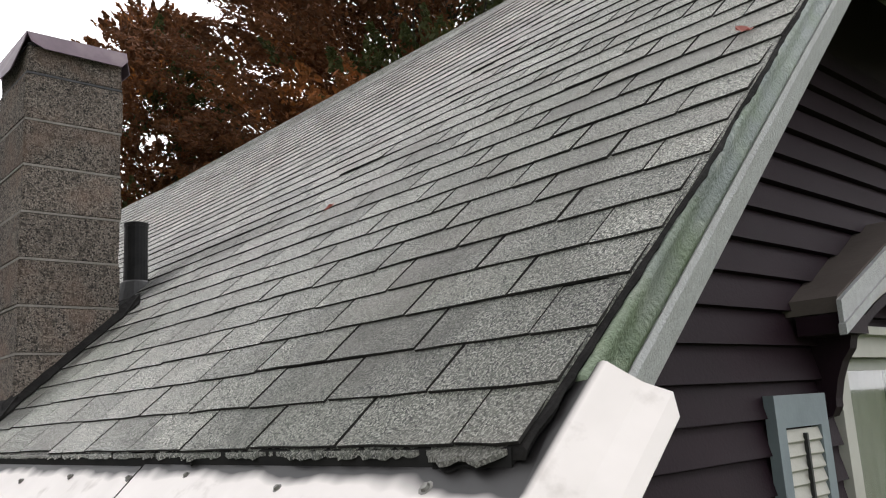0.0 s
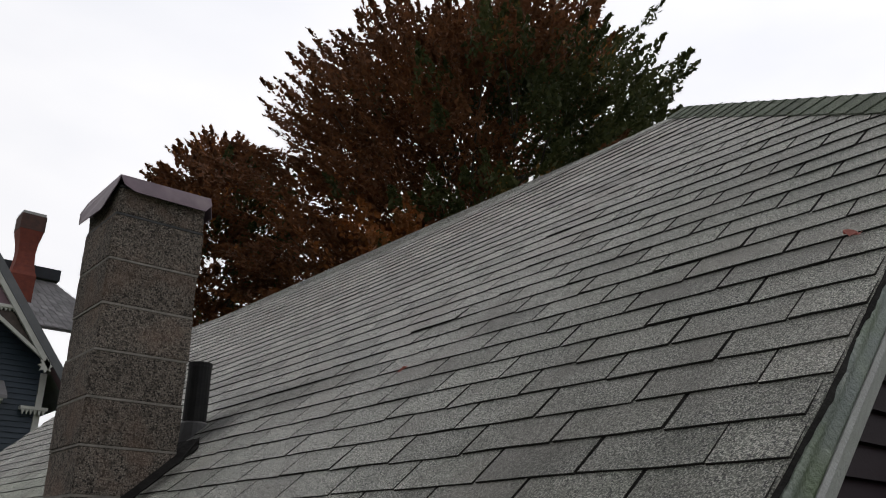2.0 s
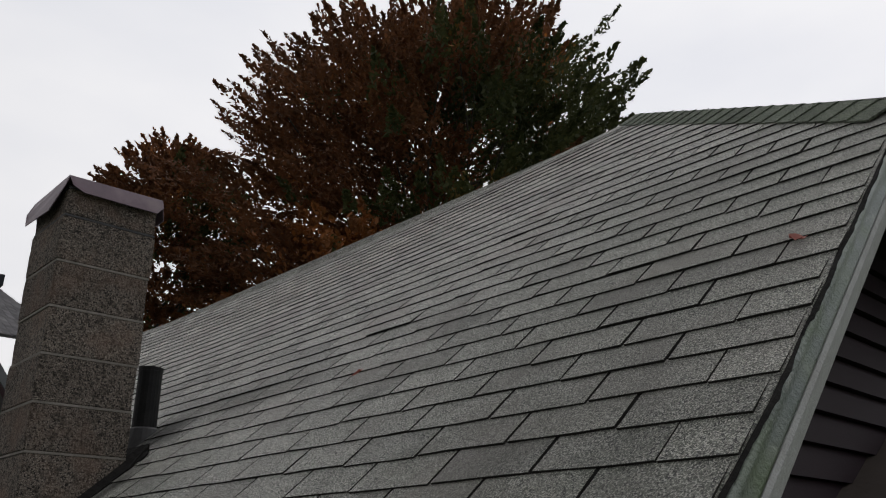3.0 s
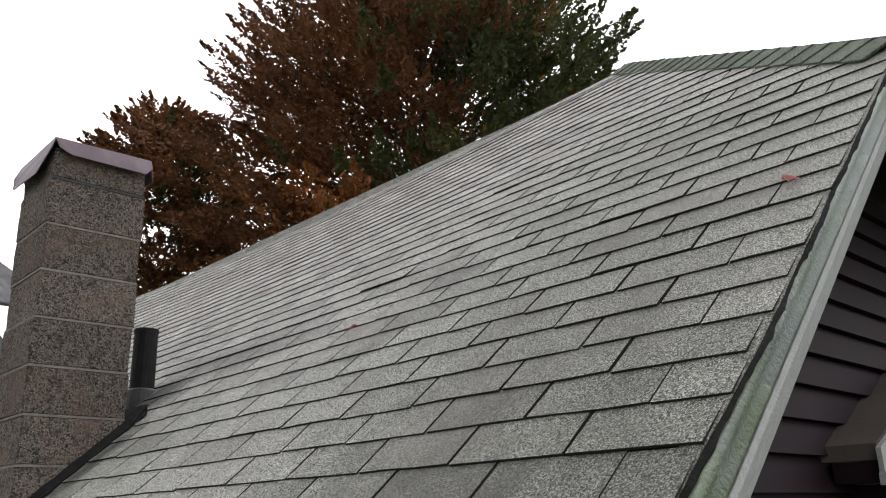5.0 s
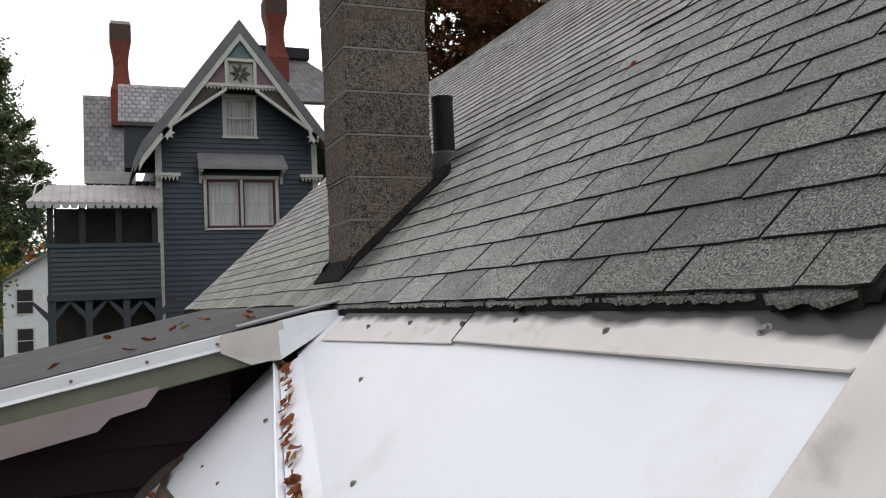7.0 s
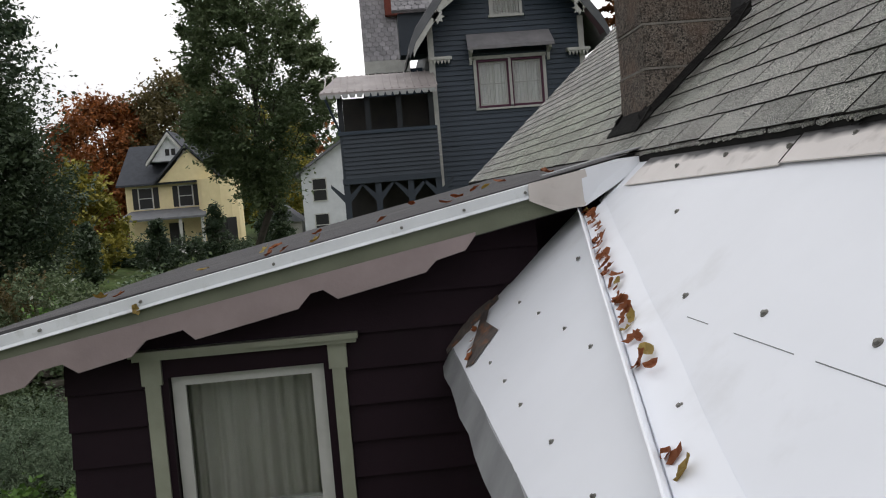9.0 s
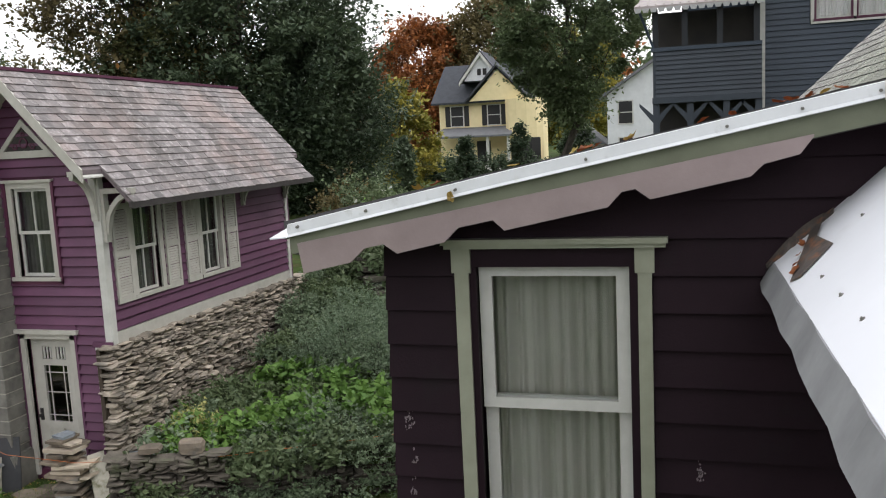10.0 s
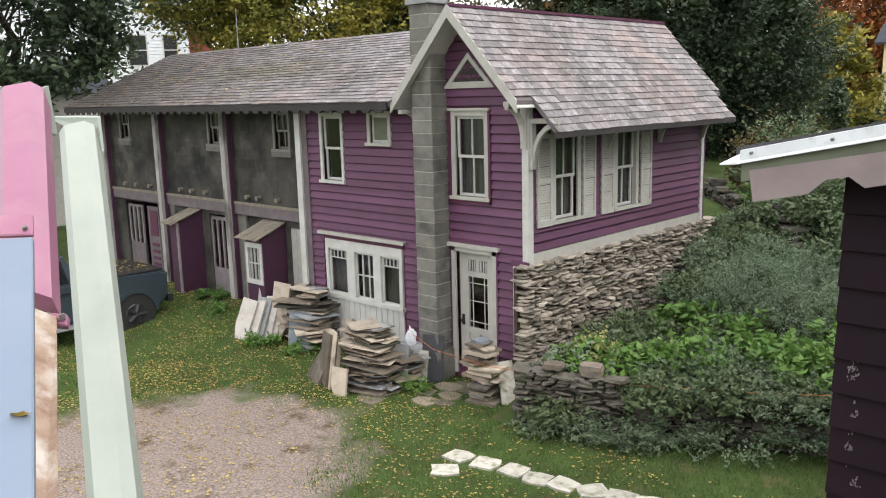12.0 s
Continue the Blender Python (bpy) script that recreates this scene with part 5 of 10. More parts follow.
for a, b, n in ((3.6, 4.285, -0.02), (2.98, 3.655, -0.055)):
    bm = bmesh.new()
    st = 0.06
    lbox(bm, W, -1.016, -1.016 + st, n - 0.03, n, a, b)
    lbox(bm, W, -0.324 - st, -0.324, n - 0.03, n, a, b)
    lbox(bm, W, -1.016 + st, -0.324 - st, n - 0.03, n, a, a + 0.05)
    lbox(bm, W, -1.016 + st, -0.324 - st, n - 0.03, n, b - 0.05, b)
    part("sash", bm, M["trim_white"], win)
    g = part("pane", bmesh_box_local(W, -0.965, -0.375, n - 0.018, n - 0.014, a + 0.045, b - 0.045), M["glass"], win)
    g.visible_shadow = False
curtain(win, W, -0.98, -0.36, -0.14, 2.99, 4.25, M["curtain"], 9, 0.03)
rg = random.Random(11)
bm = bmesh.new()
for x, z in ((-1.39, 3.52), (-1.38, 3.14), (-1.36, 2.82), (-1.4, 2.6), (-1.37, 3.3), (-0.03, 3.33), (-1.35, 2.98)):
    for i in range(34):
        a, b = x + rg.gauss(0, 0.009), z + rg.gauss(0, 0.03)
        w, h = rg.uniform(0.001, 0.0045), rg.uniform(0.0015, 0.009)
        hexa(bm, [EW(a - w, 0.022, b - h), EW(a + w * 0.7, 0.022, b - h * 0.8), EW(a + w * 0.7, 0.0235, b - h * 0.8), EW(a - w, 0.0235, b - h),
                  EW(a - w * 0.6, 0.022, b + h), EW(a + w, 0.022, b + h * 0.6), EW(a + w, 0.0235, b + h * 0.6), EW(a - w * 0.6, 0.0235, b + h)])
tagged(part("flaked_paint", bm, M["peeled"], ell_wall), "flakes of bare pale wood", kind="stuff")


# ---- carriage house across the yard ----
barn = thing("carriage_house", "plum clapboard carriage house with weathered slate roof", "house")
FY = 9.96
CW = front(0.0, FY)
SW = side(-7.9, 0.0)
door_hole = (-9.39, -8.6, 0.28, 2.28)
w1_hole = (-9.34, -8.73, 3.19, 4.46)
w2_hole = (-12.74, -12.2, 3.28, 4.46)
w3_hole = (-11.38, -10.92, 4.0, 4.48)
bay_hole = (-12.7, -10.7, 1.1, 1.98)
holes = [door_hole, w1_hole, w2_hole, w3_hole, bay_hole]
bm = bmesh.new()
wall_body(bm, CW, -13.2, -7.9, 0.0, 4.6, 0.16, holes)
prism(bm, [(-10.15, FY, 4.6), (-7.9, FY, 4.6), (-7.9, FY, 4.8), (-9.0, FY, 5.95), (-10.15, FY, 4.75)],
      [(-10.15, FY + 0.16, 4.6), (-7.9, FY + 0.16, 4.6), (-7.9, FY + 0.16, 4.8), (-9.0, FY + 0.16, 5.95), (-10.15, FY + 0.16, 4.75)])
# maroon backing colours in the shade lines between the plum boards
barn_front = part("front_wall", bm, M["maroon"], barn, "plum painted clapboard front")
gable_span = lambda z: (-13.2, -7.96) if z < 4.55 else (max(-10.15, -9.0 - (6.0 - z) / 1.09), min(-7.96, -9.0 + (6.0 - z) / 1.09))
clapboards(barn_front, CW, -13.2, -7.96, 0.2, 5.9, 0.142, M["purple"],
           [(-9.5, -8.49, 0.0, 2.42), (-9.47, -8.6, 3.1, 4.6), (-12.82, -12.12, 3.2, 4.56), (-11.47, -10.83, 3.92, 4.56), (-12.85, -10.6, 0.0, 2.26)], span=gable_span, gap=0.022, butt=0.042)

s_holes = [(10.62, 11.22, 2.82, 4.16), (12.4, 13.02, 2.82, 4.16)]
bm = bmesh.new()
wall_body(bm, SW, FY, 15.5, 2.2, 4.55, 0.16, s_holes)
# maroon backing again, to deepen the shade lines in the board gaps
barn_side = part("side_wall", bm, M["maroon"], barn, "plum painted clapboard side wall")
clapboards(barn_side, SW, FY + 0.05, 15.45, 2.38, 4.5, 0.142, M["purple"], [(10.5, 11.32, 2.74, 4.28), (12.28, 13.12, 2.74, 4.28)], gap=0.022, butt=0.042)
part("water_table", bmesh_box_local(SW, FY, 15.5, -0.02, 0.04, 2.2, 2.38), M["trim_cream"], barn)
bm = bmesh.new()
box(bm, -8.06, -7.93, FY + 0.16, 15.5, 0.0, 2.2)
part("cellar_wall", bm, M["purple"], barn)
bm = bmesh.new()
prism(bm, [(-10.5, 15.5, 0.0), (-7.9, 15.5, 0.0), (-7.9, 15.5, 4.55), (-9.0, 15.5, 5.95), (-10.5, 15.5, 4.55)], [(-10.5, 15.66, 0.0), (-7.9, 15.66, 0.0), (-7.9, 15.66, 4.55), (-9.0, 15.66, 5.95), (-10.5, 15.66, 4.55)])
part("rear_gable_wall", bm, M["purple"], barn)
bm = bmesh.new()
box(bm, -22.1, -21.94, 10.34, 16.0, 0.0, 4.7)
part("end_wall", bm, M["purple"], barn)
bm = bmesh.new()
box(bm, -21.94, -10.5, 15.84, 16.0, 0.0, 4.7)
part("rear_wall", bm, M["purple"], barn)
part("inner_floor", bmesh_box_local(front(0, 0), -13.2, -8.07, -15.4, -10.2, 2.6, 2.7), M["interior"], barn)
bm = bmesh.new()
lbox(bm, CW, -7.98, -7.86, -0.02, 0.045, 2.2, 4.72)
part("corner_board", bm, M["trim_white"], barn)
part("corner_board", bmesh_box_local(SW, FY - 0.03, FY + 0.07, -0.02, 0.042, 2.2, 4.6), M["trim_white"], barn)
part("corner_board", bmesh_box_local(SW, 15.42, 15.52, -0.02, 0.045, 2.2, 4.5), M["trim_white"], barn)
part("corner_board", bmesh_box_local(CW, -8.17, -8.08, 0.0, 0.045, 0.2, 2.18), M["trim_white"], barn)
part("corner_ledge", bmesh_box_local(CW, -8.2, -7.86, 0.0, 0.06, 2.18, 2.26), M["purple"], barn)
part("corner_post", bmesh_box_local(CW, -13.34, -13.18, -0.1, 0.05, 0.1, 4.62), M["lilac_beam"], barn)
part("corner_post", bmesh_box_local(CW, -13.5, -13.345, -0.02, 0.09, 0.1, 4.62), M["trim_white"], barn)


def shutter_on(parent, Wf, u, w, z, h):
    b = bmesh.new()
    for a, c, d, e in ((u, u + 0.05, z, z + h), (u + w - 0.05, u + w, z, z + h), (u + 0.05, u + w - 0.05, z + h - 0.08, z + h), (u + 0.05, u + w - 0.05, z, z + 0.1), (u + 0.05, u + w - 0.05, z + h * 0.5 - 0.04, z + h * 0.5 + 0.04)):
        lbox(b, Wf, a, c, 0.025, 0.062, d, e)
    sh = part("shutter", b, M["trim_cream"], parent)
    k = int(h / 0.045)
    for i in range(k):
        b = bmesh.new()
        zz = z + 0.09 + (h - 0.18) * i / k
        hexa(b, [Wf(u + 0.05, 0.03, zz + 0.03), Wf(u + w - 0.05, 0.03, zz + 0.03), Wf(u + w - 0.05, 0.036, zz + 0.035), Wf(u + 0.05, 0.036, zz + 0.035),
                 Wf(u + 0.05, 0.05, zz), Wf(u + w - 0.05, 0.05, zz), Wf(u + w - 0.05, 0.056, zz + 0.005), Wf(u + 0.05, 0.056, zz + 0.005)])
        part("louvre", b, M["trim_cream"], sh)


for u, l, r in ((10.62, (10.12, 0.38), (11.34, 0.36)), (12.4, (11.88, 0.38), (13.14, 0.36))):
    sash_window(barn, SW, u, 2.82, 0.6, 1.34, M["trim_white"], M["trim_cream"], cols=2, drape=M["curtain_dark"], cw=0.09, head=0.03)
    shutter_on(barn, SW, l[0], l[1], 2.76, 1.42)
    shutter_on(barn, SW, r[0], r[1], 2.76, 1.42)
w1 = sash_window(barn, CW, -9.34, 3.19, 0.61, 1.27, M["trim_white"], M["trim_cream"], cols=2, drape=M["curtain_dark"], cw=0.085, head=0.04)
bm = bmesh.new()
for a, b, c, d in ((-9.472, -9.427, 3.1, 4.56), (-8.643, -8.598, 3.1, 4.56), (-9.472, -8.598, 3.085, 3.13)):
    lbox(bm, CW, a, b, 0.0, 0.05, c, d)
part("outer_trim", bm, M["maroon"], w1)
sash_window(barn, CW, -12.74, 3.28, 0.54, 1.18, M["trim_white"], M["trim_white"], cols=1, drape=None, cw=0.07, head=0)
w3 = sash_window(barn, CW, -11.38, 4.0, 0.46, 0.48, M["trim_white"], M["trim_cream"], cols=1, single=True, cw=0.075, head=0)
bm = bmesh.new()
lbox(bm, CW, -11.33, -10.97, -0.036, -0.03, 4.05, 4.43)
part("leaded_panel", bm, M["fascia_green"], w3, "dull leaded glass panel")
# triangular vent
bm = bmesh.new()
tri = [(-9.55, 4.89), (-8.49, 4.89), (-9.02, 5.43)]
tin_ = [(-9.36, 4.99), (-8.68, 4.99), (-9.02, 5.33)]
for i in range(3):
    j = (i + 1) % 3
    lprism(bm, CW, [tri[i], tri[j], tin_[j], tin_[i]], -0.0, 0.055)
vent = part("gable_vent", bm, M["trim_cream"], barn, "triangular gable vent with fretwork")
bm = bmesh.new()
lprism(bm, CW, tin_, 0.0, 0.03)
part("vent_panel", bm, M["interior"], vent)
for u, z, r in ((-9.02, 5.1, 0.075), (-9.17, 5.05, 0.045), (-8.87, 5.05, 0.045), (-9.02, 5.22, 0.035)):
    bm = bmesh.new()
    for i in range(10):
        a, b = 2 * math.pi * i / 10, 2 * math.pi * (i + 1) / 10
        lprism(bm, CW, [(u + r * math.cos(a), z + r * math.sin(a)), (u + r * math.cos(b), z + r * math.sin(b)), (u + (r - 0.018) * math.cos(b), z + (r - 0.018) * math.sin(b)), (u + (r - 0.018) * math.cos(a), z + (r - 0.018) * math.sin(a))], 0.03, 0.045)
    bmesh.ops.remove_doubles(bm, verts=bm.verts[:], dist=0.0005)
    part("fretwork_ring", bm, M["maroon"], vent)

# entrance door
dr = part("door", bmesh_box_local(CW, -9.385, -8.605, -0.12, -0.06, 0.29, 0.5), M["trim_cream"], barn, "cream panelled door with tall leaded light")
bm = bmesh.new()
for a, b, c, d in ((-9.385, -9.2, 0.5, 2.27), (-8.79, -8.605, 0.5, 2.27), (-9.2, -8.79, 0.5, 0.62), (-9.2, -8.79, 0.9, 1.0), (-9.2, -8.79, 1.86, 1.95), (-9.2, -8.79, 2.14, 2.27), (-9.03, -8.96, 1.95, 2.14)):
    lbox(bm, CW, a, b, -0.115, -0.065, c, d)
lbox(bm, CW, -9.2, -8.79, -0.105, -0.085, 0.62, 0.9)
lbox(bm, CW, -9.02, -8.97, -0.1, -0.066, 0.62, 0.9)
part("leaf_frame", bm, M["trim_cream"], dr)
for a in (-9.2, -8.96):
    for i in range(3):
        part("glazing_bar", bmesh_box_local(CW, a + 0.01 + i * 0.055, a + 0.03 + i * 0.055, -0.1, -0.08, 1.96, 2.13), M["trim_white"], dr)
g = part("door_pane", bmesh_box_local(CW, -9.19, -8.8, -0.1, -0.095, 1.0, 1.86), M["glass"], dr)
g.visible_shadow = False
bm = bmesh.new()
for c in (-9.12, -8.87):
    lbox(bm, CW, c - 0.007, c + 0.007, -0.094, -0.08, 1.0, 1.86)
for c in (1.1, 1.45, 1.75):
    lbox(bm, CW, -9.2, -8.79, -0.093, -0.081, c - 0.007, c + 0.007)
part("leading", bm, M["trim_cream"], dr)
bm = bmesh.new()
lbox(bm, CW, -9.34, -9.29, -0.065, -0.05, 1.02, 1.2)
tube(bm, CW(-9.315, -0.055, 1.1), CW(-9.315, 0.0, 1.1), 0.02, 0.028, 10)
part("door_handle", bm, M["shutter_black"], dr, "black door knob and plate")
bm = bmesh.new()
for a, b, c, d in ((-9.47, -9.39, 0.2, 2.36), (-8.6, -8.52, 0.2, 2.36), (-9.47, -8.52, 2.28, 2.36)):
    lbox(bm, CW, a, b, -0.05, 0.045, c, d)
lbox(bm, CW, -9.58, -8.44, -0.02, 0.09, 2.36, 2.42)
part("door_frame", bm, M["trim_cream"], dr)
part("door_edge", bmesh_box_local(CW, -9.505, -9.47, -0.02, 0.04, 0.2, 2.36), M["purple"], dr)
part("door_edge", bmesh_box_local(CW, -8.52, -8.485, -0.02, 0.04, 0.2, 2.36), M["purple"], dr)
part("door_edge", bmesh_box_local(CW, -9.505, -8.485, -0.02, 0.028, 2.42, 2.5), M["purple"], dr)

# three-light window over white boards
bay = part("triple_window", bmesh_box_local(CW, -12.78, -10.66, -0.03, 0.05, 1.98, 2.16), M["trim_white"], barn, "white three-light window over vertical boards")
bm = bmesh.new()
lbox(bm, CW, -12.95, -10.56, 0.0, 0.1, 2.24, 2.3)
part("head_cap", bm, M["trim_cream"], bay)
part("head_board", bmesh_box_local(CW, -12.8, -10.64, 0.0, 0.03, 2.16, 2.24), M["maroon"], bay)
bm = bmesh.new()
for a, b in ((-12.78, -12.7), (-12.16, -11.94), (-11.42, -11.22), (-10.74, -10.66)):
    part("mullion", bmesh_box_local(CW, a, b, -0.05, 0.05, 1.1, 1.98), M["trim_white"], bay)
bm.free()
part("sill", bmesh_box_local(CW, -12.8, -10.64, -0.05, 0.075, 1.03, 1.1), M["trim_white"], bay)
for a, b, kind in ((-12.7, -12.16, 0), (-11.94, -11.42, 1), (-11.22, -10.74, 0)):
    bm = bmesh.new()
    lbox(bm, CW, a, a + 0.03, -0.03, 0.0, 1.1, 1.98)
    lbox(bm, CW, b - 0.03, b, -0.03, 0.0, 1.1, 1.98)
    lbox(bm, CW, a, b, -0.03, 0.0, 1.1, 1.14)
    lbox(bm, CW, a, b, -0.03, 0.0, 1.94, 1.98)
    if kind:
        for i in (1, 2):
            c = a + (b - a) * i / 3
            lbox(bm, CW, c - 0.011, c + 0.011, -0.03, -0.004, 1.14, 1.94)
        lbox(bm, CW, a, b, -0.028, -0.005, 1.53, 1.555)
    else:
        lbox(bm, CW, a, b, -0.03, -0.004, 1.79, 1.81)
        for i in range(1, 5):
            c = a + (b - a) * i / 5
            lbox(bm, CW, c - 0.009, c + 0.009, -0.028, -0.005, 1.81, 1.94)
    part("sash", bm, M["trim_white"], bay)
    g = part("pane", bmesh_box_local(CW, a + 0.02, b - 0.02, -0.02, -0.016, 1.12, 1.96), M["glass"], bay)
    g.visible_shadow = False
    curtain(bay, CW, a, b, -0.14, 1.1, 1.97, M["curtain_dark"], 5)
for i in range(14):
    a = -12.78 + i * 2.12 / 14
    bm = bmesh.new()
    lbox(bm, CW, a + 0.003, a + 0.146, 0.0, 0.03, 0.15, 1.03)
    lbox(bm, CW, a - 0.015, a + 0.02, 0.03, 0.045, 0.15, 1.03)
    part("board", bm, M["trim_white"], bay)

# roof: gabled right part and the long low part
RXC, RZC, GS = -9.0, 6.1, 1.09


def gable_z(x):
    return RZC - GS * abs(x - RXC)


def lean_z(y):
    return 4.72 + (y - 9.42) * 0.418


bm = bmesh.new()
th = 0.07
for s in (1, -1):
    x_hi, x_lo = RXC, (RXC + s * 1.28)
    prism(bm, [(x_hi, 9.46, RZC - 0.012), (x_lo, 9.46, gable_z(x_lo) - 0.012), (x_lo, 15.85, gable_z(x_lo) - 0.012), (x_hi, 15.85, RZC - 0.012)],
          [(x_hi, 9.46, RZC - th), (x_lo, 9.46, gable_z(x_lo) - th), (x_lo, 15.85, gable_z(x_lo) - th), (x_hi, 15.85, RZC - th)])
prism(bm, [(-7.72, 9.86, gable_z(-7.72) - 0.012), (-7.3, 9.86, gable_z(-7.3) - 0.012), (-7.3, 15.6, gable_z(-7.3) - 0.012), (-7.72, 15.6, gable_z(-7.72) - 0.012)],
      [(-7.72, 9.86, gable_z(-7.72) - th), (-7.3, 9.86, gable_z(-7.3) - th), (-7.3, 15.6, gable_z(-7.3) - th), (-7.72, 15.6, gable_z(-7.72) - th)])
gable_roof = part("gable_roof", bm, M["lilac_beam"], barn, "steep roof of weathered pink-grey slates")
bm = bmesh.new()
prism(bm, [(-22.8, 9.42, 4.708), (-10.3, 9.42, 4.708), (-9.1, 12.8, 6.09), (-23.2, 12.8, 6.12)], [(-22.8, 9.42, 4.65), (-10.3, 9.42, 4.65), (-9.1, 12.8, 6.03), (-23.2, 12.8, 6.06)])
prism(bm, [(-23.2, 12.8, 6.12), (-9.1, 12.8, 6.09), (-9.1, 16.3, 4.66), (-22.8, 16.3, 4.68)], [(-23.2, 12.8, 6.06), (-9.1, 12.8, 6.03), (-9.1, 16.3, 4.6), (-22.8, 16.3, 4.62)])
long_roof = part("long_roof", bm, M["lilac_beam"], barn, "low pitched roof of pale weathered slates")
bm = bmesh.new()
prism(bm, [(-22.02, 10.14, 4.6), (-22.02, 15.9, 4.6), (-22.02, 12.8, 6.0)], [(-21.94, 10.14, 4.6), (-21.94, 15.9, 4.6), (-21.94, 12.8, 6.0)])
part("end_gable", bm, M["concrete"], barn)
# gable rake boards, soffit and bracket
for s in (1, -1):
    bm = bmesh.new()
    xl = RXC + s * 1.3
    prism(bm, [(RXC, 9.43, RZC + 0.02), (xl, 9.43, gable_z(xl) + 0.02), (xl, 9.43, gable_z(xl) - 0.16), (RXC, 9.43, RZC - 0.17)],
          [(RXC, 9.46, RZC + 0.02), (xl, 9.46, gable_z(xl) + 0.02), (xl, 9.46, gable_z(xl) - 0.16), (RXC, 9.46, RZC - 0.17)])
    part("rake_board", bm, M["trim_cream"], barn)
    bm = bmesh.new()
    prism(bm, [(RXC, 9.465, RZC - 0.08), (xl, 9.465, gable_z(xl) - 0.08), (xl, 9.465, gable_z(xl) - 0.1), (RXC, 9.465, RZC - 0.1)],
          [(RXC, 9.95, RZC - 0.08), (xl, 9.95, gable_z(xl) - 0.08), (xl, 9.95, gable_z(xl) - 0.1), (RXC, 9.95, RZC - 0.1)])
    part("soffit", bm, M["trim_white"], barn)
part("ridge_cap", bmesh_box_local(front(0, 0), RXC - 0.05, RXC + 0.05, -15.86, -9.45, RZC - 0.01, RZC + 0.035), M["maroon"], barn)
bm = bmesh.new()
box(bm, -7.32, -7.27, 9.84, 15.62, gable_z(-7.3) - 0.1, gable_z(-7.3) - 0.005)
part("eave_board", bm, M["eave_brown"], barn)
bm = bmesh.new()
box(bm, -22.85, -10.35, 9.39, 9.42, 4.58, 4.7)
x = -22.8
while x < -10.45:
    lprism(bm, front(0, 9.42), [(x, 4.58), (x + 0.2, 4.58), (x + 0.17, 4.53), (x + 0.03, 4.53)], 0.0, 0.025)
    x += 0.32
part("scalloped_eave_board", bm, M["eave_brown"], barn, "faded eave board with cut scallops")
bm = bmesh.new()
box(bm, -22.8, -10.35, 9.42, 10.0, 4.6, 4.62)
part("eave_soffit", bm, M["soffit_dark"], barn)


def bracket(parent, Wf, u, z, reach, drop, w=0.07):
    """Sawn eave bracket: post, arm and curved brace."""
    b = bmesh.new()
    lbox(b, Wf, u - w / 2, u + w / 2, 0.03, 0.09, z - drop, z)
    lbox(b, Wf, u - w / 2, u + w / 2, 0.09, reach, z - 0.07, z)
    k = 6
    for i in range(k):
        a0, a1 = math.pi / 2 * i / k, math.pi / 2 * (i + 1) / k
        r0, r1 = reach - 0.12, reach - 0.06
        p = []
        for a, r in ((a0, r0), (a1, r0), (a1, r1), (a0, r1)):
            p.append((0.09 + (reach - 0.12) - r * math.cos(a) + 0.02, z - drop * 0.85 + (drop * 0.8) * r / r1 * math.sin(a)))
        prism(b, [Wf(u - w / 3, n, zz) for n, zz in p], [Wf(u + w / 3, n, zz) for n, zz in p])
    part("bracket", b, M["trim_cream"], parent)


bracket(barn, SW, 10.0, 4.42, 0.55, 0.75, 0.1)
for u in (12.08, 13.76, 15.44):
    bracket(barn, SW, u, 4.3, 0.5, 0.45)
bracket(barn, CW, -7.92, 4.68, 0.48, 0.7, 0.1)
bracket(barn, CW, -10.16, 4.58, 0.45, 0.3, 0.07)

# block chimney on the front
ch = part("block_chimney", bmesh_box_local(front(0, 0), -9.945, -9.535, -9.94, -9.61, 0.05, 6.36), M["mortar"], barn, "grey concrete block chimney with sheet metal cap")
z = 0.1
i = 0
while z < 6.2:
    b = bmesh.new()
    j = 0.006 * math.sin(i * 2.1)
    box(b, -9.96 + j, -9.52 + j, 9.59, 9.955, z + 0.005, z + 0.2)
    bmesh.ops.bevel(b, geom=b.edges[:], offset=0.008, segments=1, affect="EDGES")
    part("block", b, M["block_pale"], ch)
    part("mortar_joint", bmesh_box_local(front(0, 0), -9.956 + j, -9.524 + j, -9.951, -9.594, z + 0.198, z + 0.212), M["mortar_pale"], ch)
    z += 0.205
    i += 1
bm = bmesh.new()
prism(bm, [(-10.0, 9.55, 6.2), (-9.48, 9.55, 6.2), (-9.48, 9.98, 6.2), (-10.0, 9.98, 6.2)], [(-9.99, 9.56, 6.4), (-9.49, 9.56, 6.4), (-9.49, 9.97, 6.4), (-9.99, 9.97, 6.4)])
part("metal_cap", bm, M["grey_metal"], ch)
bm = bmesh.new()
box(bm, -10.1, -9.45, 9.55, 9.955, 0.1, 0.62)
bmesh.ops.bevel(bm, geom=bm.edges[:], offset=0.02, segments=2, affect="EDGES")
part("footing", bm, M["block_pale"], ch)
bm = bmesh.new()
tube(bm, (-20.0, 13.0, 6.0), (-20.0, 13.0, 7.2), 0.015, 0.01, 6)
part("aerial_pole", bm, M["grey_metal"], barn)

# concrete part with posts, beam, lean-to porches
KW = front(0.0, 10.14)
c_holes = [(-21.25, -20.8, 3.9, 4.6), (-17.0, -16.55, 3.85, 4.6), (-14.5, -14.02, 3.8, 4.6), (-21.4, -19.7, 0.3, 2.3), (-17.3, -16.6, 0.3, 2.25), (-14.2, -13.65, 0.2, 2.2)]
bm = bmesh.new()
wall_body(bm, KW, -22.0, -13.42, 0.0, 4.66, 0.2, c_holes)
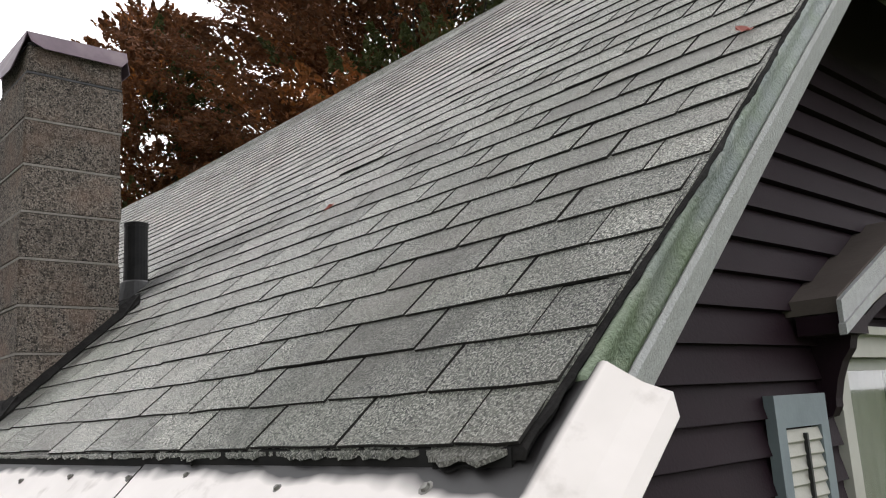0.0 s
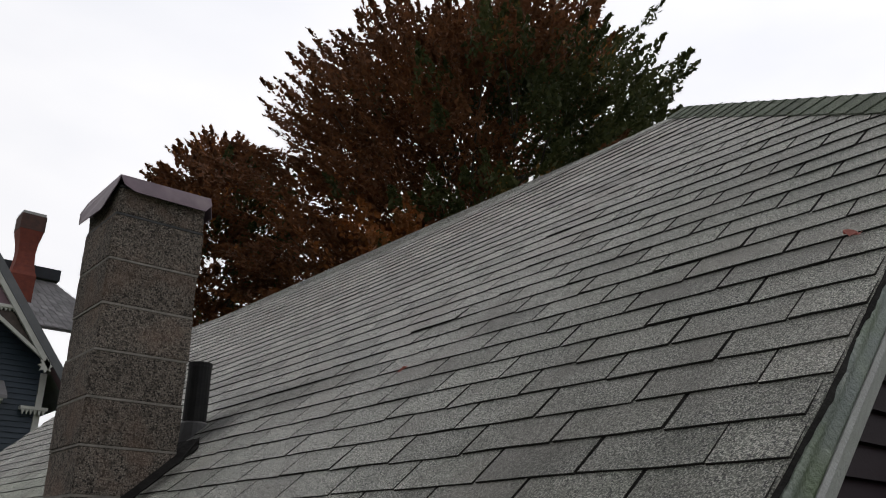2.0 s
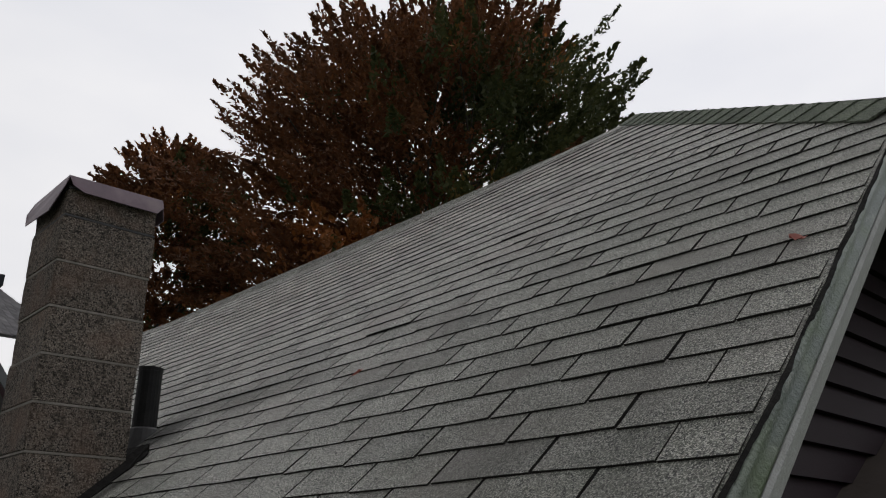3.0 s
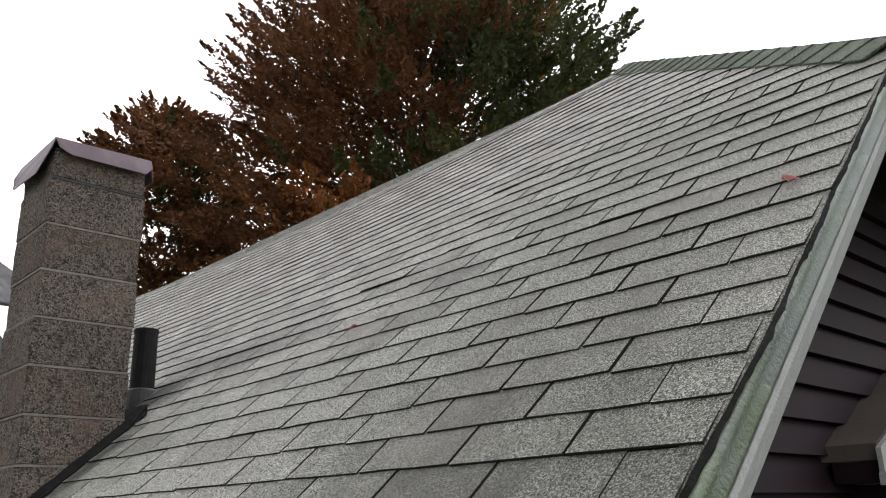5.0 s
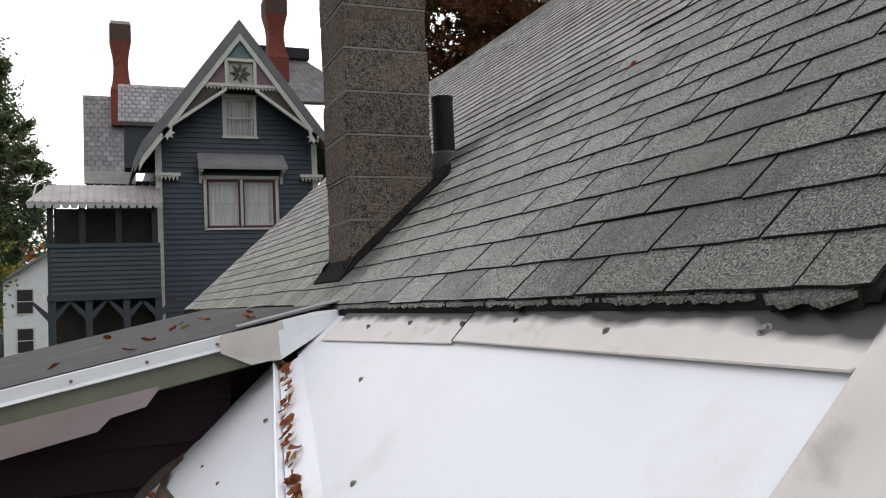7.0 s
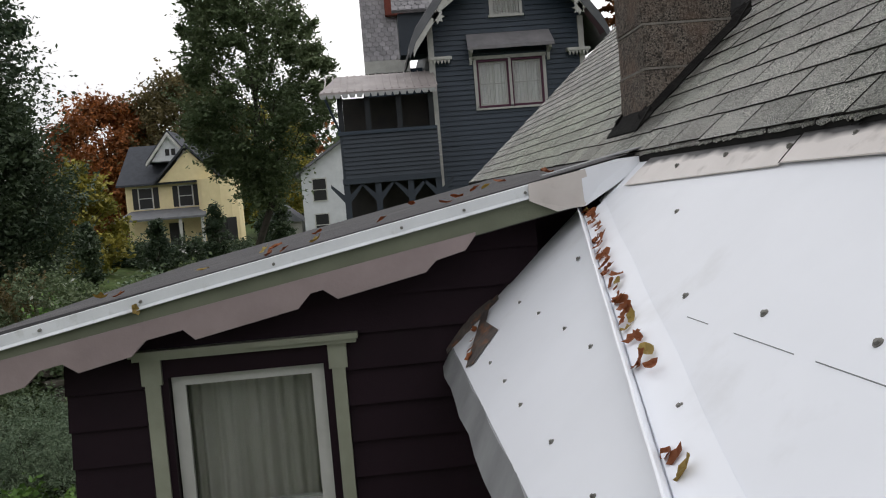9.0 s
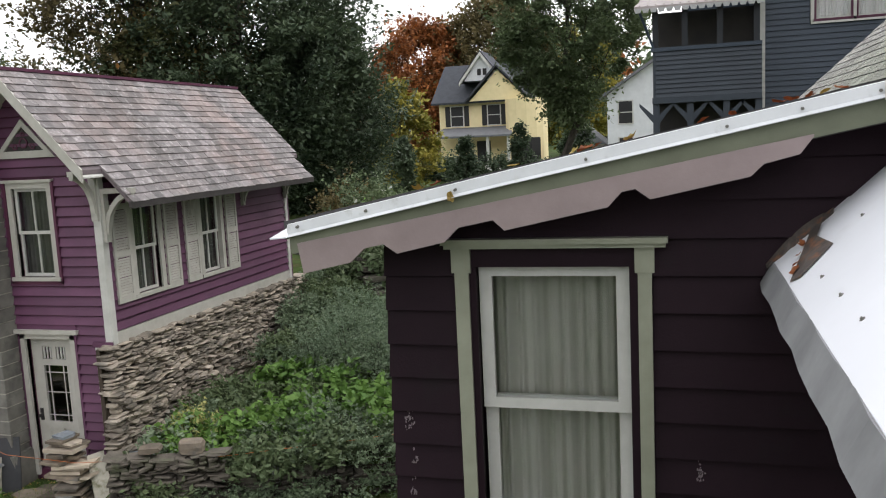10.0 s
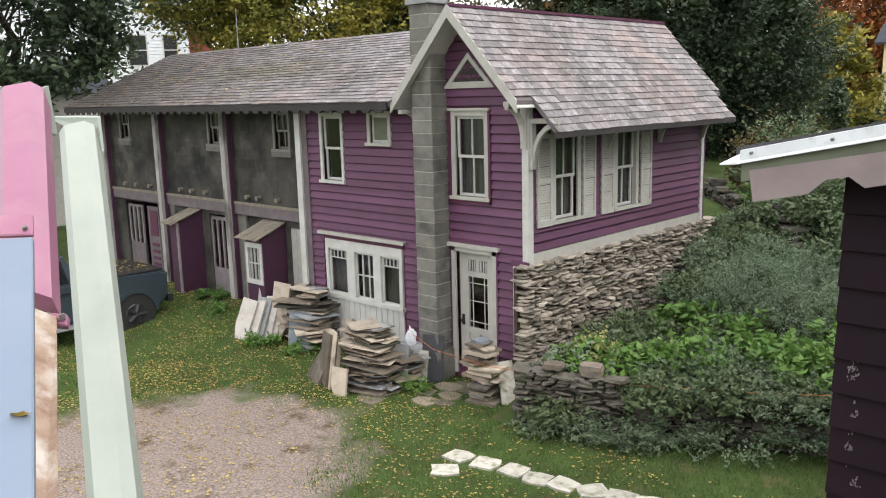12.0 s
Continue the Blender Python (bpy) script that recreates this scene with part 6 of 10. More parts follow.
conc = part("concrete_wall", bm, M["concrete"], barn, "stained grey concrete block wall")
rr = random.Random(4)
for r in range(9):
    z = 2.75 + r * 0.2
    x = -21.9 + (0.2 if r % 2 else 0)
    while x < -13.6:
        hit_hole = any(h[0] - 0.42 < x < h[1] + 0.02 and h[2] - 0.2 < z < h[3] + 0.05 for h in c_holes)
        if not hit_hole and x + 0.4 < -13.45 and noise.noise(Vector((x * 0.9, z * 1.3, 7))) > 0.05:
            bm = bmesh.new()
            d = rr.uniform(0.002, 0.007)
            lbox(bm, KW, x + 0.006, x + 0.394, -0.01, d, z + 0.006, z + 0.194)
            part("block", bm, M["concrete"], conc)
        x += 0.4
for u, z in ((-21.25, 3.9), (-17.0, 3.85), (-14.5, 3.8)):
    sash_window(barn, KW, u, z, 0.46, 0.72, M["dull_frame"], M["dull_frame"], cols=2, rows=1, cw=0.06, head=0)
    part("stone_sill", bmesh_box_local(KW, u - 0.1, u + 0.56, 0.0, 0.06, z - 0.16, z - 0.055), M["block_pale"], barn)
part("beam", bmesh_box_local(KW, -22.0, -13.62, 0.0, 0.12, 2.36, 2.6), M["lilac_beam"], barn, "faded lilac timber beam")
part("beam_rail", bmesh_box_local(KW, -22.0, -13.62, 0.12, 0.14, 2.58, 2.64), M["old_wood"], barn)
for u in (-21.2, -20.6, -19.9, -18.4, -17.9, -17.3, -15.6, -15.2, -14.5):
    bm = bmesh.new()
    tube(bm, KW(u, 0.0, 2.75), KW(u, 0.1, 2.74), 0.045, 0.05, 8)
    part("joist_end", bm, M["old_wood"], barn)
for u, w in ((-21.98, 0.1), (-19.13, 0.1), (-16.2, 0.11)):
    part("post", bmesh_box_local(CW, u, u + w + 0.05, 0.0, 0.08, 0.2, 4.62), M["old_post"], barn)
    part("post_back", bmesh_box_local(CW, u + 0.09, u + w + 0.085, -0.1, -0.01, 0.2, 4.62), M["plum_shaded"], barn)
for a, b in ((-19.1, -18.75), (-16.05, -15.7)):
    part("pier_face", bmesh_box_local(KW, a, b, 0.0, 0.06, 0.2, 2.36), M["block_pale"], barn)
# left bay: door and window
lb = part("plank_door", bmesh_box_local(KW, -20.35, -19.72, -0.1, -0.05, 0.35, 2.2), M["lilac_beam"], barn, "weathered door with ladder panels")
for i in range(5):
    part("door_panel", bmesh_box_local(KW, -20.2, -19.86, -0.05, -0.035, 0.5 + i * 0.17, 0.58 + i * 0.17), M["maroon"], lb)
part("door_panel", bmesh_box_local(KW, -20.22, -19.84, -0.05, -0.035, 1.45, 2.1), M["maroon"], lb)
lw = part("side_panel", bmesh_box_local(KW, -21.35, -20.6, -0.1, -0.04, 0.35, 1.2), M["lilac_beam"], barn)
bm = bmesh.new()
for u in (-21.35, -21.12, -20.9, -20.66):
    lbox(bm, KW, u, u + 0.045, -0.09, -0.04, 1.2, 2.2)
lbox(bm, KW, -21.35, -20.6, -0.09, -0.04, 2.14, 2.2)
part("glazing_frame", bm, M["lilac_trim"], lw)
part("pane", bmesh_box_local(KW, -21.33, -20.62, -0.075, -0.071, 1.2, 2.16), M["glass"], lw).visible_shadow = False
# two lean-to porches
for x0, x1, zt, zl, y0, has_win in ((-17.98, -17.6, 2.34, 2.1, 9.5, False), (-14.98, -14.35, 2.3, 2.05, 9.55, True)):
    side_a, side_b = bmesh.new(), bmesh.new()
    box(side_a, x0, x0 + 0.04, y0 + 0.04, 10.13, 0.15, zl - 0.02)
    box(side_b, x1 - 0.04, x1, y0 + 0.04, 10.13, 0.15, zl - 0.02)
    prism(side_b, [(x1 - 0.04, y0 + 0.04, zl - 0.02), (x1 - 0.04, 10.13, zl - 0.02), (x1 - 0.04, 10.13, zt - 0.03)], [(x1, y0 + 0.04, zl - 0.02), (x1, 10.13, zl - 0.02), (x1, 10.13, zt - 0.03)])
    bm = bmesh.new()
    wa, wb = x0 + 0.07, x1 - 0.07
    wall_body(bm, front(0, y0), x0, x1, 0.15, zl - 0.02, 0.04, [(wa, wb, 1.12, 1.86)] if has_win else [])
    porch = part("lean_to_porch", bm, M["plum_shaded"], barn, "small plum boarded lean-to porch")
    part("side_panel", side_a, M["plum_shaded"], porch)
    part("side_panel", side_b, M["plum_shaded"], porch)
    n_b = 6
    for i in range(n_b):
        b = bmesh.new()
        ya, yb = y0 - 0.2, 10.13
        xa, xb = x0 - 0.08 + i * (x1 - x0 + 0.15) / n_b, x0 - 0.08 + (i + 0.97) * (x1 - x0 + 0.15) / n_b
        za, zb = zl - 0.04 + 0.008 * math.sin(i * 2.2), zt + 0.006 * math.sin(i * 3.1)
        hexa(b, [(xa, ya, za), (xb, ya, za), (xb, yb, zb), (xa, yb, zb), (xa, ya, za + 0.022), (xb, ya, za + 0.022), (xb, yb, zb + 0.022), (xa, yb, zb + 0.022)])
        part("roof_board", b, M["old_wood"], porch)
    part("corner_strip", bmesh_box_local(front(0, y0), x1 - 0.055, x1 + 0.008, -0.02, 0.02, 0.15, zl - 0.03) if not has_win else bmesh_box_local(front(0, y0), x0 - 0.012, x0 + 0.03, -0.02, 0.02, 0.15, zl - 0.03), M["lilac_trim"], porch)
    if has_win:
        PW = front(0, y0)
        bm = bmesh.new()
        for a, b, c, d in ((wa - 0.04, wa + 0.04, 1.06, 1.92), (wb - 0.04, wb + 0.04, 1.06, 1.92), (wa + 0.04, wb - 0.04, 1.82, 1.92), (wa + 0.04, wb - 0.04, 1.06, 1.15)):
            lbox(bm, PW, a, b, -0.035, 0.025, c, d)
        bmesh.ops.remove_doubles(bm, verts=bm.verts[:], dist=0.0005)
        pw_ = part("porch_window", bm, M["trim_white"], porch, "small white many-paned window")
        for i in (1, 2, 3):
            c = wa + (wb - wa) * i / 4
            part("glazing_bar", bmesh_box_local(PW, c - 0.009, c + 0.009, -0.03, 0.008, 1.15, 1.82), M["trim_white"], pw_)
        part("glazing_bar", bmesh_box_local(PW, wa + 0.04, wb - 0.04, -0.028, 0.006, 1.48, 1.5), M["trim_white"], pw_)
        g = part("pane", bmesh_box_local(PW, wa + 0.02, wb - 0.02, -0.024, -0.02, 1.13, 1.85), M["glass"], pw_)
        g.visible_shadow = False
        bm = bmesh.new()
        cx = x1 - 0.2
        lprism(bm, PW, [(cx, 0.5), (cx + 0.075, 0.72), (cx, 0.98), (cx - 0.075, 0.72)], 0.0, 0.012)
        part("diamond_ornament", bm, M["trim_white"], porch)
pd = part("plank_door", bmesh_box_local(KW, -14.2, -13.66, -0.09, -0.03, 0.2, 2.18), M["trim_cream"], barn, "pale plank door")
for i in range(3):
    part("plank", bmesh_box_local(KW, -14.19 + i * 0.18, -14.02 + i * 0.18, -0.03, -0.015, 0.22, 2.16), M["trim_cream"], pd)
pd2 = part("glazed_door", bmesh_box_local(KW, -17.3, -16.62, -0.09, -0.04, 0.3, 1.0), M["lilac_trim"], barn, "half-glazed old door")
bm = bmesh.new()
for u in (-17.3, -17.08, -16.86, -16.67):
    lbox(bm, KW, u, u + 0.05, -0.08, -0.04, 1.0, 2.2)
lbox(bm, KW, -17.3, -16.62, -0.08, -0.04, 2.12, 2.2)
part("glazing_frame", bm, M["lilac_trim"], pd2)
part("pane", bmesh_box_local(KW, -17.28, -16.64, -0.068, -0.064, 1.0, 2.14), M["glass"], pd2).visible_shadow = False


# ---- stones ----
def stone_mesh(seed, material):
    r = random.Random(seed)
    b = bmesh.new()
    bmesh.ops.create_cube(b, size=1.0)
    bmesh.ops.subdivide_edges(b, edges=b.edges[:], cuts=1, use_grid_fill=True)
    for v in b.verts:
        k = sum(1 for c in v.co if abs(c) > 0.4)
        v.co *= (1.0, 1.0, 0.93, 0.82)[k] if k else 1.0
        v.co += Vector((r.uniform(-1, 1), r.uniform(-1, 1), r.uniform(-1, 1))) * 0.06
    return finish(b, "stone", material)


def stone_wall(parent, along, normal, base, top, length, lengths, heights, depth, material, rest_material, limit, seed):
    """Dry-laid courses; the first stones are pieces of their own, the rest one mesh."""
    r = random.Random(seed)
    meshes = [stone_mesh(seed * 50 + i, material) for i in range(12)]
    data = [([v.co.copy() for v in me.vertices], [tuple(p.vertices) for p in me.polygons]) for me in meshes]
    rv, rf, count = [], [], 0
    z = -0.3
    while z < 3.2:
        h = r.uniform(*heights)
        s = r.uniform(-0.1, 0.0)
        while s < length:
            w = r.uniform(*lengths)
            hh = h * r.uniform(0.5, 1.12)
            m = s + w / 2
            if 0 <= m <= length and base(m) - 0.06 < z and z + h * 0.6 < top(m):
                p, q = Vector(along(m)), Vector(along(m + 0.05))
                d = (q - p).normalized()
                n = Vector((d.y, -d.x, 0)) * normal
                c = p + n * r.uniform(-0.045, 0.035)
                c.z = z + h / 2 + r.uniform(-0.01, 0.01)
                rot = Matrix((d, Vector((-d.y, d.x, 0)), Vector((0, 0, 1)))).transposed().to_4x4()
                mt = Matrix.Translation(c) @ rot @ Euler((r.uniform(-0.14, 0.14), r.gauss(0, 0.1), r.uniform(-0.22, 0.22))).to_matrix().to_4x4() @ Matrix.Diagonal((w * 0.97, depth * r.uniform(0.8, 1.1), hh, 1))
                k = r.randrange(12)
                if count < limit:
                    ob = new("stone", meshes[k])
                    ob.parent = parent
                    ob.matrix_basis = mt
                    count += 1
                else:
                    o = len(rv)
                    rv.extend(mt @ v for v in data[k][0])
                    rf.extend(tuple(i + o for i in f) for f in data[k][1])
            s += w
        z += h * 0.93
    if rv:
        me = bpy.data.meshes.new("stone_field")
        me.from_pydata(rv, [], rf)
        me.materials.append(rest_material)
        tagged(part("stone_field", me, None, parent), kind="stuff")


found = thing("foundation_wall", "dry-laid fieldstone foundation wall under plum siding", "stone wall")
bm = bmesh.new()
box(bm, -7.99, -7.93, 9.7, 16.1, 0.0, 2.2)
part("core", bm, M["dirt"], found)
stone_wall(found, lambda s: (-7.86, 9.72 + s, 0), 1, lambda s: ground_h(-7.6, 9.72 + s) - 0.1, lambda s: 2.21, 6.3, (0.07, 0.34), (0.032, 0.085), 0.24, M["stone"], M["stone_rest"], 290, 3)
low = thing("garden_wall", "low mossy dry stone wall at the lawn edge", "stone wall")
bm = bmesh.new()
prism(bm, [(-7.25, bank_line(-7.25) + 0.16, 0.0), (-2.2, bank_line(-2.2) + 0.16, 0.0), (-2.2, bank_line(-2.2) + 0.26, 0.0), (-7.25, bank_line(-7.25) + 0.26, 0.0)],
      [(-7.25, bank_line(-7.25) + 0.16, 0.5), (-2.2, bank_line(-2.2) + 0.16, 0.4), (-2.2, bank_line(-2.2) + 0.26, 0.4), (-7.25, bank_line(-7.25) + 0.26, 0.5)])
part("core", bm, M["dirt"], low)
stone_wall(low, lambda s: (-7.35 + s * 0.9, bank_line(-7.35 + s * 0.9) + 0.1, 0), 1, lambda s: 0.0, lambda s: 0.96 - 0.03 * s if s < 1.4 else 0.48 + 0.1 * math.sin(s * 3), 6.2, (0.1, 0.36), (0.03, 0.085), 0.3, M["stone_dark"], M["stone_dark"], 290, 7)
upper = thing("terrace_wall", "short dark stone terrace wall inside the garden", "stone wall")
stone_wall(upper, lambda s: (-6.9 + s, 10.9 + 0.2 * s, 0), 1, lambda s: ground_h(-6.9 + s, 10.9 + 0.2 * s) - 0.1, lambda s: ground_h(-6.9 + s, 10.9 + 0.2 * s) + 0.32, 2.6, (0.15, 0.35), (0.06, 0.12), 0.25, M["stone_dark"], M["stone_dark"], 60, 9)
back_wall = thing("boundary_wall", "rough stone wall behind the garden", "stone wall")
def back_line(s):
    return (-10.2 + 0.636 * s, 20.6 - 0.772 * s, 0)


stone_wall(back_wall, back_line, 1, lambda s: ground_h(*back_line(s)[:2]) - 0.15, lambda s: ground_h(*back_line(s)[:2]) + 0.36 + 0.12 * math.sin(s * 2.3), 7.6, (0.16, 0.5), (0.08, 0.2), 0.4, M["stone_dark"], M["stone_dark"], 150, 15)


def slab_poly(r, w, d, n=7):
    p = []
    for i in range(n):
        a = 2 * math.pi * (i + r.uniform(-0.2, 0.2)) / n
        c, s = math.cos(a), math.sin(a)
        k = 1 / max(abs(c), abs(s)) * r.uniform(0.88, 1.02)
        p.append((c * k * w / 2, s * k * d / 2))
    return p


def rect_poly(r, w, d):
    """A split slab: roughly square-cut, one corner sometimes broken off."""
    p = [(-w / 2, -d / 2), (w / 2, -d / 2), (w / 2, d / 2), (-w / 2, d / 2)]
    p = [(u * r.uniform(0.86, 1.04), v * r.uniform(0.86, 1.04)) for u, v in p]
    if r.random() < 0.5:
        k = r.randrange(4)
        a, b, c = p[k - 1], p[k], p[(k + 1) % 4]
        s = r.uniform(0.15, 0.4)
        p[k:k + 1] = [(b[0] + (a[0] - b[0]) * s, b[1] + (a[1] - b[1]) * s), (b[0] + (c[0] - b[0]) * s * 0.7, b[1] + (c[1] - b[1]) * s * 0.7)]
    return p


def stack(name, x, y, w, d, h, seed, label, top_mat=None, spin=0.6, thick=(0.01, 0.032)):
    r = random.Random(seed)
    z0 = ground_h(x, y) - 0.03
    st = thing(name, label, "stone stack", "stacks of stone slabs", at=(x, y, z0))
    z = z0
    while z < z0 + h:
        t = r.uniform(*thick)
        b = bmesh.new()
        taper = 1.0 - 0.3 * max(0.0, (z - z0) / h - 0.7) / 0.3
        p = rect_poly(r, w * taper * r.uniform(0.5, 1.15), d * taper * r.uniform(0.6, 1.15))
        ox, oy, a = x + r.gauss(0, 0.085) * spin * 2, y + r.gauss(0, 0.06) * spin * 2, r.gauss(0, spin * 0.6)
        tx, ty = r.gauss(0, 0.045), r.gauss(0, 0.04)
        low_p = [(ox + u * math.cos(a) - v * math.sin(a), oy + u * math.sin(a) + v * math.cos(a), z + u * tx + v * ty) for u, v in p]
        prism(b, low_p, [(q[0] + r.uniform(-0.012, 0.012), q[1] + r.uniform(-0.012, 0.012), q[2] + t) for q in low_p])
        last = z + t >= z0 + h
        part("slab", b, (top_mat if top_mat and last else M["slab"] if r.random() < 0.55 else M["slab_tan"] if r.random() < 0.3 else M["slab_grey"] if r.random() < 0.45 else M["stone_dark"]), st)
        z += t + (0.003 if r.random() < 0.7 else 0.012)
    return st


stack("stone_stack", -10.12, 8.62, 0.84, 0.6, 1.1, 1, "tall stack of rough brown stone slabs on the grass", M["slab_tan"], 0.5)
stack("stone_stack", -10.5, 8.95, 0.6, 0.5, 0.75, 12, "low stack of brown slabs behind the tall one")
stack("stone_stack", -9.92, 9.2, 0.6, 0.46, 0.62, 2, "short stack of grey and brown slabs beside the tall one")
stack("stone_stack", -12.85, 9.5, 0.95, 0.6, 1.12, 3, "stack of thin tan slabs against the plum wall", M["slab_tan"], 0.6, (0.012, 0.036))
stack("stone_stack", -13.3, 9.62, 0.6, 0.4, 1.02, 13, "stack of thin dark slabs against the plum wall", None, 0.4, (0.012, 0.036))
stack("stone_stack", -8.34, 9.42, 0.52, 0.46, 0.98, 4, "neat stack of grey slabs with a bluestone top by the door", M["slab_blue"], 0.3, (0.022, 0.05))


for i, (x, z, w, h) in enumerate([(-6.42, 1.0, 0.34, 0.17), (-6.9, 1.02, 0.3, 0.08), (-5.78, 0.5, 0.24, 0.2), (-5.52, 0.48, 0.26, 0.22), (-5.3, 0.46, 0.22, 0.16), (-5.05, 0.5, 0.24, 0.15)]):
    ob = new("boulder", stone_mesh(900 + i, M["slab"] if i < 2 else M["slab_grey"] if i == 3 else M["stone_dark"]))
    ob.matrix_basis = pose(x, bank_line(x) + 0.12, z, 0, 0, 25) @ Matrix.Diagonal((w, w * 0.8, h, 1))
    tagged(ob, "rounded loose stone lying on the garden wall", "boulder", "loose stones on the wall")

def leaning(x, y, w, h, t, yaw, lean, material, seed, label):
    """One slab stood on edge and leant back."""
    r = random.Random(seed)
    b = bmesh.new()
    p = [(u, v + h / 2) for u, v in rect_poly(r, w, h)]
    prism(b, [(u, -t / 2, v) for u, v in p], [(u * 0.98, t / 2, v * 0.99 + 0.002) for u, v in p])
    ob = new("stone_slab", finish(b, "stone_slab", material))
    tagged(ob, label, "stone slab", "slabs leant on the stacks")
    ob.matrix_basis = pose(x, y, ground_h(x, y) - 0.03, lean, 0, yaw)


for i, (x, y, w, h, yaw, lean, mk, lb_) in enumerate([
        (-11.25, 8.25, 0.5, 0.6, -20, -34, "stone_dark", "dark slab leant low against the others"),
        (-11.1, 8.2, 0.5, 0.62, -22, -28, "slab", "small brown slab leant against the tall stack"),
        (-10.85, 8.2, 0.5, 0.95, -26, -8, "slab", "tall brown slab leant against the tall stack"),
        (-10.74, 8.2, 0.5, 1.0, -26, -8, "slab_tan", "tall tan slab leant against the tall stack"),
        (-10.62, 8.22, 0.46, 0.92, -26, -8, "slab", "tall brown slab leant against the tall stack"),
        (-10.27, 8.04, 0.34, 0.5, 12, -12, "slab_tan", "upright tan slab in front of the tall stack"),
        (-9.78, 8.86, 0.36, 0.78, 20, -16, "slab_grey", "grey streaked slab leant against a stack"),
        (-9.55, 9.45, 0.4, 0.85, 28, -12, "slab_dark", "black slate slab leant beside the chimney foot"),
        (-9.66, 9.3, 0.2, 0.62, 20, -14, "step_stone", "narrow white slab between dark ones"),
        (-13.95, 8.6, 0.42, 0.86, 14, -30, "slab_pale", "pale slab leaning at the end of a row"),
        (-13.8, 8.75, 0.3, 0.8, 8, -27, "slab_pale", "pale slab leaning in a row"),
        (-13.72, 8.86, 0.32, 0.86, 8, -25, "slab_grey", "grey slab leaning in a row"),
        (-13.62, 8.96, 0.36, 0.9, 6, -22, "slab_pale", "pale slab leaning in a row"),
        (-13.52, 9.04, 0.34, 0.94, 4, -20, "slab_pale", "pale slab leaning in a row"),
        (-13.4, 9.1, 0.44, 1.18, 8, -12, "slab_tan", "taller tan slab leaning in a row"),
        (-12.72, 9.1, 0.5, 0.78, 25, -14, "slab_blue", "blue-grey slab leant against the tan stack"),
        (-12.1, 9.75, 0.22, 0.62, 0, -8, "slab_tan", "thin tan slab leant on the white boards"),
        (-11.6, 9.72, 0.3, 0.5, 5, -10, "slab_grey", "small grey slab leant on the white boards"),
        (-7.93, 9.5, 0.26, 0.72, 60, -16, "step_stone", "white slab leant against the bluestone stack"),
        (-7.55, 9.86, 0.46, 0.42, 10, -14, "slab_blue", "blue-grey board leant on the stone wall")]):
    leaning(x, y, w, h, 0.05, yaw, lean, M[mk], 40 + i, lb_)
rs = random.Random(8)
STEPS = [(-7.26, 7.62), (-7.1, 7.18), (-6.84, 7.68), (-6.45, 7.76), (-6.1, 7.76), (-5.75, 7.84), (-5.38, 7.92), (-5.03, 7.99), (-4.7, 8.08), (-4.4, 8.2), (-4.08, 8.32), (-3.74, 8.45), (-3.42, 8.58), (-3.08, 8.72)]
for x, y in STEPS:
    b = bmesh.new()
    p = slab_poly(rs, 0.37, 0.34, 8)
    z = ground_h(x, y)
    a = rs.uniform(0, 1)
    q = [(x + u * math.cos(a) - v * math.sin(a), y + u * math.sin(a) + v * math.cos(a)) for u, v in p]
    prism(b, [(u, v, z - 0.05) for u, v in q], [(u, v, z + 0.03 + rs.uniform(-0.003, 0.003)) for u, v in q])
    tagged(new("stepping_stone", finish(b, "stepping_stone", M["step_stone"])), "pale flat stepping stone set in the lawn", "stepping stone", "path of stepping stones")
for i, (x, y, w) in enumerate([(-9.15, 9.45, 0.5), (-8.85, 9.15, 0.42), (-9.3, 9.05, 0.4), (-9.0, 8.75, 0.45), (-8.75, 8.85, 0.35), (-9.75, 8.25, 0.5), (-8.9, 9.6, 0.6)]):
    b = bmesh.new()
    p = slab_poly(rs, w, w * 0.75, 7)
    z = ground_h(x, y)
    prism(b, [(x + u, y + v, z - 0.04) for u, v in p], [(x + u, y + v, z + 0.025) for u, v in p])
    tagged(new("paving_slab", finish(b, "paving_slab", M["slab"])), "reddish flat slab laid before the door", "paving slab", "slabs before the door")
b = bmesh.new()
for (p, q) in zip([(-10.1, 9.4, 0.95), (-9.2, 9.15, 0.82), (-8.0, 9.1, 0.8), (-6.1, 9.55, 0.83), (-4.6, 10.3, 0.85)], [(-9.2, 9.15, 0.82), (-8.0, 9.1, 0.8), (-6.1, 9.55, 0.83), (-4.6, 10.3, 0.85), (-3.0, 11.0, 0.95)]):
    tube(b, p, q, 0.004, 0.004, 6)
M["rope"] = mat("orange_rope", (0.5, 0.17, 0.06), (0.4, 0.13, 0.05), 20, 0.8)
tagged(new("rope", finish(b, "rope", M["rope"])), "thin orange rope strung before the door", "rope")
b = bmesh.new()
bmesh.ops.create_icosphere(b, subdivisions=3, radius=0.16)
for v in b.verts:
    v.co *= 1 + 0.55 * noise.noise(v.co * 12)
    v.co.z *= 1.3
    v.co = Vector((v.co.x * 0.55, v.co.y * 0.5, v.co.z * 0.8 * (1 + 0.5 * noise.noise(v.co * 22)))) + Vector((-9.9, 9.35, 0.83))
M["bag"] = mat("white_plastic_sheet", (0.75, 0.76, 0.78), (0.6, 0.62, 0.65), 20, 0.4, 0.5, 30)
tagged(new("plastic_bag", finish(b, "plastic_bag", M["bag"])), "crumpled white plastic bag on a grey block", "plastic bag")
b = bmesh.new()
box(b, -10.2, -9.75, 9.25, 9.55, 0.08, 0.72)
bmesh.ops.bevel(b, geom=b.edges[:], offset=0.02, segments=2, affect="EDGES")
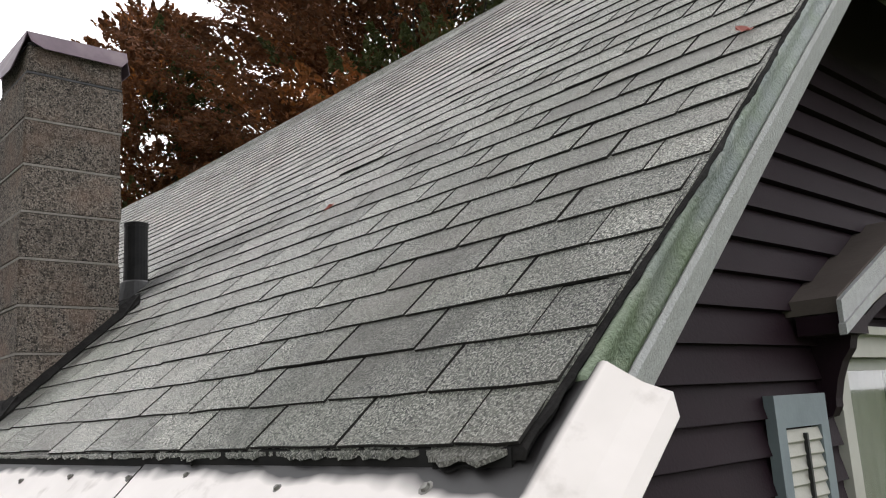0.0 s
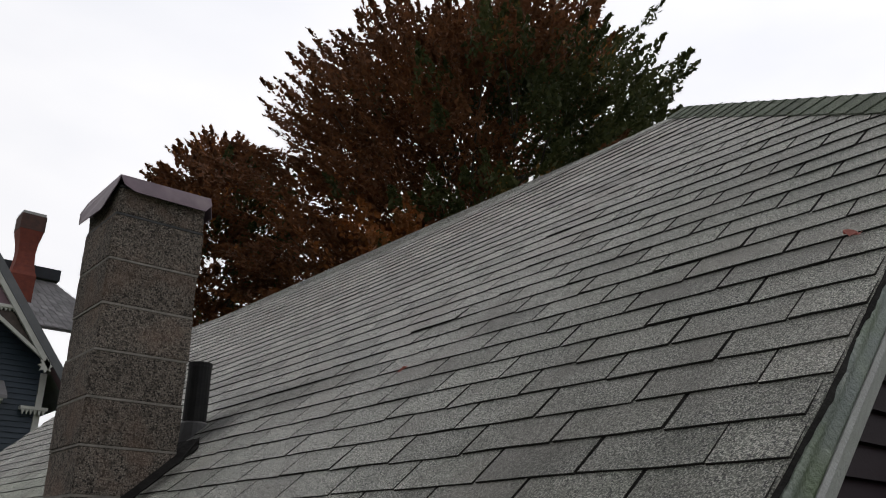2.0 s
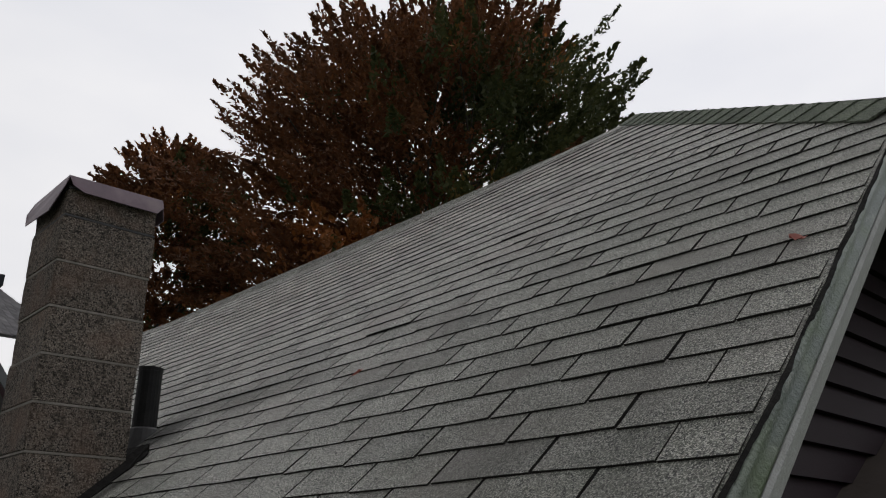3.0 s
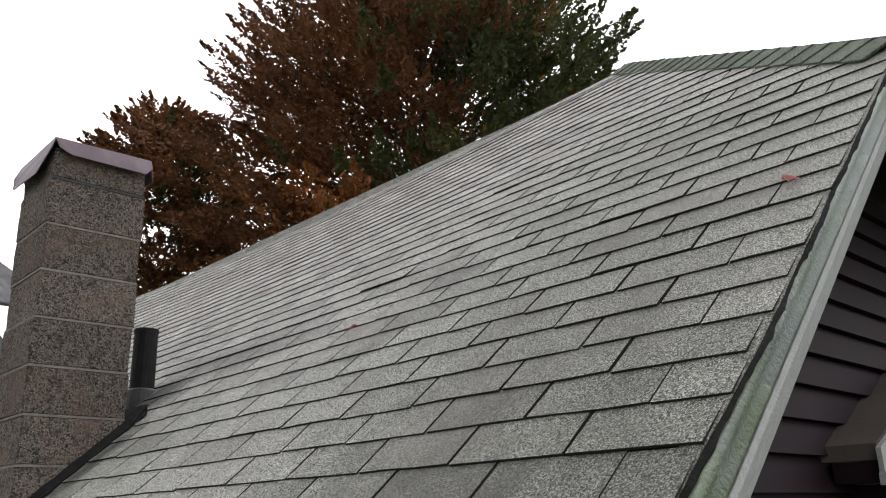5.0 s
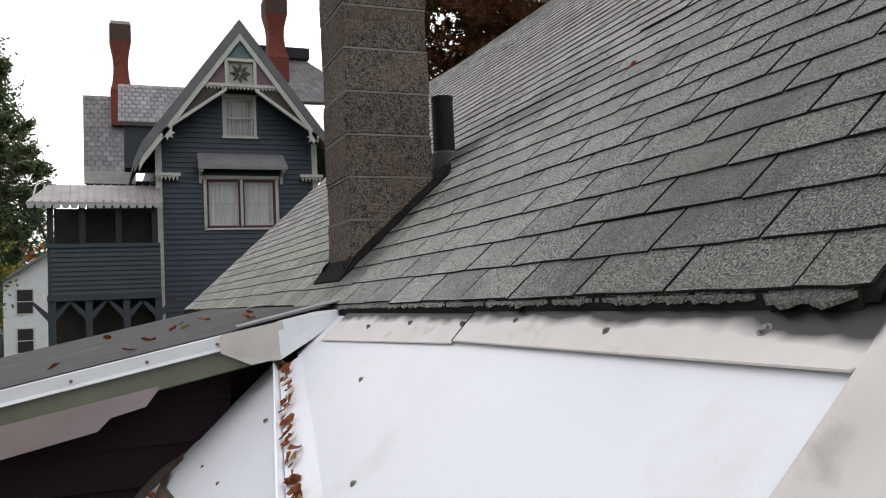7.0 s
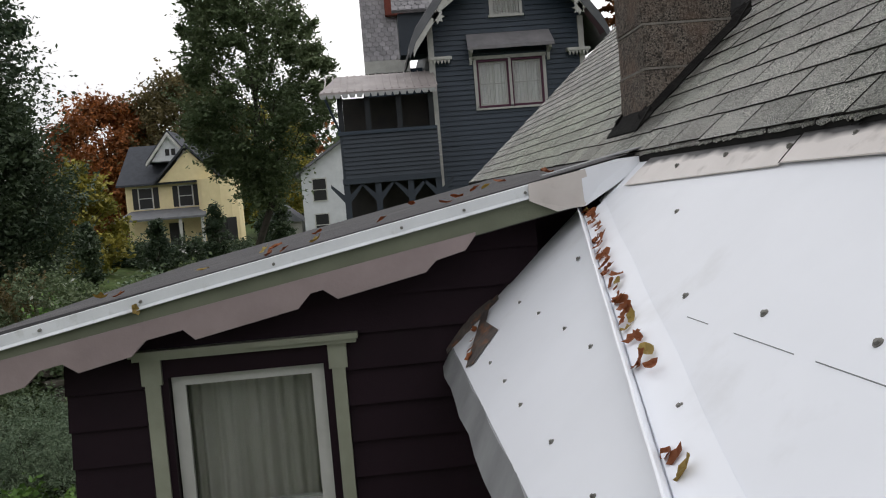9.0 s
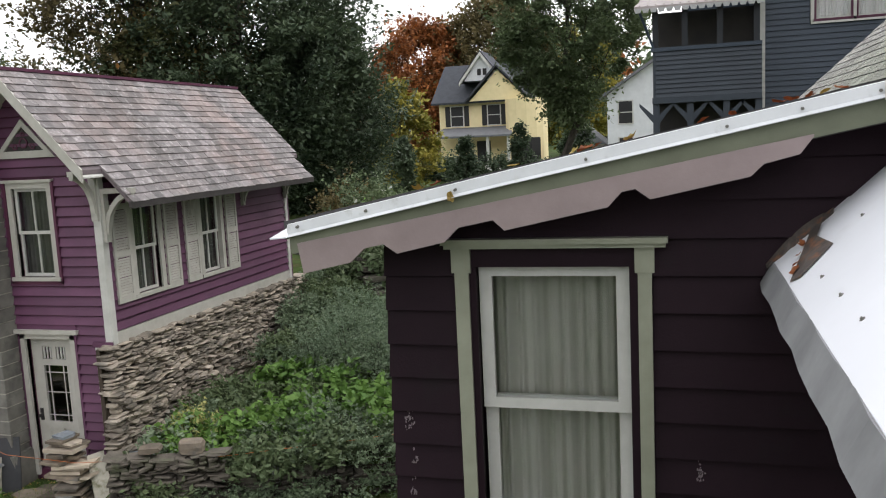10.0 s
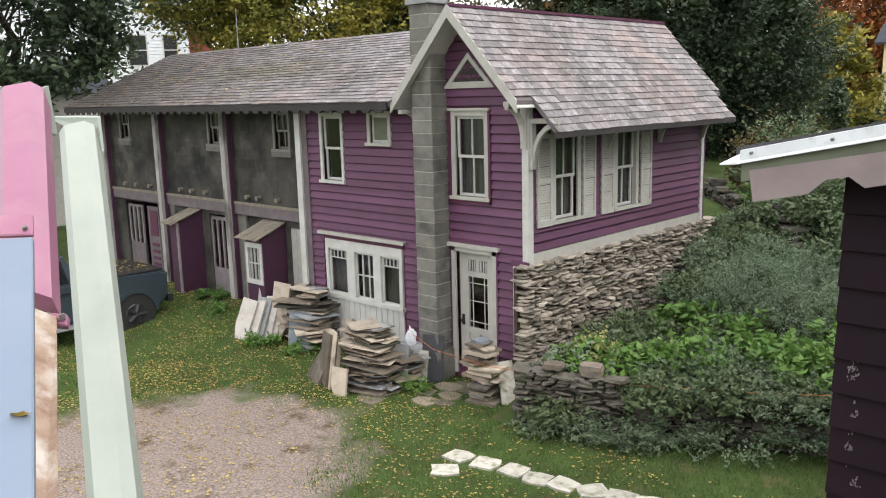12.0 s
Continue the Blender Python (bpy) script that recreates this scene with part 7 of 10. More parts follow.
tagged(new("storage_block", finish(b, "storage_block", M["slab_grey"])), "grey block beside the chimney foot", "block")

# ---- slates, laid last of this building ----
def slate_mesh(seed, material):
    r = random.Random(seed)
    b = bmesh.new()
    j = lambda a: r.uniform(-a, a)
    hexa(b, [(j(0.006), 0.003, 0.0), (j(0.006), 0.997, 0.0), (1.35, 0.997, -0.006), (1.35, 0.003, -0.006), (j(0.014), 0.012, 0.02), (j(0.014), 0.988, 0.02), (1.35, 0.99, 0.001), (1.35, 0.01, 0.001)])
    return finish(b, "slate", material)


sl = [slate_mesh(i, M["slate"]) for i in range(8)]
sl_data = [([v.co.copy() for v in me.vertices], [tuple(p.vertices) for p in me.polygons]) for me in sl]


def slate_roof(parent, org, up, alongv, nrow, expo, width, limits, part_test, seed):
    r = random.Random(seed)
    upv, al = Vector(up).normalized(), Vector(alongv).normalized()
    nrm = upv.cross(al)
    if nrm.z < 0:
        nrm = -nrm
    rv, rf = [], []
    for i in range(nrow):
        lo, hi = limits(i)
        s = lo - (width / 2 if i % 2 else 0)
        while s < hi:
            a, b = max(s, lo), min(s + width * r.uniform(0.9, 1.1), hi)
            if b - a > 0.05:
                m = Matrix((upv * expo, al * (b - a), nrm)).transposed().to_4x4()
                m.translation = Vector(org) + upv * (expo * i + r.uniform(-0.006, 0.006)) + al * a + nrm * r.uniform(0, 0.006)
                k = r.randrange(8)
                if part_test(i, a):
                    ob = new("slate", sl[k])
                    ob.parent = parent
                    ob.matrix_basis = m
                else:
                    o = len(rv)
                    rv.extend(m @ v for v in sl_data[k][0])
                    rf.extend(tuple(q + o for q in f) for f in sl_data[k][1])
            s = b
    me = bpy.data.meshes.new("slate_field")
    me.from_pydata(rv, [], rf)
    me.materials.append(M["slate_rest"])
    tagged(part("slate_field", me, None, parent), kind="stuff")


slate_roof(gable_roof, (-7.28, 0, gable_z(-7.28)), (-1, 0, GS), (0, 1, 0), 18, 0.14, 0.2, lambda i: (9.86, 15.6) if i < 5 else (9.44, 15.86), lambda i, a: a < 12.4, 31)
slate_roof(gable_roof, (-10.35, 0, gable_z(-10.35)), (1, 0, GS), (0, 1, 0), 14, 0.14, 0.2, lambda i: (9.44, 9.6 + i * 0.25), lambda i, a: False, 32)
slate_roof(long_roof, (0, 9.38, 4.705), (0, 1, 0.418), (1, 0, 0), 24, 0.153, 0.26, lambda i: (-22.85 - i * 0.015, -10.25 + i * 0.05), lambda i, a: False, 33)


# ---- the blue gabled house next door ----
blue = thing("blue_house", "dark blue Victorian house with white gable ornament", "house")
BY = 20.4
BW = front(0.0, BY)
b_holes = [(3.08, 3.74, 9.2, 10.12), (2.64, 3.33, 7.05, 8.1), (3.47, 4.16, 7.05, 8.1)]
bm = bmesh.new()
wall_body(bm, BW, 1.55, 5.21, 1.0, 9.2, 0.2, b_holes[1:])
for a, b in ((1.55, 3.08), (3.74, 5.21)):
    k = 6
    for i in range(k):
        xa, xb = a + (b - a) * i / k, a + (b - a) * (i + 1) / k
        za, zb = 11.64 - 1.34 * abs(xa - 3.38), 11.64 - 1.34 * abs(xb - 3.38)
        hexa(bm, [(xa, BY, 9.2), (xb, BY, 9.2), (xb, BY + 0.2, 9.2), (xa, BY + 0.2, 9.2),
                  (xa, BY, max(9.21, za)), (xb, BY, max(9.21, zb)), (xb, BY + 0.2, max(9.21, zb)), (xa, BY + 0.2, max(9.21, za))])
prism(bm, [(3.08, BY, 10.12), (3.74, BY, 10.12), (3.74, BY, 11.15), (3.42, BY, 11.65), (3.08, BY, 11.15)], [(3.08, BY + 0.2, 10.12), (3.74, BY + 0.2, 10.12), (3.74, BY + 0.2, 11.15), (3.42, BY + 0.2, 11.65), (3.08, BY + 0.2, 11.15)])
part("front_wall", bm, M["blue_siding"], blue, "dark blue clapboard gable front")
clapboards(blue, BW, 1.6, 5.13, 3.5, 11.3, 0.12, M["blue_siding"], [(2.95, 3.87, 9.05, 10.3), (2.5, 4.3, 6.95, 8.3)], joined=True,
           span=lambda z: (1.6, 5.13) if z < 9.1 else (max(1.6, 3.38 - (11.64 - z) / 1.34), min(5.13, 3.38 + (11.64 - z) / 1.34)))
bm = bmesh.new()
box(bm, 1.55, 1.75, BY + 0.2, 28, 1.0, 9.2)
box(bm, 5.01, 5.21, BY + 0.2, 28, 1.0, 9.2)
part("side_walls", bm, M["blue_siding"], blue)
part("corner_board", bmesh_box_local(BW, 1.46, 1.6, -0.02, 0.05, 1.5, 9.1), M["trim_white"], blue)
part("corner_board", bmesh_box_local(BW, 5.135, 5.27, -0.02, 0.05, 1.5, 9.05), M["trim_white"], blue)
for u, z, w, h in ((3.08, 9.2, 0.66, 0.92),):
    sash_window(blue, BW, u, z, w, h, M["trim_white"], M["trim_white"], cols=1, drape=M["curtain"], cw=0.07, head=0.03)
for u in (2.64, 3.47):
    win2 = sash_window(blue, BW, u, 7.05, 0.69, 1.05, M["trim_white"], M["maroon"], cols=2, rows=2, drape=M["curtain_white"], cw=0.05, head=0, single=True)
bm = bmesh.new()
for a, b, c, d in ((2.52, 2.59, 6.98, 8.2), (4.21, 4.28, 6.98, 8.2), (3.37, 3.43, 6.98, 8.2), (2.52, 4.28, 6.95, 7.0), (2.5, 4.3, 8.16, 8.24)):
    lbox(bm, BW, a, b, 0.0, 0.07, c, d)
part("double_window_trim", bm, M["trim_white"], blue)
bm = bmesh.new()
prism(bm, [(2.4, BY, 8.8), (4.42, BY, 8.8), (4.45, BY - 0.45, 8.42), (2.37, BY - 0.45, 8.42)], [(2.4, BY, 8.7), (4.42, BY, 8.7), (4.45, BY - 0.45, 8.34), (2.37, BY - 0.45, 8.34)])
hd = part("window_hood", bm, M["grey_roof"], blue, "slate covered hood over the paired windows")
for u in (2.46, 4.36):
    bm = bmesh.new()
    prof = [(0.0, 8.4), (0.4, 8.36), (0.4, 8.3), (0.12, 8.22), (0.06, 8.05), (0.0, 8.05)]
    prism(bm, [BW(u - 0.03, n, z) for n, z in prof], [BW(u + 0.03, n, z) for n, z in prof])
    part("hood_bracket", bm, M["trim_white"], hd)
# steep gable roof with overhang, kicked out at the eaves
GX, GS = 3.38, 1.34


def gable_line(u, top):
    """Height under the gable at a distance from its middle; the eaves steepen at the foot."""
    return top - GS * u - 0.9 * max(0.0, u - 2.22)


def gable_band(y0, y1, top, bottom, u_end, s):
    b = bmesh.new()
    us = [0.0, 0.8, 1.6] + [u for u in (2.22, 2.32) if u < u_end] + [u_end]
    for a, c in zip(us, us[1:]):
        pr_ = [(GX + s * a, gable_line(a, top)), (GX + s * c, gable_line(c, top)), (GX + s * c, gable_line(c, bottom)), (GX + s * a, gable_line(a, bottom))]
        prism(b, [(x, y0, z) for x, z in pr_], [(x, y1, z) for x, z in pr_])
    return b


for s in (1, -1):
    part("gable_roof", gable_band(19.79, 24.0, 11.88, 11.75, 2.4, s), M["grey_roof"], blue)
    part("rake_board", gable_band(19.74, 19.787, 11.86, 11.56, 2.4, s), M["porch_roof"], blue)
    part("rake_soffit", gable_band(19.79, 20.38, 11.748, 11.7, 2.3, s), M["mauve_panel"], blue)
    part("inner_rake", gable_band(19.76, 19.84, 11.555, 11.37, 2.3 if s < 0 else 1.76, s), M["trim_white"], blue)
    bm = bmesh.new()
    a, c = (GX + s * 0.33, 10.25), (GX + s * 1.64, 9.31)
    prism(bm, [(a[0], 19.78, a[1]), (c[0], 19.78, c[1]), (c[0], 19.78, c[1] - 0.09), (a[0], 19.78, a[1] - 0.09)], [(a[0], 19.85, a[1]), (c[0], 19.85, c[1]), (c[0], 19.85, c[1] - 0.09), (a[0], 19.85, a[1] - 0.09)])
    part("truss_arm", bm, M["trim_white"], blue)
    bm = bmesh.new()
    lprism(bm, front(0, 19.9), [(GX + s * 0.46, 10.22), (GX + s * 0.84, 10.22), (GX + s * 1.5, 9.35)], 0.0, 0.03)
    part("truss_panel", bm, M["star_wood"], blue)
    bm = bmesh.new()
    lprism(bm, front(0, 19.82), [(GX + s * 1.68 + q * math.cos(k * math.pi / 8), 9.12 + q * math.sin(k * math.pi / 8)) for k in range(16) for q in ((0.17, 0.1)[k % 2],)], 0.0, 0.06)
    part("rosette", bm, M["trim_white"], blue)
    bm = bmesh.new()
    lprism(bm, front(0, 19.88), [(GX + s * 0.37, 10.34), (GX + s * 0.78, 10.34), (GX + s * 0.37, 10.85)], 0.0, 0.03)
    part("side_panel", bm, M["mauve_panel"], blue)
    # small carved shelf on the corner board
    u = GX + s * 1.68
    shelf = part("corner_shelf", bmesh_box_local(BW, u - 0.26, u + 0.3, 0.05, 0.24, 8.2, 8.27), M["trim_white"], blue, "white carved shelf at the corner")
    bm = bmesh.new()
    for i in range(6):
        lprism(bm, BW, [(u - 0.24 + i * 0.085, 8.197), (u - 0.16 + i * 0.085, 8.197), (u - 0.2 + i * 0.085, 8.09)], 0.17, 0.22)
    part("shelf_fringe", bm, M["trim_white"], shelf)
bm = bmesh.new()
lprism(bm, front(0, 19.88), [(GX - 0.3, 10.94), (GX + 0.3, 10.94), (GX, 11.36)], 0.0, 0.03)
part("top_panel", bm, M["teal_panel"], blue)
bm = bmesh.new()
lbox(bm, front(0, 19.84), GX - 0.38, GX + 0.38, -0.06, 0.05, 10.865, 10.938)
lbox(bm, front(0, 19.84), GX - 1.0, GX + 1.0, -0.06, 0.05, 10.26, 10.33)
for u in (-0.365, 0.295):
    lbox(bm, front(0, 19.84), GX + u, GX + u + 0.07, -0.06, 0.051, 10.33, 10.865)
part("ornament_frame", bm, M["trim_white"], blue)
part("ornament_panel", bmesh_box_local(front(0, 19.9), GX - 0.29, GX + 0.29, -0.02, 0.01, 10.33, 10.865), M["trim_cream"], blue)
for i in range(8):
    a = math.pi * i / 4
    bm = bmesh.new()
    c, s_ = math.cos(a), math.sin(a)
    o = (GX, 10.6)
    lprism(bm, front(0, 19.88), [(o[0] + 0.03 * c, o[1] + 0.03 * s_), (o[0] + 0.13 * c - 0.04 * s_, o[1] + 0.13 * s_ + 0.04 * c), (o[0] + 0.24 * c, o[1] + 0.24 * s_), (o[0] + 0.13 * c + 0.04 * s_, o[1] + 0.13 * s_ - 0.04 * c)], 0.002, 0.04)
    part("star_petal", bm, M["star_wood"], blue)
bm = bmesh.new()
x = GX - 0.98
while x < GX + 0.93:
    lprism(bm, front(0, 19.84), [(x, 10.258), (x + 0.085, 10.258), (x + 0.043, 10.19)], -0.02, 0.03)
    x += 0.085
part("dentil_fringe", bm, M["trim_white"], blue)


def red_chimney(x, y, z0, z1, w):
    b = bmesh.new()
    box(b, x - w * 0.55, x + w * 0.55, y - w * 0.55, y + w * 0.55, z0, z0 + (z1 - z0) * 0.28)
    k = [(0.28, 0.55), (0.34, 0.57), (0.38, 0.5), (0.46, 0.42), (0.58, 0.38), (0.68, 0.42), (0.76, 0.5), (0.81, 0.55)]
    for (t0, w0), (t1, w1) in zip(k, k[1:]):
        za, zb = z0 + (z1 - z0) * t0, z0 + (z1 - z0) * t1
        prism(b, [(x - w * w0, y - w * w0, za), (x + w * w0, y - w * w0, za), (x + w * w0, y + w * w0, za), (x - w * w0, y + w * w0, za)],
              [(x - w * w1, y - w * w1, zb), (x + w * w1, y - w * w1, zb), (x + w * w1, y + w * w1, zb), (x - w * w1, y + w * w1, zb)])
    chm = part("brick_chimney", b, M["brick_red"], blue, "tall waisted red brick chimney")
    b = bmesh.new()
    h = z1 - z0
    box(b, x - w * 0.56, x + w * 0.56, y - w * 0.56, y + w * 0.56, z0 + h * 0.81, z0 + h * 0.97)
    part("corbel", b, M["brick_dark"], chm)
    part("stone_cap", bmesh_box_local(front(0, 0), x - w * 0.52, x + w * 0.52, -(y + w * 0.52), -(y - w * 0.52), z0 + h * 0.97, z1), M["rake_grey"], chm)


red_chimney(4.77, 22.5, 10.9, 13.45, 0.53)
red_chimney(0.9, 25.0, 10.3, 13.25, 0.5)


def pattern_roof(name, p0, p1, p2, p3, rows, width, label=""):
    """Slated slope between eave p0-p1 and ridge p3-p2, in lapped courses."""
    a, b, c, d = (Vector(q) for q in (p0, p1, p2, p3))
    nrm = (b - a).cross(d - a).normalized()
    if nrm.z < 0:
        nrm = -nrm
    bm_ = bmesh.new()
    prism(bm_, [q - nrm * 0.08 for q in (a, b, c, d)], [q - nrm * 0.005 for q in (a, b, c, d)])
    base = part(name, bm_, M["grey_roof"], blue, label)
    v, f = [], []
    r = random.Random(3)
    for i in range(rows):
        t0, t1 = i / rows, min(1, (i + 1.25) / rows)
        l0, r0, l1, r1 = a.lerp(d, t0), b.lerp(c, t0), a.lerp(d, t1), b.lerp(c, t1)
        n = max(1, int((r0 - l0).length / width))
        for k in range(n + 1):
            s0, s1 = max(0, (k - (0.5 if i % 2 else 0)) / n), min(1, (k + 1 - (0.5 if i % 2 else 0)) / n)
            if s1 - s0 < 0.2 / n:
                continue
            g = (s1 - s0) * 0.03
            q = [l0.lerp(r0, s0 + g * 6), l0.lerp(r0, s1 - g * 6), l0.lerp(r0, s1 - g).lerp(l1.lerp(r1, s1 - g), 0.35), l1.lerp(r1, s1 - g), l1.lerp(r1, s0 + g), l0.lerp(r0, s0 + g).lerp(l1.lerp(r1, s0 + g), 0.35)]
            o = len(v)
            v.extend([p_ + nrm * (0.02 if j < 3 or j == 5 else 0.004) for j, p_ in enumerate(q)])
            f.append(tuple(range(o, o + 6)))
    me_ = bpy.data.meshes.new("slates")
    me_.from_pydata(v, [], f)
    me_.materials.append(M["grey_roof"])
    tagged(part("slate_field", me_, None, base), kind="stuff")


pattern_roof("dormer_roof", (0.7, 21.4, 9.68), (2.6, 21.4, 9.68), (2.6, 22.4, 10.85), (0.75, 22.4, 10.85), 9, 0.16)
bm = bmesh.new()
box(bm, 0.85, 1.9, 21.6, 22.3, 8.6, 9.65)
part("dormer_wall", bm, M["blue_lower"], blue)
pattern_roof("rear_roof", (-0.1, 24.4, 8.95), (2.2, 24.4, 8.95), (2.2, 25.4, 11.25), (-0.1, 25.4, 11.25), 16, 0.18)
bm = bmesh.new()
box(bm, -0.05, 2.2, 24.5, 26.0, 1.0, 8.7)
part("rear_wall", bm, M["blue_siding"], blue)
part("rear_eave", bmesh_box_local(front(0, 24.4), -0.1, 1.2, -0.1, 0.05, 8.6, 8.95), M["trim_white"], blue)
pattern_roof("side_roof", (4.6, 21.5, 10.4), (7.3, 21.5, 10.4), (5.75, 23.2, 12.0), (4.6, 23.2, 12.0), 12, 0.18)
part("side_roof_curb", bmesh_box_local(front(0, 23.2), 4.3, 5.85, -0.3, 0.12, 12.03, 12.33), M["dark_roof"], blue)
# two-storey porch at the side
bm = bmesh.new()
prism(bm, [(-1.15, 19.2, 7.48), (1.5, 19.2, 7.45), (1.5, 20.6, 8.02), (-0.8, 20.6, 8.02)], [(-1.15, 19.2, 7.42), (1.5, 19.2, 7.39), (1.5, 20.6, 7.95), (-0.8, 20.6, 7.95)])
pr = part("porch_roof", bm, M["tin"], blue, "ribbed weathered tin porch roof")
bm = bmesh.new()
for i in range(16):
    x = -1.05 + i * 0.17
    prism(bm, [(x, 19.2, 7.48), (x + 0.03, 19.2, 7.48), (x + 0.03 + 0.0, 20.6, 8.025), (x, 20.6, 8.025)], [(x, 19.2, 7.5), (x + 0.03, 19.2, 7.5), (x + 0.03, 20.6, 8.045), (x, 20.6, 8.045)])
part("roof_ribs", bm, M["tin"], pr)
bm = bmesh.new()
x = -1.15
while x < 1.45:
    lprism(bm, front(0, 19.2), [(x, 7.43), (x + 0.16, 7.43), (x + 0.13, 7.34), (x + 0.03, 7.34)], -0.02, 0.02)
    x += 0.165
part("porch_fringe", bm, M["rake_grey"], pr)
bm = bmesh.new()
box(bm, -0.78, -0.7, 19.4, 20.7, 5.5, 6.55)
box(bm, -0.7, 1.46, 19.4, 19.48, 5.5, 6.55)
part("porch_parapet", bm, M["blue_lower"], blue, "blue-grey boarded porch parapet")
clapboards(blue, front(0, 19.4), -0.72, 1.46, 5.52, 6.5, 0.1, M["blue_lower"], joined=True)
part("parapet_rail", bmesh_box_local(front(0, 19.38), -0.82, 1.46, -0.12, 0.03, 6.52, 6.6), M["blue_siding"], blue)
for u in (-0.72, -0.1, 0.62, 1.36):
    part("porch_post", bmesh_box_local(front(0, 19.42), u - 0.06, u + 0.06, -0.1, 0.02, 6.55, 7.42), M["porch_shade"], blue)
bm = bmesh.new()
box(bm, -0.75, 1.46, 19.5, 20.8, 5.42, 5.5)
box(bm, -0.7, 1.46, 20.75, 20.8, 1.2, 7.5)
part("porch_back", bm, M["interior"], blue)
for u in (-0.72, 0.0, 0.75, 1.4):
    bm = bmesh.new()
    lbox(bm, front(0, 19.45), u - 0.07, u + 0.07, -0.1, 0.03, 1.5, 5.45)
    for s in (-1, 1):
        prism(bm, [front(0, 19.45)(u, 0.02, 4.9), front(0, 19.45)(u + s * 0.36, 0.02, 5.35), front(0, 19.45)(u + s * 0.36, 0.02, 5.43), front(0, 19.45)(u, 0.02, 5.1)],
              [front(0, 19.45)(u, -0.05, 4.9), front(0, 19.45)(u + s * 0.36, -0.05, 5.35), front(0, 19.45)(u + s * 0.36, -0.05, 5.43), front(0, 19.45)(u, -0.05, 5.1)])
    part("lower_post", bm, M["blue_lower"], blue)
part("lower_beam", bmesh_box_local(front(0, 19.4), -0.8, 1.46, -0.1, 0.03, 5.4, 5.53), M["blue_lower"], blue)
bm = bmesh.new()
tube(bm, (-1.05, 19.22, 7.4), (-0.76, 19.42, 6.6), 0.03, 0.03, 6)
part("porch_strut", bm, M["blue_siding"], pr)


# ---- farther houses ----
def far_window(parent, Wf, u, z, w, h, shut=False):
    win_ = part("window", bmesh_box_local(Wf, u - 0.08, u + w + 0.08, 0.0, 0.06, z - 0.08, z + h + 0.08), M["trim_white"], parent)
    part("pane", bmesh_box_local(Wf, u, u + w, 0.06, 0.066, z, z + h), M["shutter_black"], win_)
    part("bar", bmesh_box_local(Wf, u, u + w, 0.066, 0.09, z + h / 2 - 0.03, z + h / 2 + 0.03), M["trim_white"], win_)
    if shut:
        for a in (u - 0.5, u + w + 0.1):
            part("shutter", bmesh_box_local(Wf, a, a + 0.4, 0.0, 0.05, z - 0.05, z + h + 0.05), M["shutter_black"], win_)


yel = thing("yellow_house", "pale yellow house with charcoal roof and white porch", "house")
YB = 1.5
YW = front(0, 55.0)
bm = bmesh.new()
box(bm, -16.6, -9.2, 55.0, 63.0, YB, 7.1)
part("walls", bm, M["yellow_siding"], yel)
clapboards(yel, YW, -16.6, -9.2, YB, 7.1, 0.16, M["yellow_siding"], joined=True)
bm = bmesh.new()
prism(bm, [(-17.1, 54.4, 7.0), (-8.7, 54.4, 7.0), (-8.7, 59.0, 10.2), (-17.1, 59.0, 10.2)], [(-17.1, 54.4, 6.85), (-8.7, 54.4, 6.85), (-8.7, 59.0, 10.0), (-17.1, 59.0, 10.0)])
prism(bm, [(-17.1, 63.6, 7.0), (-8.7, 63.6, 7.0), (-8.7, 59.0, 10.2), (-17.1, 59.0, 10.2)], [(-17.1, 63.6, 6.85), (-8.7, 63.6, 6.85), (-8.7, 59.0, 10.0), (-17.1, 59.0, 10.0)])
part("roof", bm, M["dark_roof"], yel)
bm = bmesh.new()
prism(bm, [(-13.9, 54.3, 7.0), (-9.4, 54.3, 7.0), (-11.6, 54.3, 9.3)], [(-13.9, 54.7, 7.0), (-9.4, 54.7, 7.0), (-11.6, 54.7, 9.3)])
part("cross_gable", bm, M["yellow_siding"], yel)
bm = bmesh.new()
for s in (-1, 1):
    prism(bm, [(-11.65, 54.0, 9.55), (-11.65 + s * 2.6, 54.0, 6.85), (-11.65 + s * 2.6, 58.5, 6.85), (-11.65, 58.5, 9.55)], [(-11.65, 54.0, 9.75), (-11.65 + s * 2.6, 54.0, 7.0), (-11.65 + s * 2.6, 58.5, 7.0), (-11.65, 58.5, 9.75)])
part("cross_roof", bm, M["dark_roof"], yel)
bm = bmesh.new()
prism(bm, [(-14.4, 54.8, 8.6), (-11.6, 54.8, 8.6), (-13.0, 54.8, 10.5)], [(-14.4, 57.8, 8.6), (-11.6, 57.8, 8.6), (-13.0, 57.8, 10.5)])
dm = part("attic_gable", bm, M["white_siding"], yel, "white shingled attic gable with small windows")
bm = bmesh.new()
for a in (-13.3, -12.85):
    lbox(bm, front(0, 54.8), a, a + 0.3, 0.0, 0.03, 9.0, 9.5)
part("attic_lights", bm, M["shutter_black"], dm)
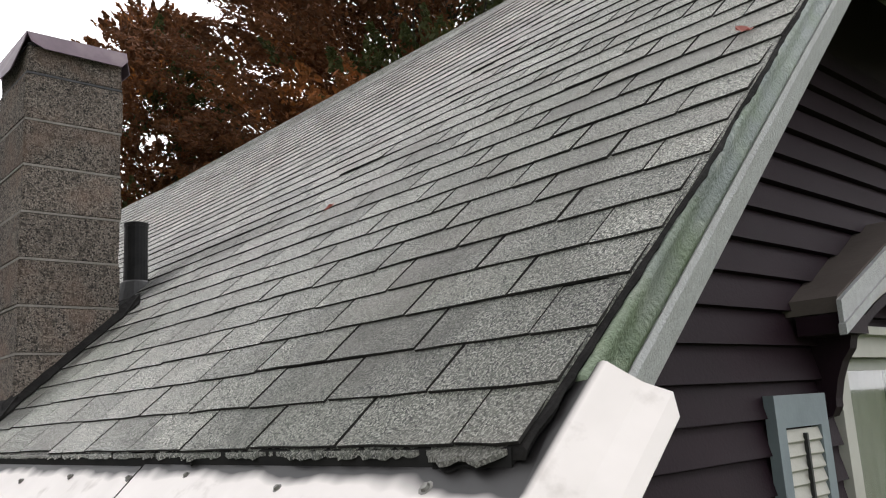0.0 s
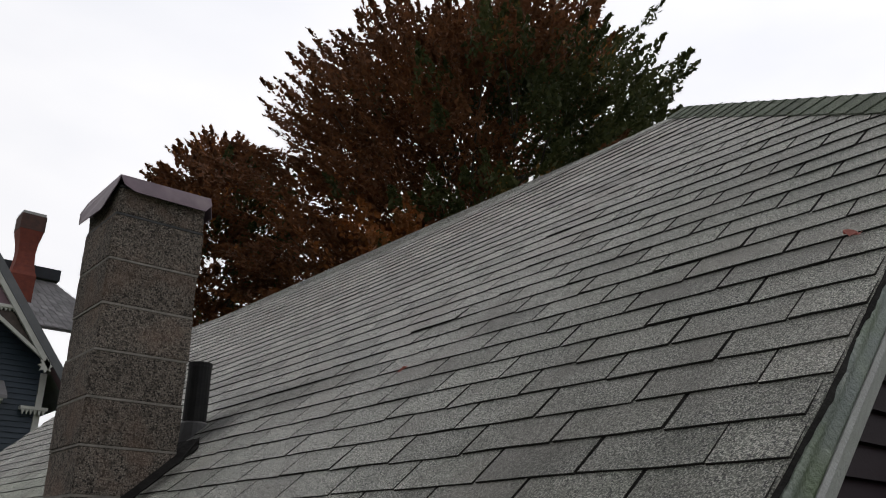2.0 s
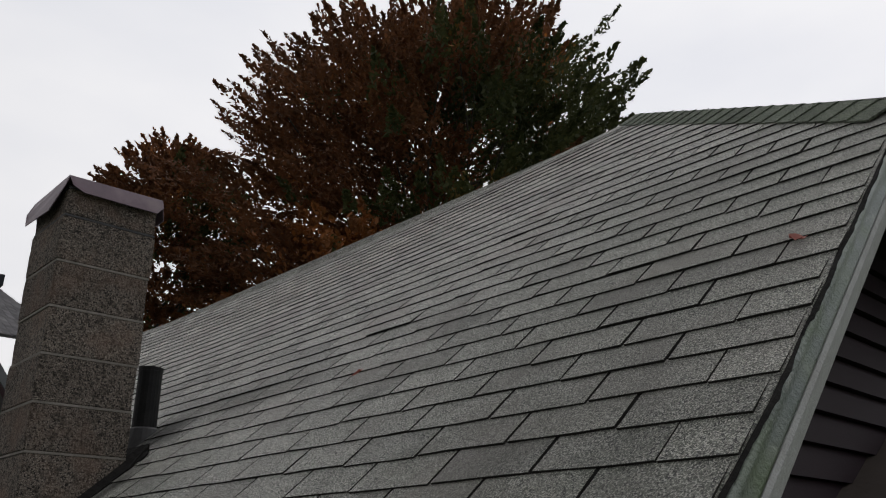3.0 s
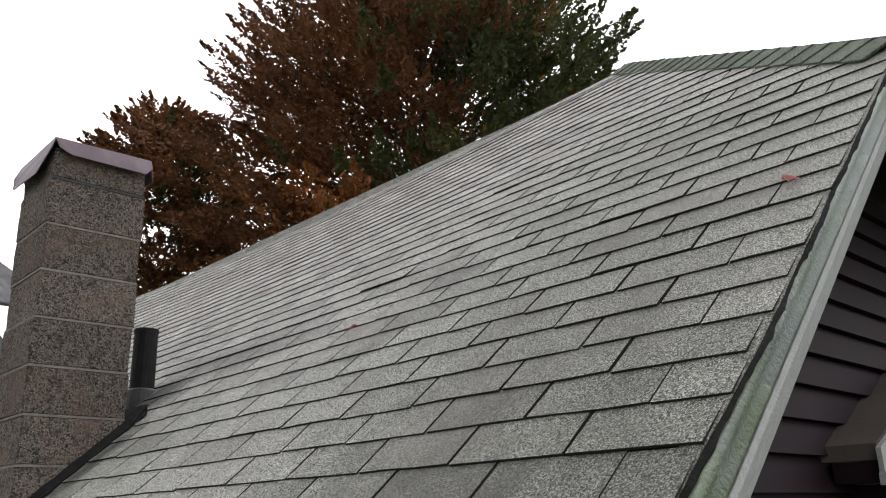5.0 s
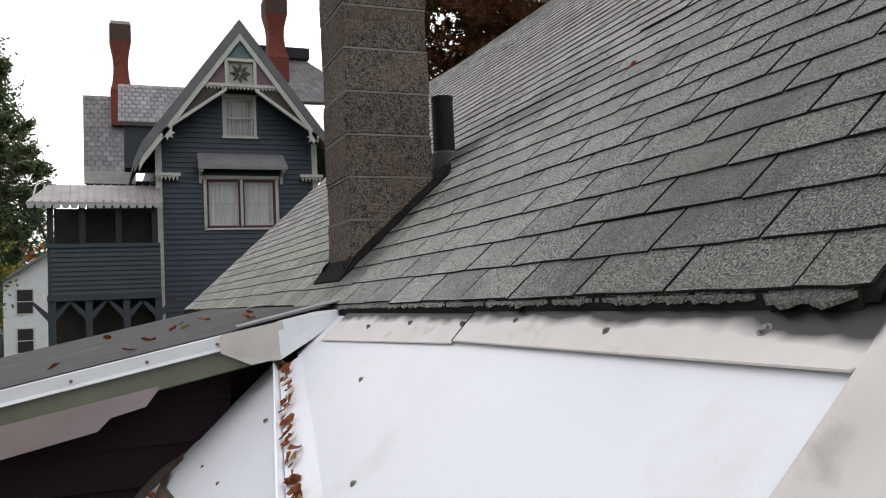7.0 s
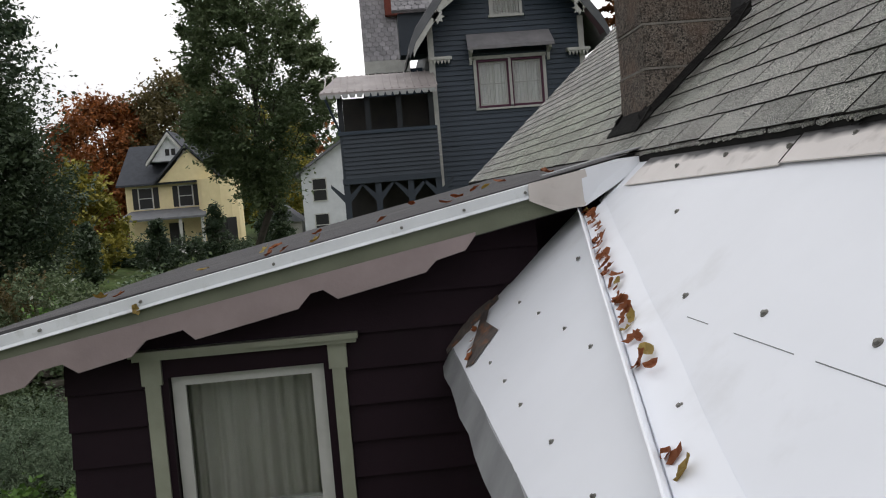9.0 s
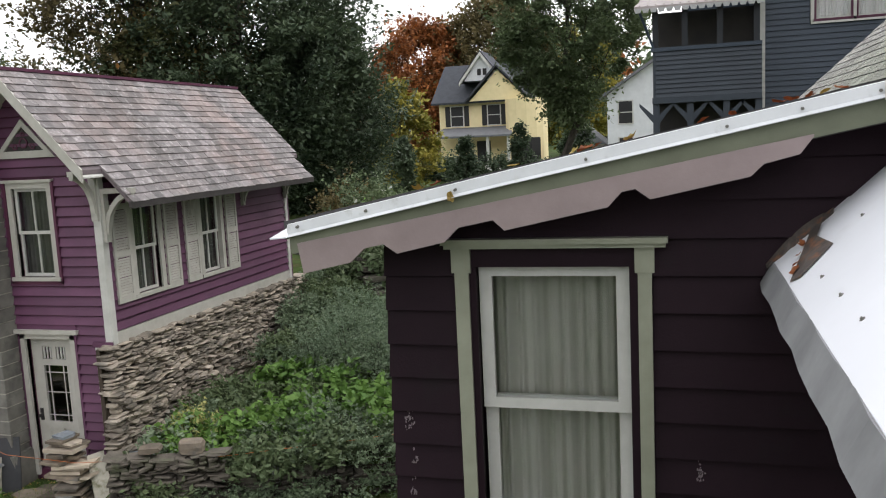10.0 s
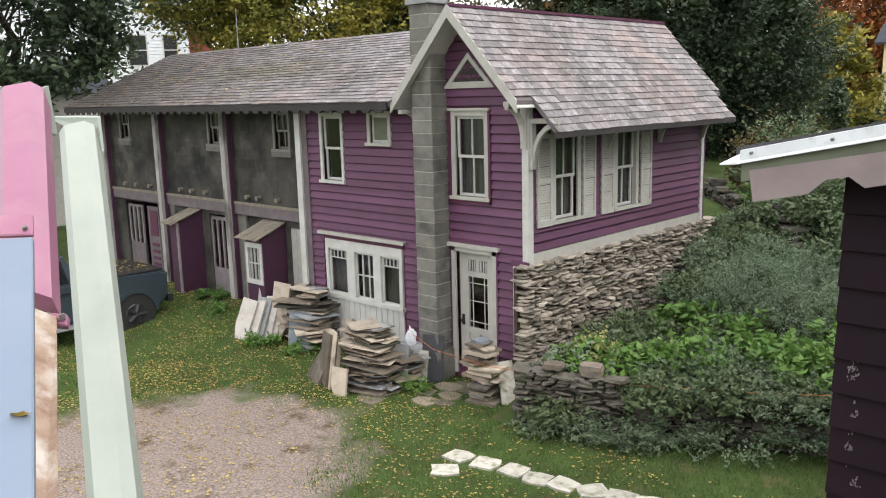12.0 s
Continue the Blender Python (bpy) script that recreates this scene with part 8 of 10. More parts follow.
for s in (-1, 1):
    bm = bmesh.new()
    prism(bm, [(-13.0, 54.5, 10.75), (-13.0 + s * 1.75, 54.5, 8.5), (-13.0 + s * 1.75, 54.5, 8.25), (-13.0, 54.5, 10.45)], [(-13.0, 54.8, 10.75), (-13.0 + s * 1.75, 54.8, 8.5), (-13.0 + s * 1.75, 54.8, 8.25), (-13.0, 54.8, 10.45)])
    part("attic_rake", bm, M["trim_white"], dm)
    bm = bmesh.new()
    prism(bm, [(-13.0, 54.6, 10.8), (-13.0 + s * 1.8, 54.6, 8.5), (-13.0 + s * 1.8, 58.5, 8.5), (-13.0, 58.5, 10.8)], [(-13.0, 54.6, 10.9), (-13.0 + s * 1.8, 54.6, 8.6), (-13.0 + s * 1.8, 58.5, 8.6), (-13.0, 58.5, 10.9)])
    part("attic_roof", bm, M["dark_roof"], dm)
for u in (-15.6, -12.6):
    far_window(yel, YW, u, 5.15, 0.95, 1.5, True)
far_window(yel, YW, -10.6, 5.3, 1.2, 1.2)
bm = bmesh.new()
prism(bm, [(-16.9, 52.4, 4.35), (-10.2, 52.4, 4.35), (-10.8, 55.0, 5.0), (-16.3, 55.0, 5.0)], [(-16.9, 52.4, 4.2), (-10.2, 52.4, 4.2), (-10.8, 55.0, 4.85), (-16.3, 55.0, 4.85)])
part("porch_roof", bm, M["porch_roof"], yel)
for u in (-16.6, -14.4, -12.2, -10.6):
    part("porch_column", bmesh_box_local(front(0, 52.6), u - 0.1, u + 0.1, -0.2, 0.0, YB, 4.2), M["trim_white"], yel)
part("front_door", bmesh_box_local(YW, -13.6, -12.5, 0.0, 0.05, YB + 0.3, 3.9), M["shutter_black"], yel)
for i in range(4):
    part("porch_step", bmesh_box_local(front(0, 52.4), -12.6, -11.0, 0.3 * (3 - i), 0.3 * (4 - i), YB - 0.2, YB - 0.15 + 0.17 * (i + 1)), M["trim_white"], yel)
part("porch_floor", bmesh_box_local(front(0, 55), -16.8, -10.3, 0.0, 2.6, YB - 0.1, YB + 0.5), M["trim_white"], yel)
tur = bmesh.new()
tube(tur, (-9.6, 54.6, YB), (-9.6, 54.6, 7.0), 1.5, 1.5, 12)
part("corner_turret", tur, M["yellow_siding"], yel)
for a in (-110, -80, -50):
    bm = bmesh.new()
    m = Matrix.Translation((-9.6, 54.6, 0)) @ Matrix.Rotation(radians(a), 4, "Z")
    hexa(bm, [m @ Vector(p) for p in ((1.46, -0.4, 2.2), (1.56, -0.4, 2.2), (1.56, 0.4, 2.2), (1.46, 0.4, 2.2), (1.46, -0.4, 4.0), (1.56, -0.4, 4.0), (1.56, 0.4, 4.0), (1.46, 0.4, 4.0))])
    part("turret_window", bm, M["shutter_black"], yel)

yel.location = (-2.5, 10.2, 0.62)

wht = thing("white_house", "plain white two-storey house among trees", "house")
WW = front(0, 60.0)
bm = bmesh.new()
box(bm, -5.4, 3.6, 60.0, 68.0, 1.5, 7.3)
part("wall", bm, M["white_siding"], wht)
bm = bmesh.new()
prism(bm, [(-5.4, 60.0, 7.3), (3.6, 60.0, 7.3), (-0.9, 60.0, 10.2)], [(-5.4, 60.3, 7.3), (3.6, 60.3, 7.3), (-0.9, 60.3, 10.2)])
part("gable", bm, M["white_siding"], wht)
bm = bmesh.new()
for s in (-1, 1):
    prism(bm, [(-0.9, 59.5, 10.4), (-0.9 + s * 5.0, 59.5, 7.2), (-0.9 + s * 5.0, 68.3, 7.2), (-0.9, 68.3, 10.4)], [(-0.9, 59.5, 10.2), (-0.9 + s * 5.0, 59.5, 7.0), (-0.9 + s * 5.0, 68.3, 7.0), (-0.9, 68.3, 10.2)])
part("roof", bm, M["porch_roof"], wht)
for u, z in ((-4.6, 2.8), (-2.3, 2.8), (-4.6, 5.3), (-2.0, 5.5), (0.4, 2.8)):
    far_window(wht, WW, u, z, 0.9, 1.5)
garage = thing("small_garage", "small cream garage with grey roof", "garage")
bm = bmesh.new()
box(bm, -8.6, -5.8, 62, 66, 1.5, 4.0)
part("wall", bm, M["trim_cream"], garage)
bm = bmesh.new()
prism(bm, [(-8.9, 61.6, 3.9), (-5.6, 61.6, 3.9), (-7.2, 61.6, 5.2)], [(-8.9, 66.2, 3.9), (-5.6, 66.2, 3.9), (-7.2, 66.2, 5.2)])
part("roof", bm, M["porch_roof"], garage)

wh2 = thing("white_house", "tall white house with grey blinds beyond the slate roof", "house")
m2 = Matrix.Translation((-48, 25.5, 0)) @ Matrix.Rotation(radians(62), 4, "Z")
def loc2(u, n, z):
    return tuple(m2 @ Vector((u, -n, z)))
bm = bmesh.new()
lbox(bm, loc2, -9, 2, -8, 0, 0.5, 12.5)
part("wall", bm, M["white_siding"], wh2)
clapboards(wh2, loc2, -9, 2, 4, 12.5, 0.2, M["white_siding"], joined=True, gap=0.02)
for u, w in ((-6.2, 1.0), (-1.45, 1.0), (0.55, 0.75)):
    far_window(wh2, loc2, u, 7.0, w, 1.7)
bm = bmesh.new()
lbox(bm, loc2, 2.03, 3.4, -4, -0.4, 0.5, 9.4)
part("red_side_bay", bm, M["brick_red"], wh2, "flat red painted bay beside the white wall")
bm = bmesh.new()
prism(bm, [loc2(-9.4, 0.5, 12.5), loc2(2.4, 0.5, 12.5), loc2(2.4, -4, 15.5), loc2(-9.4, -4, 15.5)], [loc2(-9.4, -8.5, 12.5), loc2(2.4, -8.5, 12.5), loc2(2.4, -4.1, 15.5), loc2(-9.4, -4.1, 15.5)])
part("roof", bm, M["dark_roof"], wh2)
shed = thing("grey_shed", "low pale grey clapboard shed under the maple", "shed")
SHW = side(-31.0, 0.0)
bm = bmesh.new()
lbox(bm, SHW, 10.2, 14.5, -4.0, 0, 0.2, 5.2)
part("wall", bm, M["trim_cream"], shed)
clapboards(shed, SHW, 10.2, 14.5, 0.5, 5.2, 0.16, M["trim_cream"], joined=True, gap=0.015)
bm = bmesh.new()
prism(bm, [(-30.7, 9.9, 5.2), (-33.0, 9.9, 6.3), (-35.3, 9.9, 5.2)], [(-30.7, 14.8, 5.2), (-33.0, 14.8, 6.3), (-35.3, 14.8, 5.2)])
part("roof", bm, M["dark_roof"], shed)


# ---- trees and planting ----
def leaf_cloud(name, centres, radii, per, size, material, parent, seed, droop=0.0, flat=0.8):
    """Many small folded leaves round clump centres, as one crown mesh with gaps between the clumps."""
    r = np.random.RandomState(seed)
    vs, k = [], 0
    n = len(centres)
    tot = n * per
    c = np.repeat(np.array(centres, float), per, axis=0)
    rad = np.repeat(np.array(radii, float), per)
    d = r.normal(size=(tot, 3))
    d /= np.linalg.norm(d, axis=1)[:, None] + 1e-9
    d *= (r.uniform(0.15, 1.0, tot) ** 0.6)[:, None]
    d[:, 2] *= flat
    pos = c + d * rad[:, None]
    pos[:, 2] -= droop * np.linalg.norm(d[:, :2], axis=1) * rad
    nrm = r.normal(size=(tot, 3)) + np.array([0, 0, 0.9])
    nrm /= np.linalg.norm(nrm, axis=1)[:, None]
    t = np.cross(nrm, r.normal(size=(tot, 3)))
    t /= np.linalg.norm(t, axis=1)[:, None] + 1e-9
    b = np.cross(nrm, t)
    s = size * r.uniform(0.6, 1.3, tot)[:, None]
    v = np.stack([pos - t * s, pos + b * s * 0.45 + nrm * s * 0.15, pos + t * s, pos - b * s * 0.45 + nrm * s * 0.15], axis=1).reshape(-1, 3)
    me_ = bpy.data.meshes.new(name)
    me_.vertices.add(len(v))
    me_.vertices.foreach_set("co", v.ravel())
    me_.loops.add(tot * 4)
    me_.loops.foreach_set("vertex_index", np.arange(tot * 4, dtype=np.int32))
    me_.polygons.add(tot)
    me_.polygons.foreach_set("loop_start", np.arange(0, tot * 4, 4, dtype=np.int32))
    me_.update(calc_edges=True)
    me_.materials.append(material)
    return part(name, me_, None, parent)


def twig_cloud(name, centres, radii, per, size, material, parent, seed, hub):
    """Leaves set along short twigs that reach out and up from each clump."""
    r = np.random.RandomState(seed)
    n, k = len(centres), 11
    tw = max(2, per // k)
    c = np.repeat(np.array(centres, float), tw, axis=0)
    rad = np.repeat(np.array(radii, float), tw)
    m = len(c)
    base = c + np.clip(r.normal(size=(m, 3)), -1.2, 1.2) * rad[:, None] * np.array([0.42, 0.42, 0.3])
    out = c - np.array(hub)
    out /= np.linalg.norm(out, axis=1)[:, None] + 1e-6
    dr = out * 0.8 + r.normal(size=(m, 3)) * np.array([0.65, 0.65, 0.4]) + np.array([0, 0, 0.22])
    dr /= np.linalg.norm(dr, axis=1)[:, None]
    ln = rad * r.uniform(0.45, 1.25, m)
    u = np.tile((np.arange(k) + 0.5) / k, m) + r.uniform(-0.04, 0.04, m * k)
    d = np.repeat(dr, k, axis=0)
    tot = m * k
    pos = np.repeat(base, k, axis=0) + d * (np.repeat(ln, k) * u)[:, None] + r.normal(size=(tot, 3)) * size * 0.75
    nrm = r.normal(size=(tot, 3)) * 0.8 + np.array([0, 0, 1.0])
    nrm /= np.linalg.norm(nrm, axis=1)[:, None]
    t = np.cross(nrm, d + r.normal(size=(tot, 3)) * 0.8)
    t /= np.linalg.norm(t, axis=1)[:, None] + 1e-9
    b = np.cross(nrm, t)
    s = size * r.uniform(0.6, 1.3, tot)[:, None]
    v = np.stack([pos - t * s * 0.5, pos + b * s + nrm * s * 0.2, pos + t * s * 0.5, pos - b * s + nrm * s * 0.1], axis=1).reshape(-1, 3)
    me_ = bpy.data.meshes.new(name)
    me_.vertices.add(len(v))
    me_.vertices.foreach_set("co", v.ravel())
    me_.loops.add(tot * 4)
    me_.loops.foreach_set("vertex_index", np.arange(tot * 4, dtype=np.int32))
    me_.polygons.add(tot)
    me_.polygons.foreach_set("loop_start", np.arange(0, tot * 4, 4, dtype=np.int32))
    me_.update(calc_edges=True)
    me_.materials.append(material)
    return part(name, me_, None, parent)


def spray_cloud(name, origins, dirs, lengths, per, size, material, parent, seed):
    """Flat pointed sprays of leaves, each broad at its foot and narrow at its tip."""
    r = np.random.RandomState(seed)
    m = len(origins)
    o = np.repeat(np.array(origins, float), per, axis=0)
    d = np.array(dirs, float)
    d /= np.linalg.norm(d, axis=1)[:, None] + 1e-9
    sd = np.cross(d, np.array([0, 0, 1.0]) + r.normal(size=(m, 3)) * 0.35)
    sd /= np.linalg.norm(sd, axis=1)[:, None] + 1e-9
    up = np.cross(sd, d)
    d, sd, up = (np.repeat(q, per, axis=0) for q in (d, sd, up))
    ln = np.repeat(np.array(lengths, float), per)
    tot = m * per
    u = r.uniform(0, 1, tot) ** 0.85
    w = (1.02 - u) * 0.34 * ln
    pos = o + d * (ln * u)[:, None] + sd * (r.uniform(-1, 1, tot) * w)[:, None] + up * (r.normal(0, 0.3, tot) * w - 0.18 * ln * u * u * 0.4)[:, None]
    nrm = up + r.normal(size=(tot, 3)) * 0.55
    nrm /= np.linalg.norm(nrm, axis=1)[:, None]
    t = np.cross(nrm, d + r.normal(size=(tot, 3)) * 0.7)
    t /= np.linalg.norm(t, axis=1)[:, None] + 1e-9
    b = np.cross(nrm, t)
    s = size * r.uniform(0.6, 1.3, tot)[:, None]
    v = np.stack([pos - t * s * 0.5, pos + b * s + nrm * s * 0.2, pos + t * s * 0.5, pos - b * s + nrm * s * 0.1], axis=1).reshape(-1, 3)
    me_ = bpy.data.meshes.new(name)
    me_.vertices.add(len(v))
    me_.vertices.foreach_set("co", v.ravel())
    me_.loops.add(tot * 4)
    me_.loops.foreach_set("vertex_index", np.arange(tot * 4, dtype=np.int32))
    me_.polygons.add(tot)
    me_.polygons.foreach_set("loop_start", np.arange(0, tot * 4, 4, dtype=np.int32))
    me_.update(calc_edges=True)
    me_.materials.append(material)
    return part(name, me_, None, parent)


def beech(label, at, top, crown_r, crown_lo, count, per, leaf, seed, trunk_r, rust, length=1.7):
    """A beech: forking limbs and layered sprays that point outwards and up, rusty on the sunward side."""
    r = random.Random(seed)
    x, y = at
    z0 = ground_h(x, y)
    tr = thing("beech_tree", label, "tree", at=(x, y, z0))
    bm_ = bmesh.new()
    limb(bm_, (x, y, z0 - 0.3), (x + 0.3, y, top - (top - crown_lo) * 0.2), trunk_r, trunk_r * 0.18, r, 7)
    part("trunk", bm_, M["bark"], tr, recalc=False)
    cz, hz = (top + crown_lo) / 2, (top - crown_lo) / 2
    groups = {"crown": ([], [], []), "rust_foliage": ([], [], []), "orange_foliage": ([], [], [])}
    bm_ = bmesh.new()
    picks = []
    for i in range(count):
        a, t = r.uniform(0, 2 * math.pi), r.uniform(-1, 1)
        lim = math.sqrt(max(0.02, 1 - abs(t) ** 2.6)) * crown_r * (1 + 0.17 * noise.noise(Vector((math.cos(a) * 1.6 + seed, math.sin(a) * 1.6, t * 2.0))) + 0.1 * noise.noise(Vector((math.cos(a) * 5 + seed, math.sin(a) * 5, t * 6))))
        ln = length * r.uniform(0.6, 1.2)
        q = lim * r.uniform(0.1, 1.0) ** 0.55 - ln * 0.5
        q = max(0.1, q)
        o = Vector((x + q * math.cos(a), y + q * math.sin(a), cz + t * hz * (1 - 0.3 * ln / hz) - 0.15 * ln))
        dr = Vector((math.cos(a), math.sin(a), 0.32 + 0.75 * max(0.0, t) ** 2 + r.uniform(-0.2, 0.3)))
        picks.append((o, dr, ln, noise.noise(Vector((o.x * 0.3, o.y * 0.3, o.z * 0.3 + seed))) + 0.25 * (o.z - cz) / hz + 0.7 * (0.67 * (o.y - y) - 0.74 * (o.x - x)) / crown_r + r.uniform(-0.3, 0.3)))
        if i % 14 == 0:
            limb(bm_, (x, y, max(z0 + 2, o.z - q * 0.8)), o, trunk_r * 0.16, 0.015, r, 4)
    tagged(part("branchwork", bm_, M["bark"], tr, recalc=False), kind="stuff")
    cut = sorted(p[3] for p in picks)[int(len(picks) * (1 - rust))]
    for o, dr, ln, v in picks:
        g = groups["rust_foliage" if v >= cut else "crown"]
        if o.z < cz - 0.15 * hz and noise.noise(Vector((o.x * 0.42, o.y * 0.42, o.z * 0.6 + 7 * seed))) > 0.26:
            g = groups["orange_foliage"]
        g[0].append(o)
        g[1].append(dr)
        g[2].append(ln)
    for k, m_ in (("crown", M["leaf_beech"]), ("rust_foliage", M["leaf_rust"]), ("orange_foliage", M["leaf_orange"])):
        spray_cloud(k, *groups[k], per, leaf, m_, tr, seed + len(k))
    return tr


def limb(bm, p, q, r0, r1, r, bends=4):
    p, q = Vector(p), Vector(q)
    pts, rad = [], []
    for i in range(bends + 1):
        t = i / bends
        k = (q - p).length * 0.05 * (1 if 0 < i < bends else 0)
        pts.append(p.lerp(q, t) + Vector((r.uniform(-1, 1), r.uniform(-1, 1), r.uniform(-0.5, 0.5))) * k)
        rad.append(r0 + (r1 - r0) * t)
    path_tube(bm, pts, rad, 7)


def tree(name, label, at, top, crown_r, crown_lo, leafm, clumps, per, leaf, seed, trunk_r=0.3, shape="round", clump_r=0.9, squash=1.0, second=None, sprays=0, spray_len=0.9):
    r = random.Random(seed)
    x, y = at
    z0 = ground_h(x, y)
    tr = thing(name, label, "tree", at=(x, y, z0))
    bm_ = bmesh.new()
    limb(bm_, (x, y, z0 - 0.3), (x + r.uniform(-0.2, 0.2), y, top - (top - crown_lo) * 0.25), trunk_r, trunk_r * 0.2, r, 6)
    part("trunk", bm_, M["bark"], tr, recalc=False)
    bm_ = bmesh.new()
    cz = (top + crown_lo) / 2
    hz = (top - crown_lo) / 2
    centres, radii = [], []

    def edge(a, t):
        if shape == "round":
            lim = math.sqrt(max(0, 1 - t * t))
        elif shape == "cone":
            lim = (1 - t) / 2 * 0.97 + 0.03
        else:
            lim = (1 - abs(t) ** 2.5) * (0.62 + 0.38 * (1 - t) / 2)
        return lim * crown_r * (1 + 0.2 * noise.noise(Vector((math.cos(a) * 1.7 + seed, math.sin(a) * 1.7, t * 2.2))))

    for i in range(clumps):
        a, t = r.uniform(0, 2 * math.pi), r.uniform(-1, 1)
        q = (r.uniform(0.25, 1.0) ** 0.45) * edge(a, t)
        centres.append((x + q * math.cos(a), y + q * math.sin(a) * squash, cz + t * hz))
        radii.append(clump_r * r.uniform(0.6, 1.25))
    for i in range(0, len(centres), max(1, len(centres) // 40)):
        c = centres[i]
        st = max(z0 + 0.12 * (top - z0), crown_lo - 0.1 * (top - z0), c[2] - math.hypot(c[0] - x, c[1] - y) * 1.1)
        limb(bm_, (x, y, min(st, c[2])), c, trunk_r * 0.16, 0.012, r, 4)
    tagged(part("branchwork", bm_, M["bark"], tr, recalc=False), kind="stuff")
    # pointed sprays of small clumps that break the outline
    for i in range(sprays):
        a, t = r.uniform(0, 2 * math.pi), r.uniform(-0.75, 1.0)
        q = edge(a, t) * 0.97
        o = Vector((x + q * math.cos(a), y + q * math.sin(a) * squash, cz + t * hz))
        out = Vector((math.cos(a) * math.sqrt(max(0.05, 1 - t * t)), math.sin(a), max(-0.1, t) * 0.9 + 0.45)).normalized()
        ln = spray_len * r.uniform(0.5, 1.3)
        for k in range(3):
            centres.append(tuple(o + out * ln * k / 3))
            radii.append(clump_r * (0.5 - 0.11 * k))
    if second is None:
        twig_cloud("crown", centres, radii, per, leaf, leafm, tr, seed, (x, y, cz - hz * 0.5))
    else:
        mat2, share = second
        pick = [noise.noise(Vector((c[0] * 0.32, c[1] * 0.32, c[2] * 0.32 + seed))) + 0.42 * (c[2] - cz) / hz - 0.45 * (c[0] - x) / crown_r + r.uniform(-0.25, 0.25) for c in centres]
        cut = sorted(pick)[int(len(pick) * (1 - share))]
        for nm, m_, keep in (("crown", leafm, lambda v: v < cut), ("rust_foliage", mat2, lambda v: v >= cut)):
            idx = [i for i, v in enumerate(pick) if keep(v)]
            twig_cloud(nm, [centres[i] for i in idx], [radii[i] for i in idx], per, leaf, m_, tr, seed + len(nm), (x, y, cz - hz * 0.5))
    return tr


beech("large copper beech turning rust and dark green", (14.5, 16.0), 19.5, 7.0, 5.6, 3300, 115, 0.075, 3, 0.4, 0.56, 1.5)
beech("smaller rust-brown beech beside the large one", (9.75, 22.5), 17.0, 3.2, 5.0, 1050, 110, 0.08, 4, 0.28, 0.72, 1.3)
beech("far rust-brown beech showing over the ridge", (30.3, 17.2), 22.4, 3.2, 8.0, 300, 80, 0.13, 5, 0.3, 0.7, 1.6)
tree("maple_tree", "tall green maple with an oval crown", (-3.8, 28.5), 14.3, 2.7, 5.5, M["leaf_green"], 300, 180, 0.075, 6, 0.16, "egg", 0.62, sprays=90, spray_len=0.5)
tree("dark_tree", "massive dark green maple with brown patches", (-16.7, 29.5), 16.0, 4.6, 2.2, M["leaf_dark"], 560, 220, 0.105, 7, 0.35, "round", 1.35, second=(M["leaf_beech"], 0.2), sprays=50, spray_len=0.9)
tree("dark_tree", "dark green tree beside the large one", (-14.6, 31.5), 9.3, 3.0, 1.2, M["leaf_dark"], 260, 220, 0.1, 8, 0.3, "round", 1.2)
tree("brown_tree", "tall brownish tree behind the slate roof", (-19.9, 28.6), 15.0, 3.7, 3.0, M["leaf_olive"], 230, 150, 0.11, 9, 0.35, "round", 1.3)
tree("green_tree", "broad green tree behind the carriage house", (-27.6, 26.2), 8.8, 2.6, 2.5, M["leaf_green"], 320, 220, 0.1, 10, 0.3, "round", 1.3)
tree("yellow_tree", "tree turning yellow beyond the long roof", (-29.5, 24.0), 13.0, 4.6, 3.5, M["leaf_yellow"], 320, 220, 0.11, 11, 0.3, "round", 1.3)
tree("green_tree", "green tree beyond the long roof", (-34.5, 21.8), 15.0, 4.4, 8.0, M["leaf_yellow"], 260, 220, 0.11, 12, 0.3, "round", 1.3, second=(M["leaf_green"], 0.6))
tree("yellow_tree", "small yellow-green tree on the far lawn", (-15.2, 44.0), 7.6, 2.1, 2.0, M["leaf_yellow"], 90, 90, 0.15, 13, 0.15, "egg", 0.7)
tree("orange_maple", "bright orange maple far behind the yellow house", (-25.5, 82.0), 15.5, 5.2, 4.0, M["leaf_orange"], 260, 150, 0.22, 14, 0.4, "round", 1.6)
tree("green_tree", "far green tree behind the yellow house", (-18.5, 84.0), 17.5, 5.6, 4.0, M["leaf_olive"], 280, 150, 0.22, 15, 0.4, "round", 1.7)
tree("green_tree", "far yellow-green tree behind the yellow house", (-11.5, 86.0), 14.5, 4.6, 4.0, M["leaf_yellow"], 110, 150, 0.22, 16, 0.4, "round", 1.6)
tree("pine_tree", "far dark pine with a pointed top", (-9.0, 95.0), 18.0, 3.2, 3.0, M["leaf_dark"], 130, 80, 0.35, 17, 0.3, "cone", 1.1)
tree("maple_tree", "leafy maple branch end over the yard", (-27.2, 9.6), 11.0, 3.5, 5.2, M["leaf_dark"], 170, 200, 0.12, 18, 0.25, "round", 1.1)
for i, (x, y, h, w) in enumerate([(-13.0, 38.0, 2.7, 0.5), (-11.5, 44.0, 2.65, 0.5), (-8.55, 44.0, 3.2, 0.62), (-5.2, 44.0, 3.2, 0.62), (-6.3, 46.0, 2.6, 0.45)]):
    t_ = tree("arborvitae", "narrow columnar evergreen on the far lawn", (x, y), ground_h(x, y) + h, w, ground_h(x, y) + 0.15, M["leaf_dark"], 60, 90, 0.09, 60 + i, 0.06, "egg", 0.28)
    tagged(t_, group="columnar evergreens")


